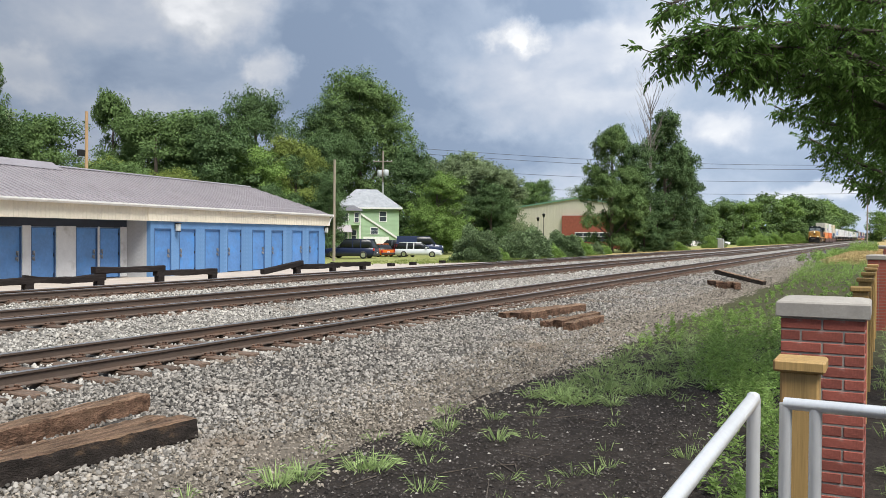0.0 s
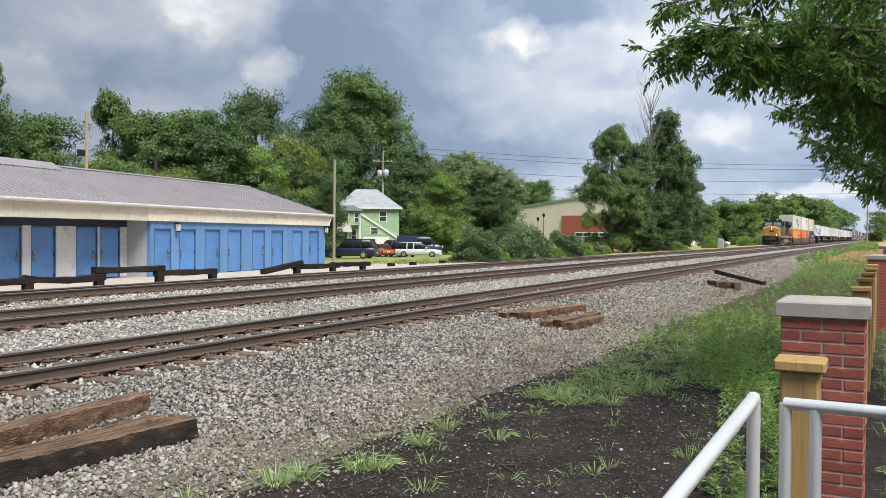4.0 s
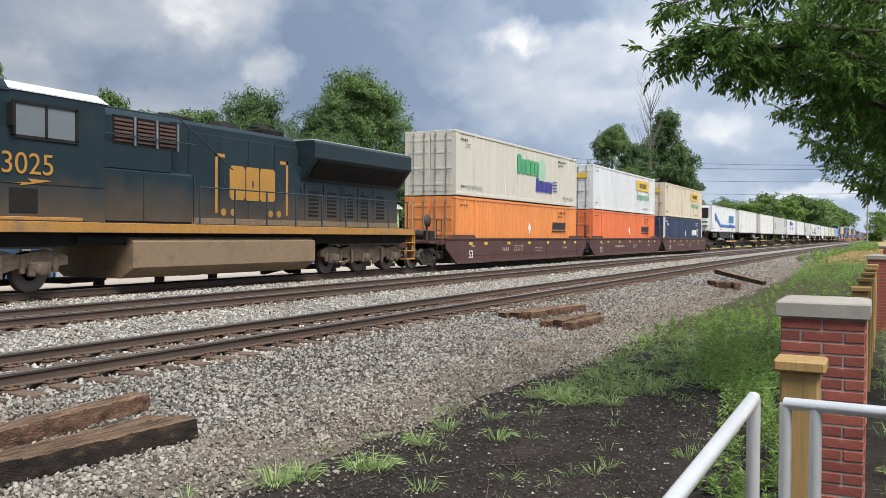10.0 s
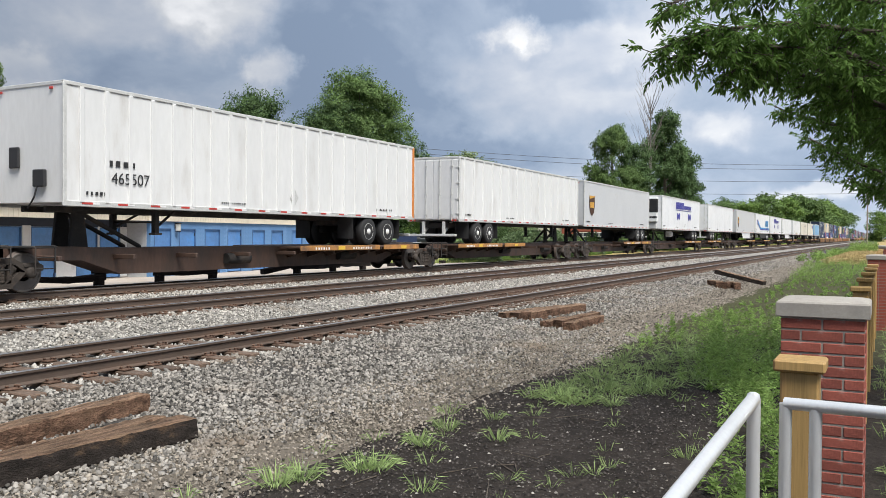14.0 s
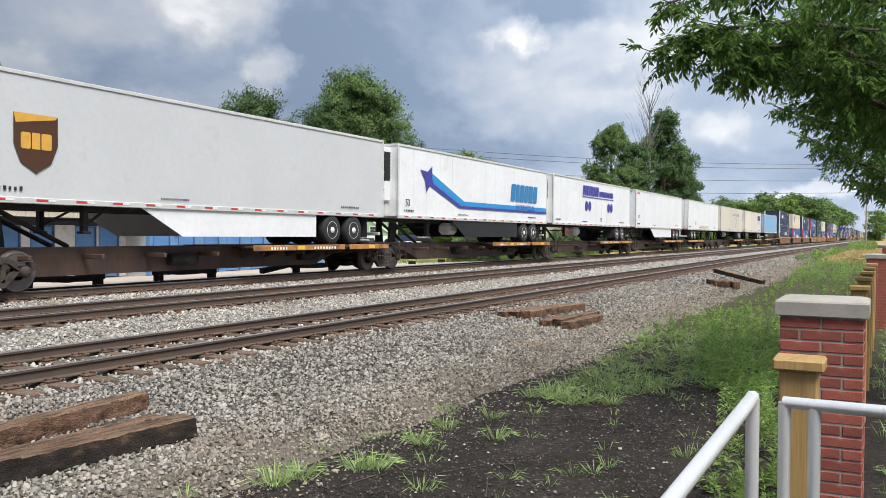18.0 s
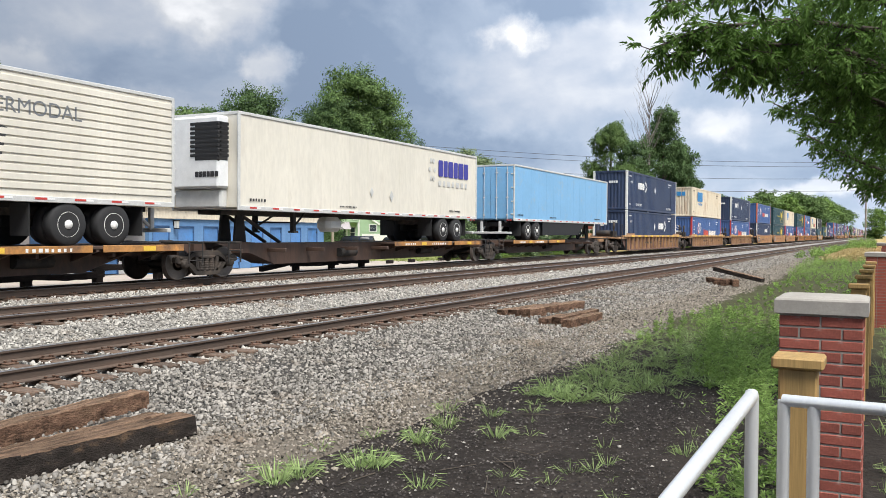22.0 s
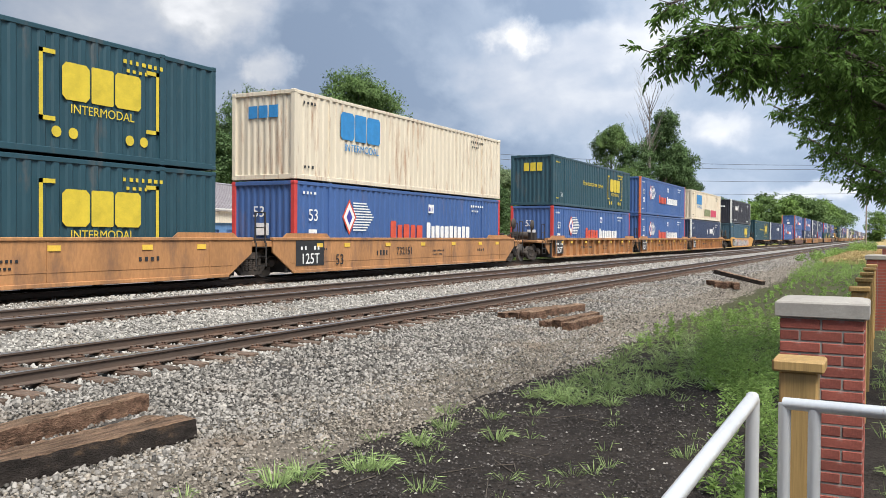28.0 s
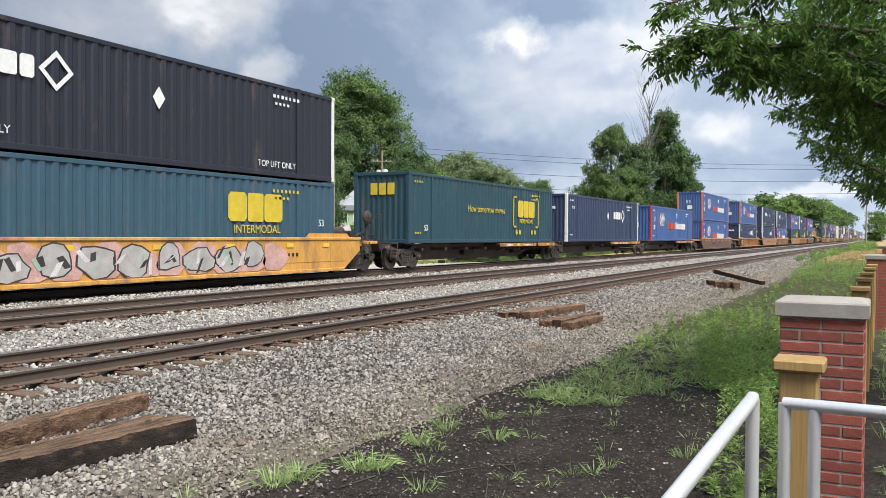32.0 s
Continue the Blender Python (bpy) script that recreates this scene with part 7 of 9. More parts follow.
def trailer(u, style, colour, label, seed, reversed_=False, reefer=False, ribs=0, skirt=0, horizontal=False):
    """A 53-foot box trailer. reversed_: its doors lead. Its own x = 0 is the leading end."""
    rnd = random.Random(seed)
    tr = thing("trailer", label, "trailer", "road trailers on the train")
    m = TRMAT[colour]
    h2, z0, z1 = TRW / 2, TRZ, TRZ + TRH

    side_posts, side_slats = [], []

    def X(x):
        return TRL - x if reversed_ else x
    s = Shape().cbox(.02, TRL - .02, -h2 + .015, h2 - .015, z0 + .08, z1 - .05, .012)
    if ribs:
        for i in range(ribs):
            x = .5 + (TRL - 1.0) * i / (ribs - 1)
            for e in (-1, 1):
                side_posts.append(pose(x, e * h2, 0))
    if horizontal:
        for k in range(13):
            for e in (-1, 1):
                side_slats.append(pose(0, e * h2, k * .19))
    part("box_body", s, m, tr)
    if ribs:
        pmesh = Shape().cbox(-.06, .06, -.032, .032, z0 + .1, z1 - .06, .012).mesh("side_post", m)
        for q in side_posts:
            part("side_post", pmesh, None, tr, at=q)
    if horizontal:
        pmesh = Shape().cbox(.1, TRL - .1, -.012, .012, z0 + .28, z0 + .42, .006).mesh("side_slat", m)
        for q in side_slats:
            part("side_slat", pmesh, None, tr, at=q)
    if not ribs and not horizontal and colour != "grey":
        s = Shape()
        for i in range(13):
            x = 1.2 + (TRL - 2.4) * i / 12
            s.box(x - .004, x + .004, -h2 + .012, -h2 + .0165, z0 + .1, z1 - .07)
        part("panel_seam", s, TRMAT["grey"] if colour == "white" else m, tr)
    for zz, nm in ((z1 - .06, "top_rail"), (z0, "bottom_rail")):
        s = Shape()
        for e in (-1, 1):
            s.cbox(0, TRL, *sorted((e * (h2 - .06), e * (h2 + .012))), zz, zz + (.09 if nm == "top_rail" else .13), .01)
        if nm == "top_rail":
            s.cbox(0, .05, -h2, h2, zz, zz + .09, .01).cbox(TRL - .05, TRL, -h2, h2, zz, zz + .09, .01)
        part(nm, s, trim_mat, tr)
    for e in (-1, 1):
        for x in (.04, TRL - .04):
            part("corner_trim", Shape().cbox(x - .05, x + .05, *sorted((e * (h2 - .05), e * (h2 + .014))), z0, z1, .012), trim_mat, tr)
    for i in range(15):
        x = .5 + (TRL - 1.5) * i / 14
        part("reflector_strip", RED_STRIP, None, tr, at=pose(x, -h2 - .015, z0 + .08))
        part("reflector_strip", WHITE_STRIP, None, tr, at=pose(x + .31, -h2 - .015, z0 + .08))
    # underframe, landing gear, wheels
    s = Shape()
    for e in (-1, 1):
        s.cbox(.2, TRL - .2, *sorted((e * .35, e * .47)), z0 - .12, z0 + .02, .01)
    s.cbox(*sorted((X(12.0), X(15.8))), -.55, .55, z0 - .28, z0 - .05, .02)
    for a in (12.9, 14.2):
        s.rod((X(a), -1.15, TRZ - .49), (X(a), 1.15, TRZ - .49), .07, 10)
        s.cbox(*sorted((X(a - .5), X(a + .5))), -.55, -.40, TRZ - .55, TRZ - .25, .02)
        s.cbox(*sorted((X(a - .5), X(a + .5))), .40, .55, TRZ - .55, TRZ - .25, .02)
    part("underframe", s, under_mat, tr)
    g = Shape()
    for e in (-1, 1):
        g.cbox(*sorted((X(3.15), X(3.30))), *sorted((e * .72, e * .87)), z0 - .62, z0, .012)
        g.cbox(*sorted((X(3.10), X(3.35))), *sorted((e * .68, e * .92)), z0 - .66, z0 - .60, .012)
        g.rod((X(3.2), e * .8, z0 - .5), (X(4.1), e * .6, z0), .035, 6)
    g.rod((X(3.22), -.8, z0 - .32), (X(3.22), .8, z0 - .32), .03, 6)
    part("landing_gear", g, under_mat, tr)
    for a in (12.9, 14.2):
        for e in (-1, 1):
            for k, o in enumerate((1.14, .80)):
                mm = pose(X(a), e * o, TRZ - .49, 0, 0, 0 if e < 0 else 180)
                wh = part("tyre", TYRE, None, tr, at=mm)
                if k == 0:
                    part("wheel_disc", DISC, None, wh, "pale painted wheel disc")
    s = Shape()
    for a in (11.9, 15.1):
        s.box(*sorted((X(a), X(a + .02))), -1.25, -.6, z0 - .75, z0 - .02)
        s.box(*sorted((X(a), X(a + .02))), .6, 1.25, z0 - .75, z0 - .02)
    part("mud_flap", s, rubber_mat, tr)
    if skirt:
        s = Shape()
        for e in (-1, 1):
            s.prism([(X(4.6), z0), (X(12.0), z0), (X(12.0), z0 - .72), (X(6.0), z0 - .72)], *sorted((e * (h2 - .06), e * (h2 - .04))))
        part("side_skirt", s, TRMAT["white"] if skirt == 1 else grille_mat, tr, "white aerodynamic skirt" if skirt == 1 else "dark aerodynamic skirt")
    # doors end
    xe = X(TRL)
    sg = 1 if xe > 1 else -1
    for e in (-1, 1):
        s = Shape().cbox(*sorted((xe, xe + sg * .03)), *sorted((e * .01, e * (h2 - .07))), z0 + .12, z1 - .12, .01)
        d = part("door", s, m, tr)
        for y in (.35, .95):
            b = Shape()
            b.rod((xe + sg * .06, e * y, z0 + .05), (xe + sg * .06, e * y, z1 - .08), .018, 6)
            for zz in (z0 + .3, z0 + 1.2, z1 - .4):
                b.cbox(*sorted((xe + sg * .02, xe + sg * .08)), e * y - .05, e * y + .05, zz - .03, zz + .03, .006)
            part("lock_rod", b, trim_mat, d)
        b = Shape()
        for zz in (z0 + .35, z0 + 1.0, z0 + 1.7, z0 + 2.4):
            b.cbox(*sorted((xe, xe + sg * .05)), *sorted((e * (h2 - .16), e * (h2 + .01))), zz - .03, zz + .03, .006)
        part("door_hinge", b, trim_mat, d)
    s = Shape()
    for e in (-1, 1):
        s.cbox(*sorted((xe - sg * .12, xe + sg * .02)), *sorted((e * .45, e * .57)), z0 - .60, z0, .015)
        s.prism([(xe - sg * .9, z0), (xe - sg * .7, z0), (xe - sg * .05, z0 - .5), (xe - sg * .05, z0 - .58)], *sorted((e * .48, e * .54)))
    s.cbox(*sorted((xe - sg * .08, xe + sg * .04)), -1.15, 1.15, z0 - .66, z0 - .55, .015)
    part("rear_bumper", s, trim_mat, tr)
    s = Shape()
    for e in (-1, 1):
        for q in (.95, 1.12):
            s.cbox(*sorted((xe, xe + sg * .035)), e * q - .05, e * q + .05, z0 + .01, z0 + .09, .008)
    part("tail_lamp", s, red_mark, tr)
    # front end
    xf = X(0)
    sf = -1 if xf < 1 else 1
    if reefer:
        s = Shape().cbox(*sorted((xf, xf + sf * .48)), -.98, .98, z0 + .62, z1 - .12, .07)
        un = part("cooling_unit", s, reefer_mat, tr, "white refrigeration unit with black grille")
        part("grille_panel", Shape().cbox(*sorted((xf + sf * .06, xf + sf * .495)), -.995, -.05, z1 - 1.45, z1 - .30, .05), grille_mat, un, "black upper grille panel")
        part("grille_panel", Shape().cbox(*sorted((xf + sf * .06, xf + sf * .495)), .72, .995, z1 - 1.35, z1 - .22, .04), grille_mat, un)
        gsh = Shape()
        for k in range(8):
            gsh.cbox(*sorted((xf + sf * .36, xf + sf * .50)), -1.0, .10, z1 - .40 - k * .13, z1 - .31 - k * .13, .015)
        for k in range(8):
            gsh.cbox(*sorted((xf + sf * .06, xf + sf * .44)), -1.0, -.965, z1 - .40 - k * .13, z1 - .31 - k * .13, .01)
        part("grille", gsh, grille_mat, un)
        gsh = Shape().cbox(*sorted((xf, xf + sf * .30)), -.9, .9, z0 + .05, z0 + .60, .05)
        part("engine_base", gsh, trim_mat, un)
        gsh = Shape()
        letters_block(gsh, 0, 0, .9, .16, 6, 0, gap=.12)
        part("name_blocks", gsh, black_mark, un, at=pose(xf + sf * .487, -.1, z0 + .95, 0, 0, -90 if sf < 0 else 90))
        gsh = Shape().cbox(*sorted((X(5.0), X(5.9))), -.95, -.35, z0 - .62, z0 - .10, .15)
        part("fuel_tank", gsh, trim_mat, tr)
    else:
        s = Shape().cbox(*sorted((xf, xf + sf * .10)), -.75, -.35, z0 + .45, z0 + .85, .02)
        part("document_holder", Shape().cbox(*sorted((xf, xf + sf * .06)), .2, .55, z0 + .9, z0 + 1.4, .02), black_mark, tr)
        s.tube([(xf + sf * .08, -.5, z0 + .45), (xf + sf * .12, -.45, z0 + .2), (xf + sf * .1, -.2, z0 - .05)], .02, 6)
        part("connection_box", s, black_mark, tr, "black air and electric connection box")
        s = Shape()
        for q in (-.9, .9):
            s.cbox(*sorted((xf, xf + sf * .03)), q - .06, q + .06, z1 - .16, z1 - .10, .01)
        part("marker_lamp", s, red_mark, tr)
    y = -h2 - .006

    def put(sh, mm, lab="", name="logo_shape"):
        part(name, sh, mm, tr, lab)

    def text(t, size, mm, x, zz):
        part("lettering", words(t, size, mm, "lettering"), None, tr, at=pose(x, y - .006, zz))
    s = Shape()
    bars(s, .5, z0 + .28, .9, .12, 6, y, rnd)
    bars(s, 13.4, z0 + .28, 1.3, .10, 10, y, rnd)
    bars(s, 5.2, z0 + .24, 1.2, .07, 12, y, rnd)
    put(s, black_mark, "rows of small writing", "small_marks")
    if style == "swoosh":
        lo = Shape()
        slab(lo, [(2.55, z0 + 1.60), (2.55, z0 + 1.98), (5.75, z0 + .86), (16.05, z0 + .86), (16.05, z0 + .66), (5.5, z0 + .66)], y)
        put(lo, mat("stripe_blue", (.02, .26, .60), rough=.45, var=.08, bump=0), "bright blue stripe")
        lo = Shape()
        slab(lo, [(2.5, z0 + 1.40), (2.5, z0 + 1.60), (5.45, z0 + .65), (16.05, z0 + .65), (16.05, z0 + .54), (5.3, z0 + .54)], y)
        slab(lo, [(1.75, z0 + 2.0), (2.35, z0 + 1.95), (2.75, z0 + 2.2), (2.75, z0 + 1.7), (2.9, z0 + 1.45), (2.5, z0 + 1.35), (2.25, z0 + 1.1), (2.15, z0 + 1.6)], y - .004)
        put(lo, LOGO_INDIGO, "dark blue stripe and star bird shape")
        s = letters_block(Shape(), 11.0, z0 + 1.08, 3.6, .88, 6, y, slant=.14, gap=.1)
        put(s, mat("letter_blue", (.02, .19, .42), rough=.45, var=.08, bump=0), "big blue slanted blocks")
        text("INTERMODAL", .42, LOGO_INDIGO, 13.0, z0 + .78)
        text("53", .38, black_mark, .75, z0 + .62)
    elif style == "dots":
        s = letters_block(Shape(), 5.2, z0 + 1.90, 3.3, .62, 8, y, slant=.12, gap=.16)
        slab(s, [(5.2, z0 + 1.78), (11.9, z0 + 1.78), (11.9, z0 + 1.83), (5.2, z0 + 1.83)], y)
        letters_block(s, 8.65, z0 + 1.92, 3.2, .36, 11, y, gap=.2)
        for x in (6.0, 6.65, 10.75, 11.4):
            s.lathe([(y - .004, .31), (y, .31)], (x, 0, z0 + 1.25), "y", 22)
        put(s, LOGO_INDIGO, "indigo blocks and four round dots")
        text("53'", .34, black_mark, 9.1, z0 + .42)
    elif style == "shield":
        sx, sz = 1.55, z0 + 1.35
        pts = [(sx - .55, sz + .62), (sx + .55, sz + .62), (sx + .55, sz - .05), (sx + .38, sz - .45), (sx, sz - .68), (sx - .38, sz - .45), (sx - .55, sz - .05)]
        put(slab(Shape(), pts, y), mat("shield_brown", (.07, .028, .012), var=.1, bump=0), "brown shield badge")
        put(slab(Shape(), [(sx - .5, sz + .40), (sx + .48, sz + .55), (sx + .55, sz + .62), (sx - .55, sz + .62)], y - .004), mat("shield_gold", (.66, .36, .06), var=.1, bump=0), "gold band")
        put(letters_block(Shape(), sx - .38, sz - .15, .8, .36, 3, y - .004, gap=.12), MATS["shield_gold"])
    elif style == "badge":
        put(slab(Shape(), [(8.2, z0 + 1.85), (10.0, z0 + 1.85), (10.0, z0 + 2.32), (8.2, z0 + 2.32)], y), LOGO_GREY, "dark name panel")
        text("INTERMODAL", .48, LOGO_GREY, 11.75, z0 + 2.05)
        sx, sz = 10.6, z0 + 1.15
        put(slab(Shape(), [(sx - .75, sz + .42), (sx, sz + .58), (sx + .75, sz + .42), (sx + .62, sz - .2), (sx, sz - .62), (sx - .62, sz - .2)], y), mat("badge_black", (.04, .04, .042), var=.1, bump=0), "dark shield badge")
        put(letters_block(Shape(), sx - .4, sz - .2, .8, .45, 2, y - .004, gap=.2), white_mark)
    elif style == "dot_globe":
        put(letters_block(Shape(), 12.4, z0 + 1.75, 2.9, .68, 6, y, gap=.16), LOGO_INDIGO, "dark blue capitals-sized blocks")
        g = Shape()
        letters_block(g, 12.4, z0 + 1.35, 2.9, .22, 7, y, gap=.45)
        for k in range(6):
            w = math.pi * 2 * k / 6
            g.lathe([(y - .003, .10), (y, .10)], (11.85 + math.cos(w) * .22, 0, z0 + 2.0 + math.sin(w) * .42), "y", 10)
        put(g, trim_mat, "grey blocks and dotted globe")
        put(diamond(diamond(Shape(), 8.6, z0 + .75, .22, y), 7.2, z0 + .85, .18, y), trim_mat)
    elif style == "plain53":
        text("53'", .36, black_mark, .85, z0 + .85)
        put(slab(Shape(), [(.4, z1 - .26), (1.05, z1 - .26), (.95, z1 - .16), (.4, z1 - .16)], y), red_mark)
    elif style == "coded":
        s = Shape()
        bars(s, 1.25, z0 + 1.0, 1.1, .20, 4, y, rnd)
        put(s, black_mark)
        text("465507", .40, black_mark, 1.95, z0 + .70)
        part("corner_trim", Shape().cbox(TRL - .10, TRL + .015, -h2 - .022, -h2 + .06, z0 + .05, z1 - .02, .012), deck_edge_paint, tr, "orange rear corner post")
        put(diamond(Shape(), 8.5, z0 + .55, .3, y), trim_mat)
    elif style == "stickers":
        put(slab(slab(Shape(), [(3.2, z0 + .5), (3.9, z0 + .5), (3.9, z0 + .85), (3.2, z0 + .85)], y), [(6.1, z0 + .2), (10.3, z0 + .2), (10.3, z0 + .48), (6.1, z0 + .48)], y), mat("sticker_tan", (.62, .55, .42), var=.15, bump=0))
    tr["z0"] = 0.0
    MOVERS.append((tr, u))
    return tr


# ---- articulated spine cars that carry the trailers
deck_mat = mat("deck_edge_orange", (.42, .20, .06), rough=.65, var=.25, scale=1.2, fine=14, bump=.15, dirt=(.13, .075, .05), dirt_amount=.4, dirt_scale=1.5)


def spine_unit(u, length, group, front_truck, rear_truck, front_end, rear_end, reversed_, label, seed):
    """One platform: its own x = 0 is the leading end of the load; trucks are places in its own space or None."""
    rnd = random.Random(seed)
    car = thing("spine_car", label, "rail car", group)
    pm = CARPAINT["spine"]["mat"]
    f, r = front_end, rear_end
    s = Shape()
    s.prism([(f, .72), (f, 1.02), (f + 2.2, 1.02), (f + 3.2, .98), (r - 3.2, .98), (r - 2.2, 1.02), (r, 1.02), (r, .72), (r - 2.4, .68), (r - 3.6, .30), (f + 3.6, .30), (f + 2.4, .68)], -.46, .46)
    part("centre_sill", s, pm, car)
    cross = Shape().cbox(-.05, .05, -1.2, 1.2, .70, .82, .015).mesh("crossbearer", pm)
    for x in np.linspace(f + 1.2, r - 1.2, 9):
        part("crossbearer", cross, None, car, at=pose(x, 0, 0))

    def X(x):
        return 16.15 - x if reversed_ else x
    a, b = sorted((X(8.7), X(16.4)))
    for e in (-1, 1):
        d = Shape()
        d.cbox(a, b, *sorted((e * .55, e * 1.38)), .90, .975, .012)
        for k in range(7):
            xx = a + (b - a) * (k + .5) / 7
            d.prism([(e * .34, .55), (e * .34, .9), (e * 1.36, .9), (e * 1.36, .84)], xx - .04, xx + .04, "x")
        part("wheel_deck", d, pm, car)
        d = Shape()
        d.cbox(a + .02, a + (b - a) * .62, *sorted((e * 1.375, e * 1.41)), .82, .99, .01)
        d.cbox(a + (b - a) * .66, b, *sorted((e * 1.375, e * 1.41)), .82, .99, .01)
        part("deck_edge", d, deck_mat, car, "worn orange deck edge beam")
    # kingpin stand
    k = Shape()
    kx = X(1.25)
    sg = -1 if reversed_ else 1
    k.cbox(kx - .28, kx + .28, -.42, .42, 1.86, 1.95, .02)
    for e in (-1, 1):
        k.prism([(kx - .22, 1.86), (kx + .1, 1.86), (kx + .22, 1.0), (kx - .32, 1.0)], *sorted((e * .26, e * .34)))
        k.rod((kx, e * .3, 1.86), (kx + sg * 1.9, e * .3, 1.0), .06, 8)
    part("trailer_hitch", k, under_mat, car, "folding steel trailer hitch")
    for x in (front_truck, rear_truck):
        if x is not None:
            add_truck(car, x)
    for x in (f + .7, r - .7):
        for e in (-1, 1):
            g = Shape()
            g.tube([(x - .25, e * 1.35, .45), (x - .25, e * 1.35, 1.05), (x + .25, e * 1.35, 1.05), (x + .25, e * 1.35, .45)], .02, 6)
            for q in (.55, .8):
                g.rod((x - .25, e * 1.35, q), (x + .25, e * 1.35, q), .016, 6)
            g.cbox(x - .3, x + .3, *sorted((e * .34, e * 1.36)), 1.0, 1.05, .01)
            part("step_ladder", g, under_mat, car)
    p = Shape()
    for x in (6.2, 12.0):
        p.rod((x, -.55, .62), (x + 1.0, -.55, .62), .16, 12)
    p.tube([(f + 2, -.42, .78), (r - 2, -.42, .78)], .03, 6)
    part("brake_cylinder", p, under_mat, car)
    c = Shape()
    coupler(c, f - .35, f + .4)
    part("coupler", c, truck_mat, car)
    y = -1.418
    s = Shape()
    bars(s, a + .8, .85, 1.0, .12, 6, y, rnd)
    bars(s, a + 3.0, .85, 1.5, .12, 8, y, rnd)
    part("stencilled_marks", s, white_mark, car, "rows of small stencilled writing")
    s = Shape()
    for x in (a + 2.1, b - 1.4):
        s.box(x, x + .4, y - .004, y, .84, .96)
    part("reflector_strip", s, yellow_mark, car)
    MOVERS.append((car, u))
    return car
# ---------------------------------------------------------------- the engine


def build_engine(u, far=False):
    """A six-axle road engine, nose at its own x = 0."""
    e = thing("locomotive", "dark blue and yellow diesel freight locomotive with grimy trucks", "locomotive", "locomotives")
    navy = mat("engine_navy", (.016, .031, .039), rough=.42, var=.12, scale=.9, fine=12, bump=.05, dirt=(.045, .042, .038), dirt_amount=.15, spec=.3)
    if not far:
        dusty(navy, 1.5, 2.7, (.125, .085, .055))
    gold = mat("engine_yellow", (.44, .225, .045), rough=.45, var=.10, scale=.8, fine=12, bump=.05, dirt=(.36, .19, .05), dirt_amount=.2)
    sill = mat("engine_sill_yellow", (.42, .21, .05), rough=.55, var=.18, scale=1.2, fine=14, bump=.08, dirt=(.17, .12, .08), dirt_amount=.35)
    tank = mat("tank_grime", (.235, .165, .100), rough=.75, var=.2, scale=1.2, fine=14, bump=.15, dirt=(.12, .09, .065), dirt_amount=.3)
    frame_m = mat("bogie_grime", (.125, .092, .066), rough=.85, var=.3, scale=2.5, fine=20, bump=.35, dirt=(.045, .038, .033), dirt_amount=.35, dirt_scale=2)
    dark = mat("engine_black", (.018, .017, .016), rough=.75, var=.25, bump=.15, spec=.2, dirt=(.035, .028, .023), dirt_amount=.2)
    rail_m = mat("engine_handrail", (.030, .045, .060), rough=.5, var=.1)
    gold_rail = mat("engine_handrail_yellow", (.55, .33, .08), rough=.5, var=.1)
    lamp = mat("head_light_glow", (1.0, .93, .78), rough=.2, var=0, bump=0, emit=5.0)
    # pale grey base: the sky's reflection is put into the glass colour
    win = mat("cab_glass_sky_tint", (.16, .18, .19), rough=.08, var=.05, bump=0, spec=.9)
    # frame and walkway
    part("frame", Shape().cbox(.9, 22.2, -1.25, 1.25, 1.05, 1.42, .03), dark, e)
    part("walkway", Shape().cbox(1.9, 22.3, -1.53, 1.53, 1.56, 1.62, .01), dark, e)
    for sg in (-1, 1):
        part("side_sill", Shape().cbox(2.05, 22.3, *sorted((sg * 1.49, sg * 1.55)), 1.36, 1.60, .01), sill, e, "grimy yellow side sill")
    # short nose, sloped and bevelled
    z0, nz = 1.60, 3.10
    nose = Shape()
    w = 1.28
    v = [(1.75, -w * .86, z0), (1.75, w * .86, z0), (1.75, w * .86, nz - .18), (1.75, -w * .86, nz - .18), (1.75, -.3, nz + .12), (1.75, .3, nz + .12),
         (2.15, -w - .22, z0), (2.15, w + .22, z0), (2.15, w + .22, nz - .05), (2.15, -w - .22, nz - .05), (2.15, -.42, nz + .30), (2.15, .42, nz + .30),
         (4.15, -w - .22, z0), (4.15, w + .22, z0), (4.15, w + .22, nz + .15), (4.15, -w - .22, nz + .15), (4.15, -.5, nz + .45), (4.15, .5, nz + .45)]
    nose.add(v, [(0, 3, 4, 5, 2, 1), (0, 6, 9, 3), (1, 2, 8, 7), (3, 9, 10, 4), (4, 10, 11, 5), (5, 11, 8, 2)])
    part("nose_front", nose, gold, e, "yellow nose")
    nose = Shape()
    nose.add(v[6:], [(0, 6, 9, 3), (1, 2, 8, 7), (3, 9, 10, 4), (4, 10, 11, 5), (5, 11, 8, 2), (6, 7, 8, 11, 10, 9)])
    part("nose", nose, navy, e)
    part("nose_door", Shape().cbox(1.70, 1.76, .35, .85, z0 + .05, 2.75, .015), gold, e)
    part("nose_window", Shape().cbox(1.69, 1.75, .48, .72, 2.78, 3.05, .02), win, e)
    s = Shape()
    for i in range(3):
        s.box(1.735, 1.746, -.42 + i * .30, -.16 + i * .30, 2.32, 2.62)
    for sgy in (-1, 1):
        s.box(1.735, 1.746, sgy * .60 - .02, sgy * .60 + .02, 2.12, 2.74)
    part("logo_shape", s, dark, e, "dark bracketed blocks on the nose")
    # cab
    cab = Shape()
    cw, tw = 1.50, 1.28
    cab.prism([(4.10, z0), (4.10, 3.20), (4.55, 4.30), (4.60, 4.42), (7.55, 4.42), (7.55, z0)], -cw, cw)
    part("cab", cab, navy, e, "dark blue crew cab")
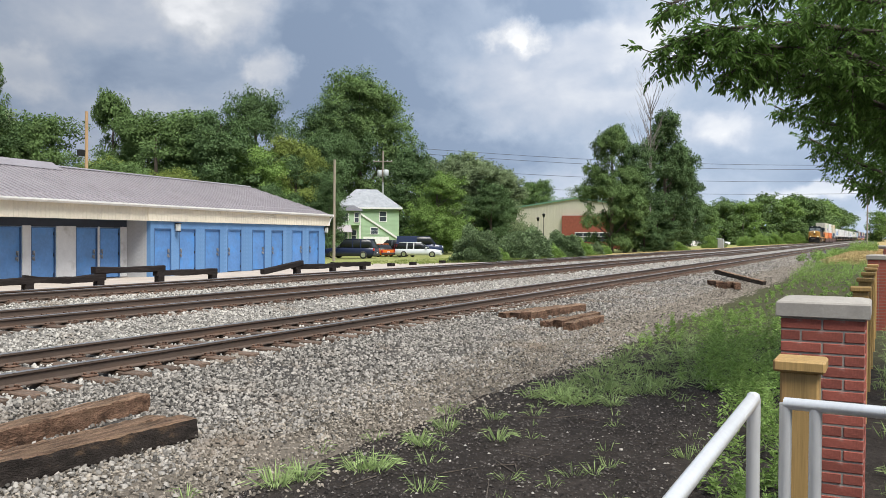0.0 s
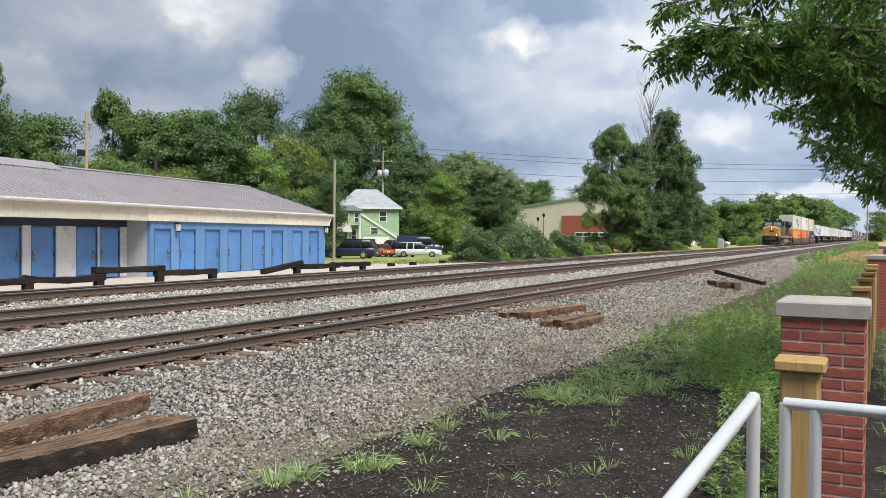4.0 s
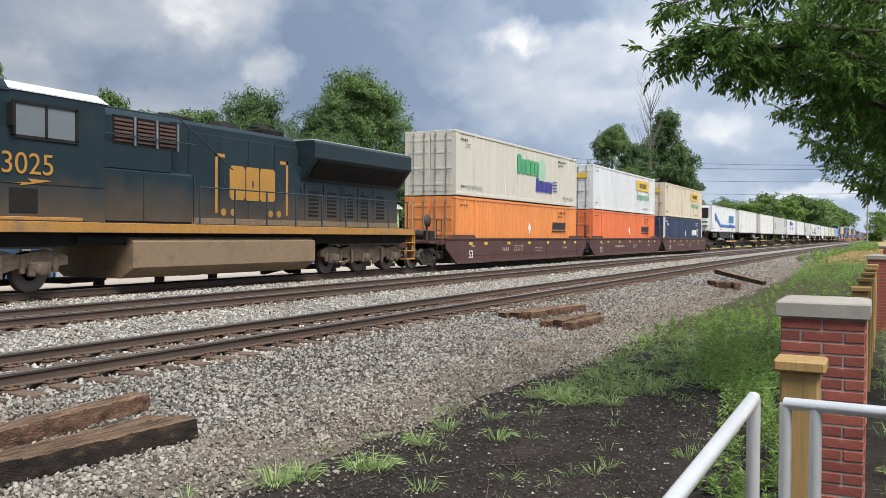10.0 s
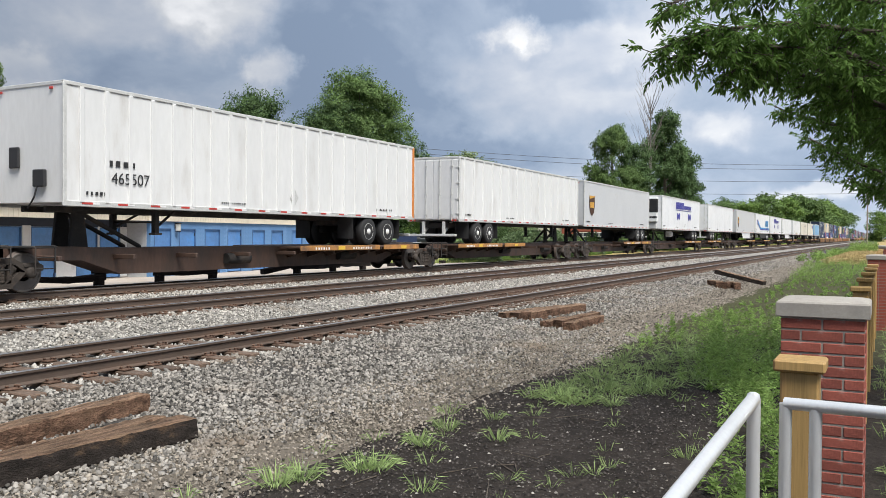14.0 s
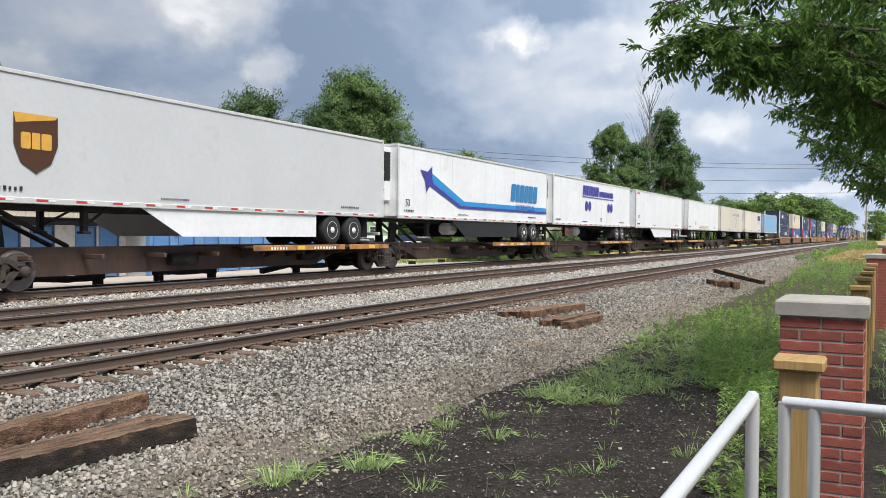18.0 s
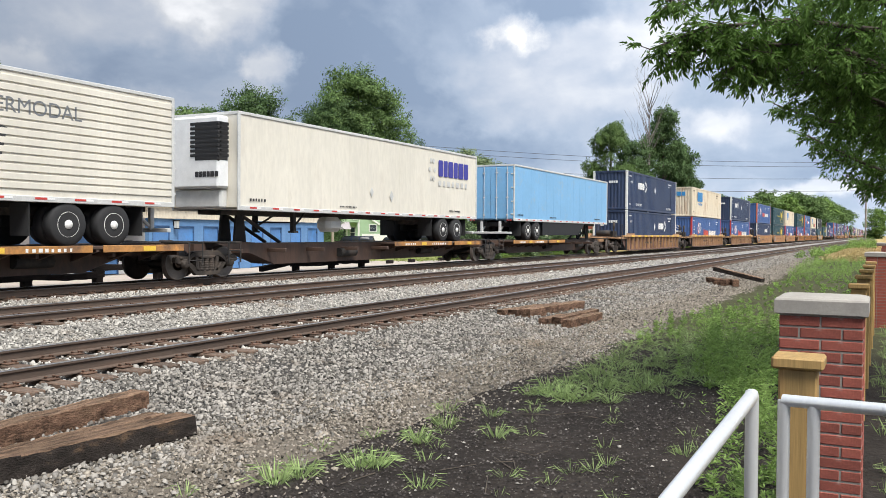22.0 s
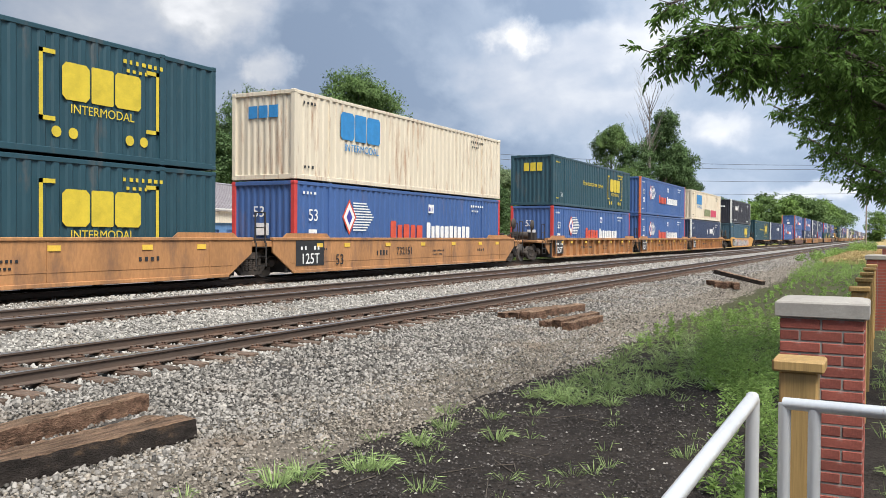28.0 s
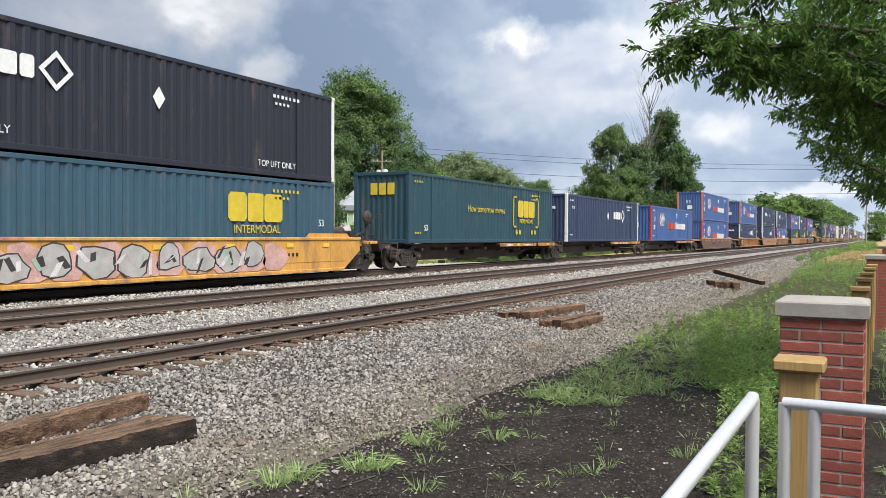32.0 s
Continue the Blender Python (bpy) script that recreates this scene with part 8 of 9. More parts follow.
    part("cab_roof", Shape().prism([(-1.52, 4.40), (1.52, 4.40), (1.12, 4.64), (.45, 4.72), (-.45, 4.72), (-1.12, 4.64)], 5.05, 7.65, "x"), mat("cab_roof_pale", (.60, .60, .58), rough=.5, var=.12, dirt=(.3, .28, .25), dirt_amount=.25), e, "pale cab roof")
    part("cab_brow", Shape().prism([(-1.53, 4.36), (1.53, 4.36), (1.34, 4.60), (1.05, 4.70), (-1.05, 4.70), (-1.34, 4.60)], 4.44, 5.05, "x"), navy, e)
    for sg in (-1, 1):
        part("number_board", Shape().cbox(4.42, 4.62, *sorted((sg * .42, sg * 1.16)), 4.37, 4.65, .02), dark, e)
    for c0 in (-.79, .79):
        part("board_number", words("3025", .27, white_mark, "board_number"), None, e, at=pose(4.412, c0, 4.52, 0, 0, -90))
    for sg in (-1, 1):
        q = Shape()
        q.add([(4.175, sg * .12, 3.42), (4.175, sg * 1.36, 3.42), (4.46, sg * 1.36, 4.12), (4.46, sg * .12, 4.12)], [(0, 1, 2, 3)])
        q.v = [(x - .012, y, z) for x, y, z in q.v]
        part("windscreen", q, win, e)
        f = Shape()
        for a, b in (((4.16, sg * .12, 3.42), (4.16, sg * 1.36, 3.42)), ((4.16, sg * 1.36, 3.42), (4.445, sg * 1.36, 4.12)), ((4.445, sg * 1.36, 4.12), (4.445, sg * .12, 4.12)), ((4.445, sg * .12, 4.12), (4.16, sg * .12, 3.42))):
            f.rod(a, b, .025, 6)
        f.rod((4.13, sg * .9, 3.45), (4.40, sg * .5, 4.0), .012, 5)
        part("windscreen_frame", f, dark, e)
        part("cab_window", Shape().box(5.15, 6.75, *sorted((sg * 1.498, sg * 1.508)), 3.45, 4.12), win, e)
        f = Shape()
        for a, b in ((5.12, 5.2), (5.92, 5.98), (6.70, 6.78)):
            f.box(a, b, *sorted((sg * 1.495, sg * 1.53)), 3.42, 4.15)
        f.box(5.12, 6.78, *sorted((sg * 1.495, sg * 1.53)), 3.38, 3.45).box(5.12, 6.78, *sorted((sg * 1.495, sg * 1.53)), 4.12, 4.18)
        f.cbox(5.0, 5.06, *sorted((sg * 1.5, sg * 1.72)), 3.6, 4.1, .01)
        part("cab_window_frame", f, dark, e)
    # lamps
    part("headlight_housing", Shape().cbox(1.68, 1.84, -.17, .17, 2.78, 3.28, .04), dark, e)
    for z in (2.90, 3.14):
        part("headlight", Shape().lathe([(1.655, .02), (1.655, .07), (1.70, .078)], (0, 0, z), "x", 16), lamp, e, "lit round headlight")
    for y in (-.95, .95):
        part("ditch_light_box", Shape().cbox(1.55, 1.80, y - .13, y + .13, 1.72, 1.98, .03), dark, e)
        part("ditch_light", Shape().lathe([(1.53, .02), (1.53, .065), (1.56, .07)], (0, y, 1.85), "x", 14), lamp, e, "lit ditch light")
    # pilot, plow, anticlimber, steps
    part("anticlimber", Shape().cbox(1.10, 1.80, -1.15, 1.15, 1.50, 1.62, .03), dark, e)
    plow = Shape()
    plow.add([(.70, 0, .10), (.98, -1.38, .10), (1.08, -1.38, .78), (.88, 0, .84), (.98, 1.38, .10), (1.08, 1.38, .78), (1.20, -1.38, .10), (1.26, -1.38, .78), (1.20, 1.38, .10), (1.26, 1.38, .78)],
             [(0, 1, 2, 3), (0, 3, 5, 4), (1, 6, 7, 2), (4, 5, 9, 8), (6, 8, 9, 7), (2, 7, 9, 5, 3), (0, 4, 8, 6, 1)])
    part("snow_plow", plow, dark, e, "black steel snow plow")
    part("pilot", Shape().cbox(1.15, 1.35, -1.40, 1.40, .75, 1.55, .03), dark, e)
    cp = Shape().cbox(.05, 1.0, -.12, .12, .76, 1.0, .03).cbox(-.10, .25, -.20, .20, .72, 1.05, .05)
    for y in (-.75, -.5, .5, .75):
        cp.tube([(.90, y, 1.25), (.70, y * 1.02, 1.0), (.66, y * .95, .72), (.74, y * .8, .55)], .026, 6)
    cp.tube([(.92, -.35, 1.35), (.62, -.55, 1.05), (.60, -.1, .92), (.62, .35, 1.02), (.92, .55, 1.38)], .03, 6)
    part("coupler_and_hoses", cp, dark, e)
    for x0, x1 in ((1.25, 1.95), (21.9, 22.5)):
        for sg in (-1, 1):
            st = Shape()
            for k in range(4):
                st.cbox(x0, x1, *sorted((sg * 1.15, sg * 1.50)), .40 + k * .32, .44 + k * .32, .008)
            st.cbox(x1 - .03, x1, *sorted((sg * 1.15, sg * 1.50)), .40, 1.58, .008)
            part("step", st, dark if x0 < 5 else sill, e)
    # hood behind the cab
    hood = Shape().cbox(7.55, 15.6, -1.02, 1.02, z0, 4.46, .12)
    part("hood", hood, navy, e)
    part("hood_rear", Shape().cbox(15.6, 22.0, -.98, .98, z0, 3.55, .05), navy, e)
    part("blower_housing", Shape().cbox(7.55, 9.9, -1.34, 1.34, 2.85, 4.30, .10), navy, e)
    part("inverter_cabinet", Shape().cbox(7.60, 10.6, -1.36, 1.36, z0, 2.95, .06), navy, e)
    for sg in (-1, 1):
        for k in range(3):
            g = Shape()
            x = 7.95 + k * .72
            for i in range(6):
                g.cbox(x, x + .55, *sorted((sg * 1.345, sg * 1.37)), 3.60 + i * .10, 3.66 + i * .10, .005)
            part("louvre_recess", Shape().cbox(x - .06, x + .60, *sorted((sg * 1.325, sg * 1.345)), 3.52, 4.24, .01), dark, e)
            part("louvre_edge", Shape().cbox(x + .60, x + .66, *sorted((sg * 1.34, sg * 1.38)), 3.52, 4.24, .008), steel_mat, e)
            part("louvre", g, mat("louvre_rust", (.10, .055, .045), rough=.7, var=.25), e, "rusty louvre panel")
        for k in range(4):
            x = 10.75 + k * 1.22
            part("hood_door", Shape().cbox(x, x + 1.16, *sorted((sg * 1.015, sg * 1.045)), z0 + .12, 4.15, .012), navy, e)
        for k in range(5):
            x = 16.0 + k * 1.05
            d = part("hood_door", Shape().cbox(x, x + .95, *sorted((sg * .975, sg * 1.005)), z0 + .12, 3.05, .012), navy, e)
            g = Shape()
            for i in range(7):
                g.box(x + .2, x + .75, *sorted((sg * 1.004, sg * 1.012)), 1.95 + i * .13, 2.02 + i * .13)
            part("vent", g, dark, d)
    # radiator wings
    rad = Shape().prism([(-.98, 3.10), (-1.56, 3.86), (-1.56, 4.34), (-1.48, 4.42), (1.48, 4.42), (1.56, 4.34), (1.56, 3.86), (.98, 3.10)], 15.8, 22.05, "x")
    part("radiator", rad, navy, e, "flared radiator housing")
    part("roof_equipment", Shape().cbox(10.2, 11.4, -.6, .6, 4.44, 4.62, .04).lathe([(4.4, .45), (4.72, .42), (4.74, .2)], (13.2, 0, 0), "z", 16).cbox(14.2, 15.2, -.8, .8, 4.44, 4.66, .05), dark, e)
    part("air_horn", Shape().rod((14.6, -.2, 4.72), (15.1, -.2, 4.75), .04, 8, .09).rod((14.6, .1, 4.78), (15.2, .1, 4.82), .04, 8, .10).rod((14.8, 0, 4.6), (14.8, 0, 4.8), .03, 6), dark, e)
    part("radiator_top", Shape().cbox(16.0, 21.9, -1.40, 1.40, 4.42, 4.47, .02), mat("radiator_screen", (.30, .31, .31), rough=.6, var=.2, scale=2, bump=.2), e, "pale radiator screen on top")
    for sg in (-1, 1):
        part("radiator_screen", Shape().prism([(sg * 1.10, 3.22), (sg * 1.52, 3.77), (sg * 1.53, 3.76), (sg * 1.11, 3.20)], 16.1, 21.8, "x"), dark, e)
        part("cab_vent", Shape().cbox(5.05, 5.75, *sorted((sg * 1.495, sg * 1.515)), 1.78, 2.32, .01), dark, e, "black vent panel on the cab side")
        part("cab_door_step", Shape().cbox(4.6, 6.9, *sorted((sg * 1.50, sg * 1.53)), 1.62, 1.70, .01), sill, e)
        part("cab_crease", Shape().box(4.3, 7.5, *sorted((sg * 1.499, sg * 1.506)), 2.40, 2.42), dark, e)
        for x in (7.62, 8.85, 10.58):
            part("cabinet_seam", Shape().box(x, x + .02, *sorted((sg * 1.355, sg * 1.366)), z0 + .05, 2.90), dark, e)
        part("grime_strip", Shape().cbox(10.6, 21.9, *sorted((sg * 1.02, sg * 1.05)), z0 + .02, z0 + .20, .01), tank, e, "brown road grime along the hood foot")
        for k in range(9):
            x = 10.9 + k * 1.22
            part("door_latch", Shape().cbox(x, x + .05, *sorted((sg * 1.03, sg * 1.075)), 2.75, 2.95, .01), rail_m, e)
        part("air_reservoir", Shape().rod((6.9, sg * 1.2, 1.22), (8.3, sg * 1.2, 1.22), .14, 12), dark, e)
    pale_hose = mat("hose_pale", (.42, .42, .40), rough=.6, var=.2)
    part("jumper_cable", Shape().tube([(.93, -.75, 1.42), (.82, -.70, 1.15), (.76, -.45, 1.02), (.80, -.2, 1.12), (.90, -.05, 1.36)], .018, 6), pale_hose, e, "pale looped jumper cable")
    part("jumper_cable", Shape().tube([(.93, .05, 1.40), (.82, .2, 1.12), (.76, .5, 1.04), (.82, .72, 1.18), (.92, .8, 1.42)], .018, 6), pale_hose, e, "pale looped jumper cable")
    part("glad_hand", Shape().lathe([(.88, .02), (.88, .09), (.93, .10)], (0, -.3, 1.38), "x", 12), red_mark, e)
    part("nose_door", Shape().cbox(1.715, 1.76, .36, .98, 1.68, 2.72, .015), gold, e)
    part("nose_window", Shape().cbox(1.72, 1.765, .52, .78, 2.60, 2.88, .02), dark, e)
    # fuel tank
    part("fuel_tank", Shape().prism([(-1.05, .22), (-1.50, .50), (-1.50, 1.14), (-1.3, 1.26), (1.3, 1.26), (1.50, 1.14), (1.50, .50), (1.05, .22)], 8.4, 15.9, "x"), tank, e, "dusty brown fuel tank")
    # handrails
    for sg in (-1, 1):
        r = Shape().tube([(10.7, sg * 1.48, 2.62), (22.0, sg * 1.48, 2.62)], .022, 6)
        part("handrail", r, rail_m, e)
        for k in range(9):
            part("stanchion", Shape().cbox(10.7 + k * 1.4 - .025, 10.7 + k * 1.4 + .025, *sorted((sg * 1.46, sg * 1.50)), 1.6, 2.64, .006), rail_m, e)
        part("roof_rail", Shape().tube([(7.6, sg * 1.42, 4.38), (10.0, sg * 1.42, 4.38), (12.2, sg * 1.30, 3.2)], .02, 6).tube([(7.6, sg * 1.42, 3.75), (10.6, sg * 1.42, 3.75)], .018, 6), rail_m, e)
        part("front_handrail", Shape().tube([(1.2, sg * 1.42, .9), (1.15, sg * 1.42, 2.35), (1.35, sg * 1.2, 2.52), (1.45, sg * .8, 2.52)], .02, 6).tube([(1.95, sg * 1.46, 1.6), (2.0, sg * 1.46, 2.5), (2.9, sg * 1.50, 1.65)], .02, 6), gold_rail, e)
        part("rear_handrail", Shape().tube([(22.4, sg * 1.42, .8), (22.4, sg * 1.42, 2.6), (22.0, sg * 1.45, 2.62)], .02, 6), gold_rail, e)
    # markings on the side
    y = -1.512
    s = Shape()
    slab(s, [(4.9, 2.42), (5.6, 2.44), (5.5, 2.52), (6.1, 2.50), (5.3, 2.36), (5.35, 2.42)], y + .004)
    part("flash_mark", s, gold, e, "yellow flash on the cab side")
    part("cab_number", words("3025", .66, gold, "cab_number"), None, e, at=pose(5.5, y - .004, 2.82))
    y = -1.05
    s = letters_block(Shape(), 12.35, 2.35, 2.1, 1.0, 3, y, gap=.06)
    for x, sg in ((11.75, 1), (15.05, -1)):
        slab(s, [(x, 1.95), (x + sg * .10, 1.95), (x + sg * .10, 3.65), (x, 3.65)], y)
        slab(s, [(x, 3.55), (x + sg * .4, 3.55), (x + sg * .4, 3.65), (x, 3.65)], y)
    for x in (12.1, 12.5, 14.2, 14.6):
        s.lathe([(y - .004, .11), (y, .11)], (x, 0, 1.98), "y", 12)
    part("logo_shape", s, gold, e, "yellow bracketed blocks")
    # three-axle trucks
    for xc in (4.05, 19.45):
        b = Shape()
        for sg in (-1, 1):
            ya, yb = sorted((sg * .98, sg * 1.14))
            b.prism([(-2.75, .62), (-2.75, .82), (-2.2, .98), (-1.5, .86), (-.9, 1.0), (.9, 1.0), (1.5, .86), (2.2, .98), (2.75, .82), (2.75, .62), (2.3, .58), (1.2, .55), (.9, .42), (-.9, .42), (-1.2, .55), (-2.3, .58)], ya, yb)
            for dx in (-2.0, 0, 2.0):
                b.cbox(dx - .28, dx + .28, *sorted((sg * 1.06, sg * 1.22)), .36, .70, .04)
                b.lathe([(sg * 1.20, .17), (sg * 1.27, .17), (sg * 1.30, .10), (sg * 1.305, .02)], (dx, 0, .52), "y", 14)
                for k in (-.42, .42):
                    b.lathe([(.45, .07), (.62, .085), (.80, .07)], (dx + k, sg * 1.12, 0), "z", 10)
            for dx in (-1.0, 1.0):
                b.rod((dx, sg * 1.22, .35), (dx, sg * 1.22, .85), .05, 8)
                b.prism([(dx - .5, .30), (dx + .4, .55), (dx + .4, .63), (dx - .5, .40)], *sorted((sg * 1.10, sg * 1.16)))
            b.rod((-2.4, sg * 1.18, 1.02), (2.4, sg * 1.18, 1.02), .035, 6)
        b.cbox(-2.4, 2.4, -.95, .95, .55, .80, .05)
        t = part("truck", b, frame_m, e, "grimy three-axle truck", pose(xc, 0, 0))
        for dx in (-2.0, 0, 2.0):
            wset = part("wheelset", WHEEL_MESH, None, t)
            wset.matrix_parent_inverse = pose(dx, 0, .456)
            WHEELS.append((wset, .456))
    part("rear_coupler", Shape().cbox(22.0, 23.0, -.12, .12, .76, 1.0, .03), dark, e)
    MOVERS.append((e, u))
    return e
# ---------------------------------------------------------------- the order of the train
LOW, HIGH = 0.22, 3.13
LABEL = {"navy": "dark navy corrugated steel container", "black": "near-black corrugated steel container", "teal": "dark teal corrugated container",
         "blue": "bright blue container with red posts", "orange": "orange corrugated steel container", "redorange": "red-orange corrugated steel container",
         "cream": "cream rust-streaked corrugated container", "offwhite": "off-white grimy panelled container", "white": "white panelled container",
         "slate": "slate-blue ribbed container"}


def load(u, low, high, seed):
    """low and high: (colour, post, style, doors in front, smooth side)."""
    for z, spec in ((LOW, low), (HIGH, high)):
        if spec:
            col, post, style, doors, smooth = spec
            where = "sitting in a well car" if z == LOW else "stacked on another"
            if high is None:
                where = "alone on a spine car"
                z = 1.02
            container(u, z, col, post, LABEL[col] + " " + where, style, seed * 7 + int(z * 10), doors, smooth)


UM, UMB = ("navy", "white", "lozenge", False, False), ("black", "white", "lozenge", False, False)
PA, PO = ("blue", "red", "stack", False, False), ("blue", "orangered", "stack", False, False)
CX = ("teal", "same", "bracket", False, False)
CS = ("cream", "same", "cap3", False, False)

# three-platform brown wells behind the engine
GA = "brown articulated well cars"
well_car(-41.86, GA, "brown", False, -2.1, None, -3.2, 1.9, "brown smooth-sided articulated well car behind the engine", 1, number="253277")
well_car(-22.38, GA, "brown", False, -1.75, None, -1.6, 1.9, "brown smooth-sided articulated well car", 2)
well_car(-2.60, GA, "brown", False, -1.75, 17.9, -1.6, 3.4, "brown smooth-sided articulated well car with hand brake", 3)
load(-41.86, ("orange", "same", "slant_word", True, False), ("offwhite", "same", "two_word", True, True), 1)
load(-22.38, ("redorange", "same", "slant_word", True, False), ("white", "same", "panel", True, True), 2)
load(-2.60, ("navy", "white", "wtp", True, False), ("cream", "same", "panel", True, True), 3)

# spine cars with trailers: (start of load, what)
SP = "dark rusty articulated spine car platforms"
ROW = [
    (18.85, 16.15, dict(style="swoosh", colour="white", label="white refrigerated trailer with blue swoosh stripe", reefer=True, skirt=2), 0.95, None, -1.6, 18.3),
    (38.05, 16.15, dict(style="coded", colour="dull", label="dull white ribbed dry-van trailer", ribs=22), -1.55, None, -1.2, 18.6),
    (58.25, 16.15, dict(style="", colour="dull", label="white ribbed trailer travelling doors first", ribs=16, reversed_=True), -2.6, 15.0, -2.2, 17.1),
    (75.60, 16.15, dict(style="shield", colour="grey", label="light grey trailer with brown shield badge"), 1.2, None, -1.2, 18.2),
    (96.10, 16.15, dict(style="dots", colour="white", label="white refrigerated trailer with indigo dots", reefer=True), -2.3, None, -2.0, 18.0),
    (116.60, 16.15, dict(style="", colour="white", label="clean white trailer travelling doors first", reversed_=True), -2.8, 15.1, -2.4, 17.0),
    (135.63, 16.15, dict(style="shield", colour="grey", label="light grey trailer with brown shield badge and white skirt", skirt=1), .55, None, -1.7, 16.6),
    (152.85, 16.15, dict(style="swoosh", colour="white", label="white refrigerated trailer with blue swoosh stripe", reefer=True, skirt=2), -.5, None, -.4, 16.8),
    (170.02, 16.15, dict(style="dots", colour="white", label="white refrigerated trailer with indigo dots", reefer=True), -.3, None, -.3, 17.0),
    (187.88, 16.15, dict(style="plain53", colour="white", label="plain white trailer with white skirt", skirt=1), -1.1, None, -.9, 18.2),
    (206.90, 16.15, dict(style="stickers", colour="white", label="white trailer travelling doors first", reversed_=True), -2.6, 14.0, -2.4, 16.2),
    (224.95, 16.15, dict(style="badge", colour="cream", label="cream ribbed refrigerated trailer with dark shield badge", reefer=True, horizontal=True), .4, None, -1.8, 17.6),
    (243.60, 16.15, dict(style="dot_globe", colour="cream", label="cream refrigerated trailer with dark blue blocks", reefer=True), -1.0, None, -.9, 18.0),
    (264.20, 16.15, dict(style="", colour="blue", label="light blue trailer travelling doors first", reversed_=True, skirt=2), -2.5, 14.7, -2.4, 16.6),
]
for i, (u, length, spec, ft, rt, fe, re) in enumerate(ROW):
    spine_unit(u, length, SP, ft, rt, fe, re, spec.get("reversed_", False), "rusty dark spine car platform carrying a road trailer", i)
    trailer(u, seed=50 + i, **spec)

# ribbed single wells
GB = "ribbed brown well cars with yellow edges"
for i, u in enumerate((285.42, 308.82, 332.25)):
    well_car(u, GB, "rib", True, -2.1, 18.0, -3.55, 3.55, "ribbed rust-brown well car with yellow-edged sills", 20 + i, yellow_edge=True, stencil="")
load(285.42, UM, UM, 20)
load(308.82, PA, CS, 21)
load(332.25, PA, UM, 22)
GC = "smooth tan articulated well cars"
for i, (u, ft, rt) in enumerate(((355.95, -1.9, None), (376.20, -2.1, None), (395.92, -1.8, 17.7))):
    well_car(u, GC, "tan", False, ft, rt, -3.4 if i == 0 else -2.0, 3.2 if i == 2 else 2.0, "smooth-sided tan articulated well car", 30 + i, number=("", "", "732151")[i])
load(355.95, UM, PO, 30)
load(376.20, CX, CX, 31)
load(395.92, PA, CS, 32)
GD = "ribbed tan articulated well cars"
for i, (u, ft, rt) in enumerate(((419.50, -2.6, None), (438.75, -1.6, None), (457.95, -1.6, 17.8))):
    well_car(u, GD, "tan", True, ft, rt, -3.6 if i == 0 else -1.6, 3.3 if i == 2 else 1.5, "ribbed tan articulated well car", 40 + i, stencil="53")
load(419.50, PA, CX, 40)
load(438.75, PA, PO, 41)
load(457.95, UM, ("cream", "same", "graffiti", False, False), 42)
well_car(481.75, "yellow well cars", "yellow", False, -2.2, 17.9, -3.4, 3.4, "yellow well car with sprayed paint along its side", 50, graffiti=True)
load(481.75, ("slate", "same", "end_yellow", False, False), UMB, 50)
for i, (u, ft, rt, spec) in enumerate(((503.0, .3, None, CX), (521.7, -1.3, None, UM), (542.0, -1.9, 15.5, PA))):
    spine_unit(u, 16.15, SP, ft, rt, -1.9, 17.0, False, "rusty dark spine car platform carrying a container", 60 + i)
    load(u, spec, None, 60 + i)
# wells further back
BACK = [(563.3, PA, PO), (588.5, UM, PO), (611.1, UM, UM), (630.4, PA, UM), (654.9, CX, PA), (673.7, CX, UM), (694.4, UM, PA)]
u, seq = 745.0, [PA, UM, CX, PO, CS, UMB]
rb = random.Random(77)
while u < 1230:
    BACK.append((u, seq[rb.randrange(6)], seq[rb.randrange(6)]))
    u += 20.6
for i, (u, lo, hi) in enumerate(BACK):
    well_car(u, "well cars at the back of the train", "tan" if i % 3 else "rib", bool(i % 2), -1.9, 17.9, -2.0, 2.0, "tan well car far back in the train", 100 + i, stencil="")
    load(u, lo, hi, 100 + i)

build_engine(-68.3)
build_engine(716.0, far=True)
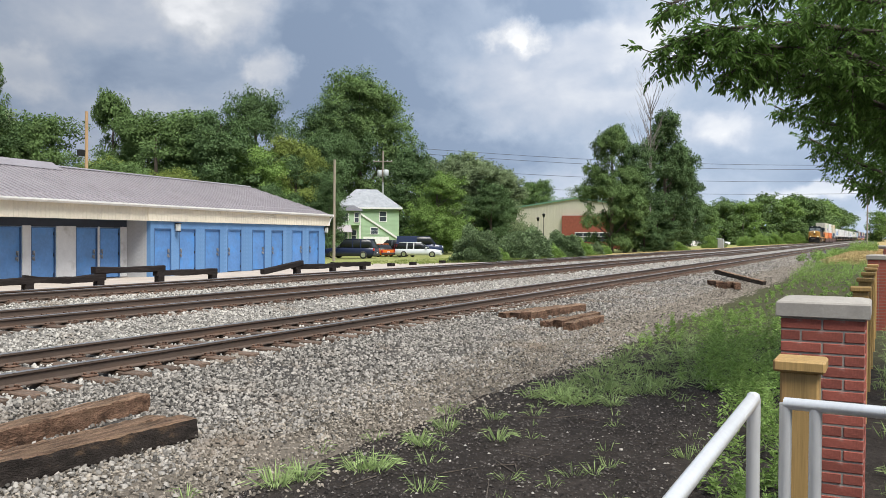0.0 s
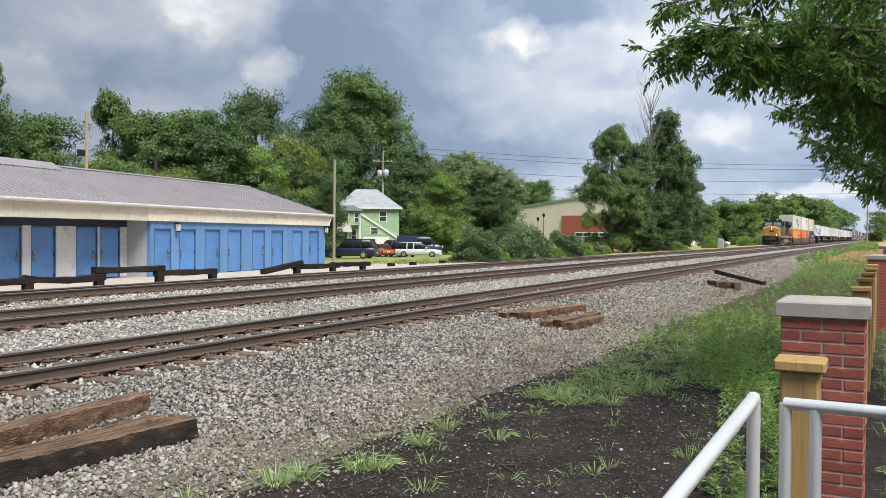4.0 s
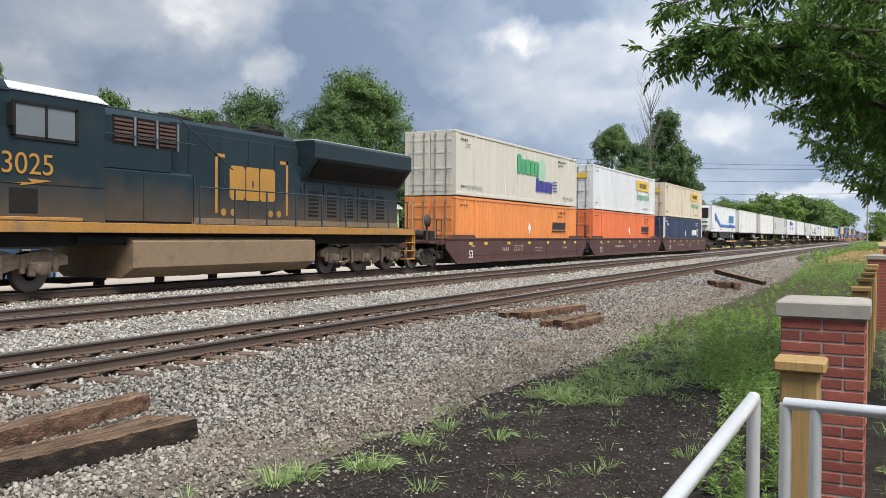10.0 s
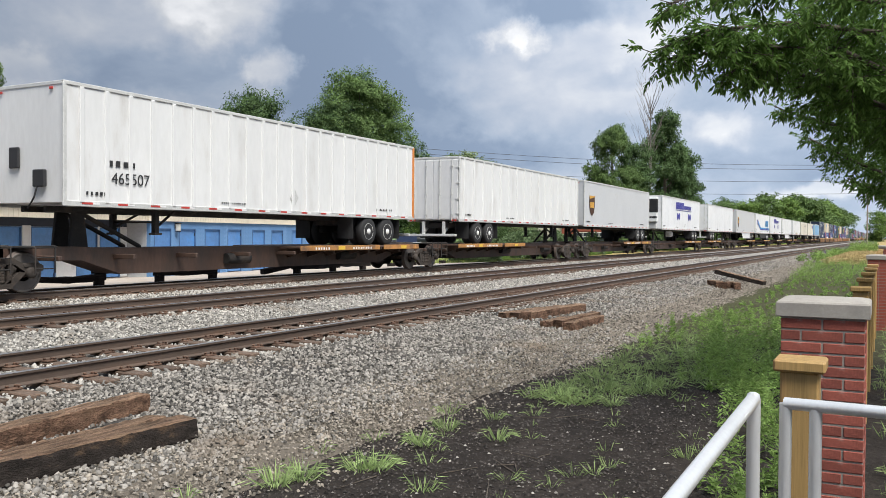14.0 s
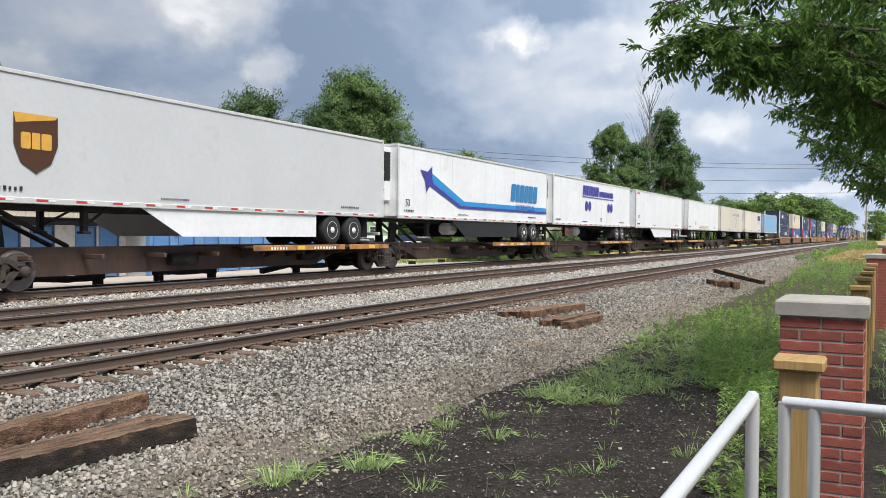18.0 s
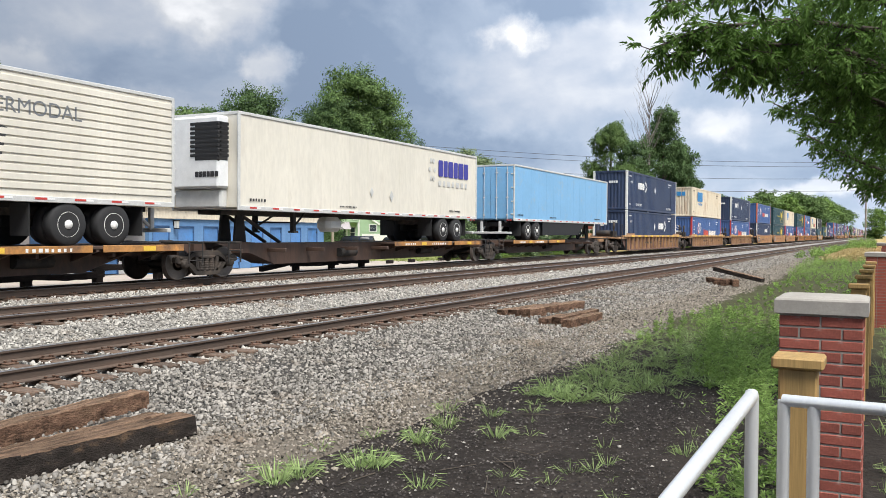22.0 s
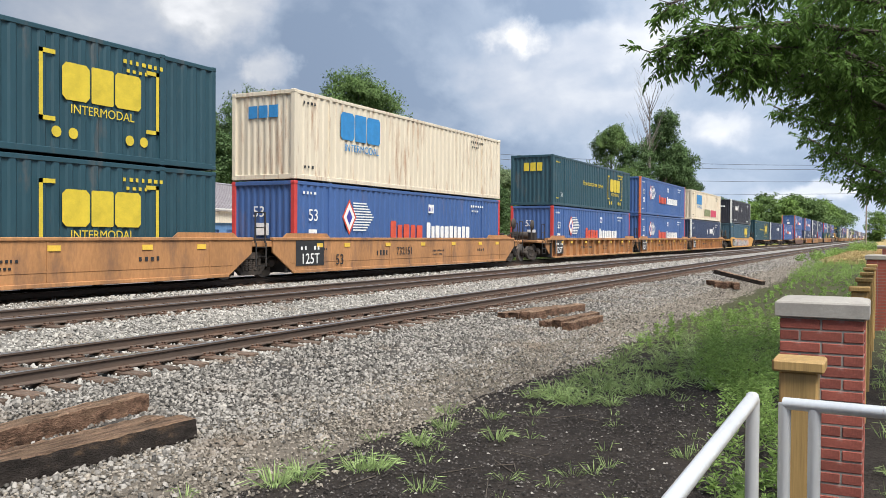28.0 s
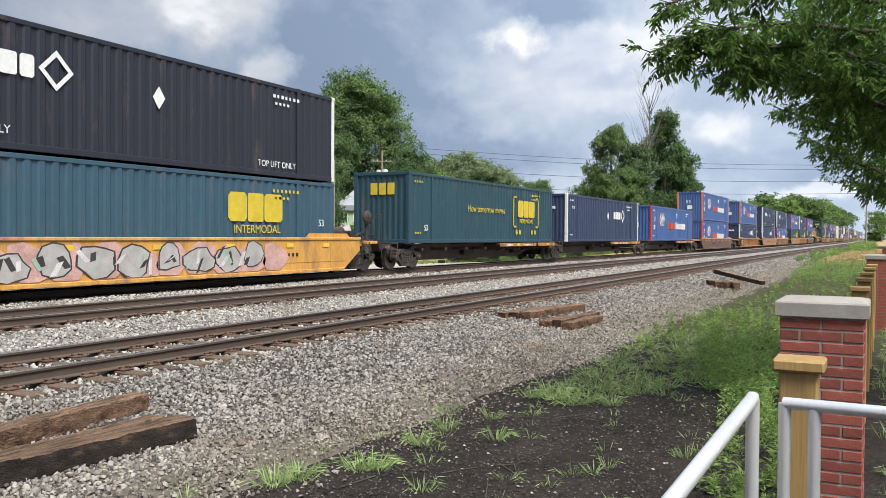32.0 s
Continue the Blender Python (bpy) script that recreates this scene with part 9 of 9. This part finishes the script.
# ---------------------------------------------------------------- the shade tree over the fence
def shade_tree():
    t = thing("shade_tree", "leafy shade tree with long drooping pointed leaves", "tree")
    rng = np.random.default_rng(8)
    limbs = [[(11.5, -2.6, 2.2), (10.75, .04, 4.1), (9.72, .93, 4.09), (9.09, 1.69, 3.95), (8.56, 2.14, 3.66)],
             [(11.6, -2.6, 2.0), (11.3, .03, 3.35), (10.88, .85, 3.7), (10.04, 1.37, 3.8), (9.37, 1.56, 3.5)],
             [(11.8, -2.6, 1.9), (13.56, .03, 3.22), (13.23, .66, 3.4), (13.56, 1.13, 3.58), (13.9, 1.56, 3.82)],
             [(11.8, -2.6, 1.8), (14.68, .02, 2.78), (14.49, .4, 2.95), (14.8, .89, 3.26), (15.18, 1.26, 3.5)],
             [(12.0, -2.6, 1.7), (15.81, .02, 2.6), (16.76, .36, 2.72), (16.63, .63, 2.87)],
             [(11.4, -2.6, 2.3), (9.05, .04, 4.0), (8.76, .6, 4.22), (8.39, 1.31, 4.18), (8.09, 1.87, 4.0)],
             [(11.6, -2.6, 2.2), (10.4, .5, 3.9), (9.75, 1.2, 3.86), (9.15, 1.7, 3.72), (8.72, 2.05, 3.62)],
             [(11.7, -2.6, 2.2), (12.2, .1, 3.7), (11.9, .9, 4.0), (11.6, 1.5, 4.3), (11.3, 2.0, 4.5)]]
    wood = Shape()
    wood.rod((11.6, -2.7, -.4), (11.6, -2.6, 2.0), .22, 12, .16)
    wood.rod((11.6, -2.6, 2.0), (11.4, -2.2, 5.5), .16, 10, .05)
    part("trunk", wood, bark, t)
    P, Dn = [], []
    for li, limb in enumerate(limbs):
        s = Shape()
        r = .055
        for a, b in zip(limb, limb[1:]):
            s.rod(a, b, r, 7, r * .62)
            r *= .62
        pts = [Vector(q) for q in limb]
        for seg in range(len(pts) - 1):
            a, b = pts[seg], pts[seg + 1]
            n = int((b - a).length / .034)
            if seg == 0:
                n = int(n * .35)
            for k in range(n):
                q = rng.uniform(.55 if seg == 0 else 0, 1)
                p = a.lerp(b, q)
                side = Vector(rng.normal(size=3)).normalized()
                side.z = side.z * .55 - .05
                tip = seg >= len(pts) - 2
                ln = rng.uniform(.22, .60) * (.50 if tip else .9) * ((1.35 if seg <= 1 else 1) if li not in (2, 3, 4) else .62)
                d = (side + (b - a).normalized() * .55).normalized()
                end = p + d * ln + Vector((0, 0, -.16 * ln))
                s.rod(p, end, .006, 4, .002, False)
                m = int(ln * 20) + 1
                for j in range(m):
                    w = (j + rng.uniform(0, 1)) / m
                    c = p.lerp(end, .12 + .88 * w)
                    P.append(c)
                    e = Vector(rng.normal(size=3)).normalized()
                    Dn.append(d * .75 + e * .75 + Vector((0, 0, -.62)))
        part("limb", s, bark, t)
    # the denser inner crown to the side of the trunk
    C = np.array([[10.5, -.9, 4.5], [9.6, -.3, 4.75], [12.4, -.6, 4.2], [13.4, -.5, 3.9], [14.6, -.5, 3.3], [15.9, -.45, 3.0], [11.2, .3, 4.6], [12.9, .5, 4.3], [12.5, -1.6, 5.0], [14.0, .35, 3.7], [15.6, .15, 3.2], [13.0, .0, 3.75], [11.8, -.1, 3.75]])
    n = 5200
    thick = np.where(C[:, 1] < -.2, .22, 1.0)          # unseen clusters thinned so less shade falls on the weeds
    w = rng.choice(len(C), n, p=thick / thick.sum())
    pos = C[w] + np.clip(rng.normal(size=(n, 3)), -1.8, 1.8) * np.array([.55, .40, .30])
    P = np.concatenate([np.array([tuple(q) for q in P]), pos])
    D = np.concatenate([np.array([tuple(q) for q in Dn]), rng.normal(size=(n, 3)) * .8 + np.array([0, .2, -.6])])
    # each spray is a fan of five drooping leaflets set along a short stalk
    D /= np.maximum(np.linalg.norm(D, axis=1, keepdims=True), 1e-6)
    side = np.cross(D, np.array([0, 0, 1.0]) + rng.normal(size=D.shape) * .25)
    side /= np.maximum(np.linalg.norm(side, axis=1, keepdims=True), 1e-6)
    LP, LD = [], []
    for along, spread in ((.09, 0.0), (.06, .75), (.06, -.75), (.02, 1.1), (.02, -1.1)):
        LP.append(P + D * along + rng.normal(size=P.shape) * .006)
        LD.append(D + side * spread + np.array([0, 0, -.28]) + rng.normal(size=P.shape) * .14)
    P, D = np.concatenate(LP), np.concatenate(LD)
    part("crown", leaf_mesh("crown", P, D, rng.uniform(.06, .115, len(P)), .15, LEAFMAT["near"], rng, .25, 1.0), None, t, "dense dark green pointed leaves")


shade_tree()

# ---------------------------------------------------------------- stones of the ballast
def stones():
    rng = np.random.default_rng(3)
    ico_v = np.array([(-.75, -.6, -.6), (.75, -.7, -.6), (.7, .65, -.6), (-.65, .7, -.6), (-.6, -.45, .75), (.7, -.5, .5), (.45, .6, .8), (-.75, .5, .5), (.1, 0, 0)])
    ico_f = [(0, 1, 5), (0, 5, 4), (1, 2, 6), (1, 6, 5), (2, 3, 7), (2, 7, 6), (3, 0, 4), (3, 4, 7), (4, 5, 6), (4, 6, 7)]
    bands = []

    fines, pale = [], []

    def scatter(x0, x1, y0, y1, per_m2, lo, hi, to=None):
        n = int((x1 - x0) * (y1 - y0) * per_m2)
        x, y = rng.uniform(x0, x1, n), rng.uniform(y0, y1, n)
        s = rng.uniform(lo, hi, n) * rng.uniform(.62, 1.1, n)
        (bands if to is None else to).append(np.stack([x, y, s], 1))
    scatter(3.0, 9.0, 5.2, 8.4, 760, .014, .028)
    scatter(9.0, 17.0, 5.4, 8.4, 470, .016, .031)
    scatter(17.0, 34.0, 5.6, 8.4, 180, .02, .038)
    scatter(34.0, 70.0, 6.0, 8.4, 50, .03, .055)
    scatter(5.0, 16.0, 8.4, 12.8, 420, .018, .034, pale)
    scatter(16.0, 34.0, 8.4, 12.8, 190, .02, .038, pale)
    scatter(8.0, 26.0, 15.2, 16.8, 280, .022, .04, pale)
    scatter(26.0, 50.0, 15.2, 16.8, 80, .03, .055, pale)
    scatter(10.0, 30.0, 12.6, 15.4, 130, .022, .04, pale)
    scatter(10.0, 30.0, 19.0, 20.6, 90, .026, .05, pale)
    scatter(3.0, 9.5, 3.9, 6.0, 1500, .008, .019, fines)
    scatter(3.0, 18.0, 4.3, 5.6, 130, .012, .026)
    scatter(9.0, 18.0, 3.9, 6.0, 700, .010, .021, fines)
    scatter(18.0, 34.0, 4.2, 6.4, 210, .014, .03, fines)
    scatter(34.0, 60.0, 4.2, 6.4, 70, .02, .042, fines)
    scatter(60.0, 90.0, 5.0, 8.4, 24, .03, .06, fines)
    scatter(3.2, 12.0, .8, 4.4, 70, .003, .013)
    scatter(3.2, 12.0, 1.2, 4.4, 6, .010, .026)
    scatter(9.0, 20.0, 3.2, 5.2, 40, .012, .03)
    scatter(34.0, 75.0, 10.9, 12.9, 40, .035, .06, pale)
    scatter(34.0, 75.0, 15.2, 16.7, 40, .035, .06, pale)
    scatter(70.0, 120.0, 6.0, 8.4, 14, .05, .08)
    stone_mesh(np.concatenate(bands), rng, ico_v, ico_f, "ballast_stones", mat("ballast_stone", (.222, .206, .184), rough=.92, var=.15, scale=1.0, fine=60, bump=.3, spec=.25, island=.70, dirt=(.19, .145, .105), dirt_amount=.22, dirt_scale=.6), "grey crushed ballast stones of mixed sizes")
    stone_mesh(np.concatenate(pale), rng, ico_v, ico_f, "pale_ballast", mat("ballast_stone_pale", (.30, .283, .255), rough=.92, var=.15, scale=1.0, fine=60, bump=.3, spec=.25, island=.62, dirt=(.22, .17, .125), dirt_amount=.2, dirt_scale=.6), "pale grey crushed stone between the tracks")
    stone_mesh(np.concatenate(fines), rng, ico_v, ico_f, "fine_gravel", mat("fine_gravel", (.205, .180, .148), rough=.95, var=.2, scale=1.0, fine=60, bump=.3, spec=.2, island=.72), "fine brown gravel beside the dark earth")


def stone_mesh(A, rng, ico_v, ico_f, name, material, label):
    keep = np.ones(len(A), bool)
    for yc, zt in TRACKS.values():
        for sg in (-1, 1):
            keep &= np.abs(A[:, 1] - (yc + sg * .755)) > .10
    # ties stay mostly clear
    for (yc, zt), clear in zip(TRACKS.values(), (.92, .6, .6)):
        over = (np.abs(A[:, 1] - yc) < 1.36) & (np.abs((A[:, 0] - 1.0 + .265) % .53 - .265) < .135)
        keep &= ~(over & (rng.uniform(0, 1, len(A)) < clear))
    A = A[keep]
    z = np.array([max(lerp_profile(BED, y), land(x, y) if y < 4.6 else -9) for x, y in A[:, :2]])
    # looser cover towards the dirt edge
    edge = np.interp(A[:, 0], (4, 9, 13, 20), (4.30, 4.50, 4.05, 4.2))
    thin = np.clip((A[:, 1] - edge - .16 * np.sin(A[:, 0] * 1.3)) / .4, .08, 1)
    keep = rng.uniform(0, 1, len(A)) < thin
    A, z = A[keep], z[keep]
    n = len(A)
    ang = rng.uniform(0, 2 * np.pi, n)
    sc = A[:, 2:3] * rng.uniform(.65, 1.35, (n, 3)) * np.array([1.05, 1.05, .7])
    jit = 1 + rng.normal(size=(n, 9, 3)) * .30
    V = ico_v[None] * jit
    tilt = rng.normal(size=(n, 2)) * .35
    V[:, :, 2] += V[:, :, 0] * tilt[:, None, 0] + V[:, :, 1] * tilt[:, None, 1]
    V = V * sc[:, None, :]
    c, s = np.cos(ang)[:, None], np.sin(ang)[:, None]
    W = np.empty_like(V)
    W[:, :, 0] = V[:, :, 0] * c - V[:, :, 1] * s + A[:, None, 0]
    W[:, :, 1] = V[:, :, 0] * s + V[:, :, 1] * c + A[:, None, 1]
    W[:, :, 2] = V[:, :, 2] + z[:, None] + A[:, 2:3] * .1 + rng.uniform(-.014, .040, (n, 1)) * np.minimum(1, A[:, 2:3] / .02)
    me = bpy.data.meshes.new(name)
    me.vertices.add(9 * n)
    me.vertices.foreach_set("co", W.astype(np.float32).ravel())
    F = np.array(ico_f)
    k = len(F)
    me.loops.add(3 * k * n)
    me.loops.foreach_set("vertex_index", (np.arange(n)[:, None, None] * 9 + F[None]).astype(np.int32).ravel())
    me.polygons.add(k * n)
    me.polygons.foreach_set("loop_start", (np.arange(k * n) * 3).astype(np.int32))
    me.polygons.foreach_set("loop_total", np.full(k * n, 3, np.int32))
    me.materials.append(material)
    me.update(calc_edges=True)
    tagged(new(name, me), label, "ballast", kind="stuff")


stones()

# ---------------------------------------------------------------- weeds and grass
def tufts(name, spots, blade_len, blades, width, material, seed, label, category, lean=.8):
    rng = np.random.default_rng(seed)
    P, D, S = [], [], []
    for x, y, k in spots:
        n = int(blades * k)
        a = rng.uniform(0, 2 * np.pi, n)
        r = rng.uniform(0, .05 + .05 * k, n)
        z = max(land(x, y), lerp_profile(BED, y) if y > 4.4 else -9)
        P.append(np.stack([x + np.cos(a) * r, y + np.sin(a) * r, np.full(n, z - .01)], 1))
        l = rng.uniform(.2, lean, n)
        D.append(np.stack([np.cos(a) * l, np.sin(a) * l, np.ones(n)], 1))
        S.append(rng.uniform(.5, 1.15, n) * blade_len * (.6 + .5 * k))
    P, D, S = np.concatenate(P), np.concatenate(D), np.concatenate(S)
    # a blade is a first leaf and a drooping tip
    ob = new(name, leaf_mesh(name, P, D, S, width, material, rng, .3))
    D2 = D / np.linalg.norm(D, axis=1, keepdims=True)
    tip = P + D2 * S[:, None] * .72
    ob2 = leaf_mesh(name, tip, D2 + np.array([0, 0, -1.0]) + D2 * np.array([1.2, 1.2, 0]), S * .65, width * 1.1, material, rng, .2)
    bm = bmesh.new()
    bm.from_mesh(ob.data)
    bm.from_mesh(ob2)
    bm.to_mesh(ob.data)
    bm.free()
    bpy.data.meshes.remove(ob2)
    tagged(ob, label, category, kind="stuff")


def leafy(name, spots, size, seed, material, label, n_per=90, aspect=.20):
    """Upright weeds: stems set with small leaves."""
    rng = np.random.default_rng(seed)
    P, D, S = [], [], []
    for x, y, h in spots:
        n = int(n_per * max(.4, h))
        z = max(land(x, y), lerp_profile(BED, y) if y > 4.4 else -9)
        st = max(1, int(h * 7))
        sx, sy = rng.normal(size=st) * .10 * (.5 + h), rng.normal(size=st) * .10 * (.5 + h)
        sh_ = rng.uniform(.55, 1, st) * h
        i = rng.integers(0, st, n)
        q = rng.uniform(.08, 1, n)
        lx = rng.normal(size=st)[i] * .12 * q
        P.append(np.stack([x + sx[i] + lx, y + sy[i] + lx * .5, z + sh_[i] * q], 1))
        a = rng.uniform(0, 2 * np.pi, n)
        D.append(np.stack([np.cos(a), np.sin(a), rng.uniform(-.1, .9, n)], 1))
        S.append(rng.uniform(.6, 1.3, n) * size * (1.15 - .5 * q))
    P, D, S = np.concatenate(P), np.concatenate(D), np.concatenate(S)
    tagged(new(name, leaf_mesh(name, P, D, S, aspect, material, rng, .2, 1.2)), label, "weeds", kind="stuff")


rw = random.Random(12)


def strip(n, x0, x1, ya, yb, lo, hi):
    """Spots between two border lines, ya and yb being functions of x."""
    out = []
    for _ in range(n):
        x = x0 + (x1 - x0) * rw.random()
        out.append((x, ya(x) + (yb(x) - ya(x)) * rw.random(), rw.uniform(lo, hi)))
    return out


# scattered tufts on the cinder earth, thicker towards the fence
sprigs = [(5.2 + 5.6 * ((i * .618) % 1), 1.4 + 2.6 * ((i * .414) % 1), .12 + .14 * (i % 3)) for i in range(26)]
spots = [(6.12, 4.0, 1.1), (7.15, 3.94, .9), (8.75, 4.5, .7), (7.81, 4.01, .8), (8.59, 3.85, .8), (7.63, 3.38, 1.0), (9.9, 3.9, 1.0), (10.13, 3.26, .8), (9.74, 2.83, .9), (6.99, 2.18, .45), (6.8, 2.31, .4), (5.84, 3.23, .7),
         (7.24, 4.56, .5), (6.38, 2.35, .3), (7.87, 1.6, .6), (4.83, 4.75, .4), (5.47, 4.4, 1.25), (5.66, 4.3, 1.0), (5.8, 4.38, .9), (6.53, 4.7, .4), (6.2, 3.9, 1.2), (7.21, 4.05, .9), (7.94, 4.14, .7)] + sprigs
tufts("grass_tufts", spots, .17, 42, .036, LEAFMAT["blade"], 41, "light green grass tufts on dark earth", "grass", 1.5)
tufts("grass_patch", strip(150, 9.6, 17.5, lambda x: max(1.5, 3.2 - (x - 9.6) * .7), lambda x: 3.75 + (x - 9.6) * .1, .25, 1.25), .20, 26, .034, LEAFMAT["blade"], 42, "matted light green crabgrass", "grass", 2.4)
leafy("weeds", strip(70, 5.0, 11.0, lambda x: .55, lambda x: 1.0 + (x - 5.2) * .14, .15, .5) + strip(300, 11.0, 22.0, lambda x: .6, lambda x: 1.9 + (x - 11) * .22, .10, .5), .078, 43, LEAFMAT["weed"], "leafy green weeds along the fence", 120, .12)
leafy("tall_weeds", [(14.4, 2.5, .8), (14.1, 2.3, .9), (14.8, 2.6, .7), (17.2, 3.1, .6), (17.5, 3.4, .5), (11.3, 1.6, .9), (11.1, 1.75, .8), (10.6, 1.4, .7), (16.0, 1.8, .7), (16.3, 2.0, .6), (18.5, 2.4, .6), (19.4, 4.2, .35), (17.6, 4.3, .35), (11.8, 2.05, .95), (12.1, 1.9, 1.0), (12.0, 2.3, .8), (12.5, 2.1, .9), (16.2, 3.6, .6), (16.6, 3.7, .55), (15.3, 3.9, .5), (9.0, .9, .8), (8.2, .8, .75), (7.4, .75, .7), (6.8, .7, .6), (10.0, 1.0, .7), (14.2, 2.6, .5), (13.5, 1.5, .6), (10.8, 1.6, .5), (11.2, 1.3, .7), (12.9, 1.9, .6), (14.8, 2.0, .6), (9.6, 1.2, .6)], .085, 44, LEAFMAT["weed"], "tall feathery green weeds", 420, .10)
leafy("far_weeds", strip(260, 20, 43, lambda x: .5, lambda x: 3.9, .06, .26) + strip(520, 42, 74, lambda x: .6, lambda x: 4.1 + (x - 43) * .05, .25, .6), .075, 45, LEAFMAT["weed"], "rank green weeds on the verge", 110, .14)
leafy("verge_growth", strip(70, 74, 130, lambda x: 4.6, lambda x: 6.4, .4, 1.0) + strip(60, 120, 170, lambda x: 1.0, lambda x: 4.5, .8, 2.0), .24, 46, LEAFMAT["weed"], "bushy green growth further along the verge", 80)
tufts("dry_grass", strip(1300, 70, 180, lambda x: .3, lambda x: 4.2, .8, 1.6), .42, 10, .05, mat("dry_blades", (.46, .36, .17), rough=.8, var=.2, bump=0, island=.3, translucent=.2), 47, "dry straw-coloured grass", "grass")
tufts("lawn_edge", strip(700, 43, 75, lambda x: 22.6, lambda x: 30, .5, 1.0), .22, 9, .05, LEAFMAT["yellow"], 48, "yellowish mown grass beside the paving", "grass")
tufts("rough_grass", strip(1100, 5.5, 22, lambda x: -3.5, lambda x: .05, .4, .9), .16, 12, .035, LEAFMAT["blade"], 49, "shaded rough grass beyond the fence", "grass")
cinders = np.random.default_rng(61)
cs = Shape()
for i in range(24000):
    x, y, r = cinders.uniform(4.0, 13.0), cinders.uniform(.7, 4.5), .004 + .014 * cinders.uniform(0, 1) ** 2.5
    z = land(x, y) + r * .3
    q = cinders.uniform(-.3, .3, 5) * r
    cs.add([(x - r, y + q[0], z), (x + q[1], y - r, z + q[2]), (x + r, y + q[3], z), (x + q[4], y + r, z), (x, y, z + r * .9)], [(0, 1, 4), (1, 2, 4), (2, 3, 4), (3, 0, 4)])
me = bpy.data.meshes.new("cinders")
me.from_pydata(cs.v, [], cs.f)
me.materials.append(mat("cinder_grit", (.060, .053, .049), rough=.95, var=.2, bump=.2, island=.75, spec=.15))
tagged(new("cinders", me), "fine dark cinders and grit on the earth", "gravel", kind="stuff")
pebble = random.Random(17)
pb = Shape()
for i in range(1500):
    x, y, r = pebble.uniform(4.2, 13.0), pebble.uniform(.8, 4.6), .004 + .016 * pebble.random() ** 3
    z = land(x, y) + r * .35
    k = [pebble.uniform(.7, 1.25) for _ in range(6)]
    pb.add([(x - r * k[0], y, z), (x, y - r * k[1], z), (x + r * k[2], y, z), (x, y + r * k[3], z), (x + r * .3, y + r * .2, z + r * .7 * k[4]), (x - r * .3, y - r * .3, z + r * .6 * k[5])],
           [(0, 1, 5), (1, 2, 4), (1, 4, 5), (2, 3, 4), (3, 0, 5), (3, 5, 4)])
me = bpy.data.meshes.new("pebbles")
me.from_pydata(pb.v, [], pb.f)
me.materials.append(mat("pebble_grey", (.27, .25, .225), rough=.9, var=.15, bump=.2, island=.6, spec=.2))
tagged(new("pebbles", me), "pale grey pebbles strewn over dark earth", "gravel", kind="stuff")
litter = Shape()
for i in range(26):
    x, y, a, l = rw.uniform(5.5, 10.5), rw.uniform(2.4, 4.4), rw.uniform(0, 6.3), rw.uniform(.08, .5)
    z = land(x, y) + .012
    litter.rod((x, y, z), (x + math.cos(a) * l, y + math.sin(a) * l, z + .01), .006, 5, .003)
tagged(part("twigs", litter, bark), "dry twigs scattered on the dark earth", "twigs", kind="stuff")

# ---------------------------------------------------------------- bricks of the nearest pier
for p, h, w in BRICKS:
    bl = (w - .01) / 2
    rb2 = random.Random(9)
    full = Shape().cbox(0, .10, 0, bl, 0, .0575, .004).mesh("brick", brick_mat)
    half = Shape().cbox(0, .10, 0, bl / 2 - .005, 0, .0575, .004).mesh("brick", brick_mat)
    side = Shape().cbox(0, bl - .02, 0, .10, 0, .0575, .004).mesh("brick", brick_mat)
    for k in range(int(h / .0677)):
        z = h - .012 - (k + 1) * .0677 + .012
        y0 = -w / 2
        row = [(full, 0), (full, bl + .01)] if k % 2 == 0 else [(half, 0), (full, bl / 2 + .005), (half, bl * 1.5 + .015)]
        for me, dy in row:
            part("brick", me, None, p, at=pose(-.004 + rb2.uniform(-.002, .002), y0 + dy, z))
        for j in range(2):
            part("brick", side, None, p, at=pose(.10 + j * (bl - .10), -w / 2 - .004 + rb2.uniform(-.002, .002), z))
# ---------------------------------------------------------------- what moves


def motions():
    """The train rolls through at a steady speed; every wheel turns with it."""
    steps = (0.0, 8.0, 16.0, 24.0, 32.0)
    for ob, u in MOVERS:
        dz = ob["z0"] if "z0" in ob else 0.0
        walk(ob, [(t, pose(u - SPEED * (t - PASS), TRAIN_Y, RAIL_Z + dz)) for t in steps])
    # all wheels of one radius share the same turning
    first = None
    for w, radius in WHEELS:
        if first is None:
            first = w
            rows = [(k / FPS, Matrix.Rotation(-SPEED * (k / FPS) / radius, 4, "Y")) for k in range(int(32 * FPS) + 1)]
            walk(w, rows)
        else:
            w.rotation_mode = "QUATERNION"
            d = w.animation_data_create()
            d.action = first.animation_data.action
            d.action_slot = first.animation_data.action_slot


motions()
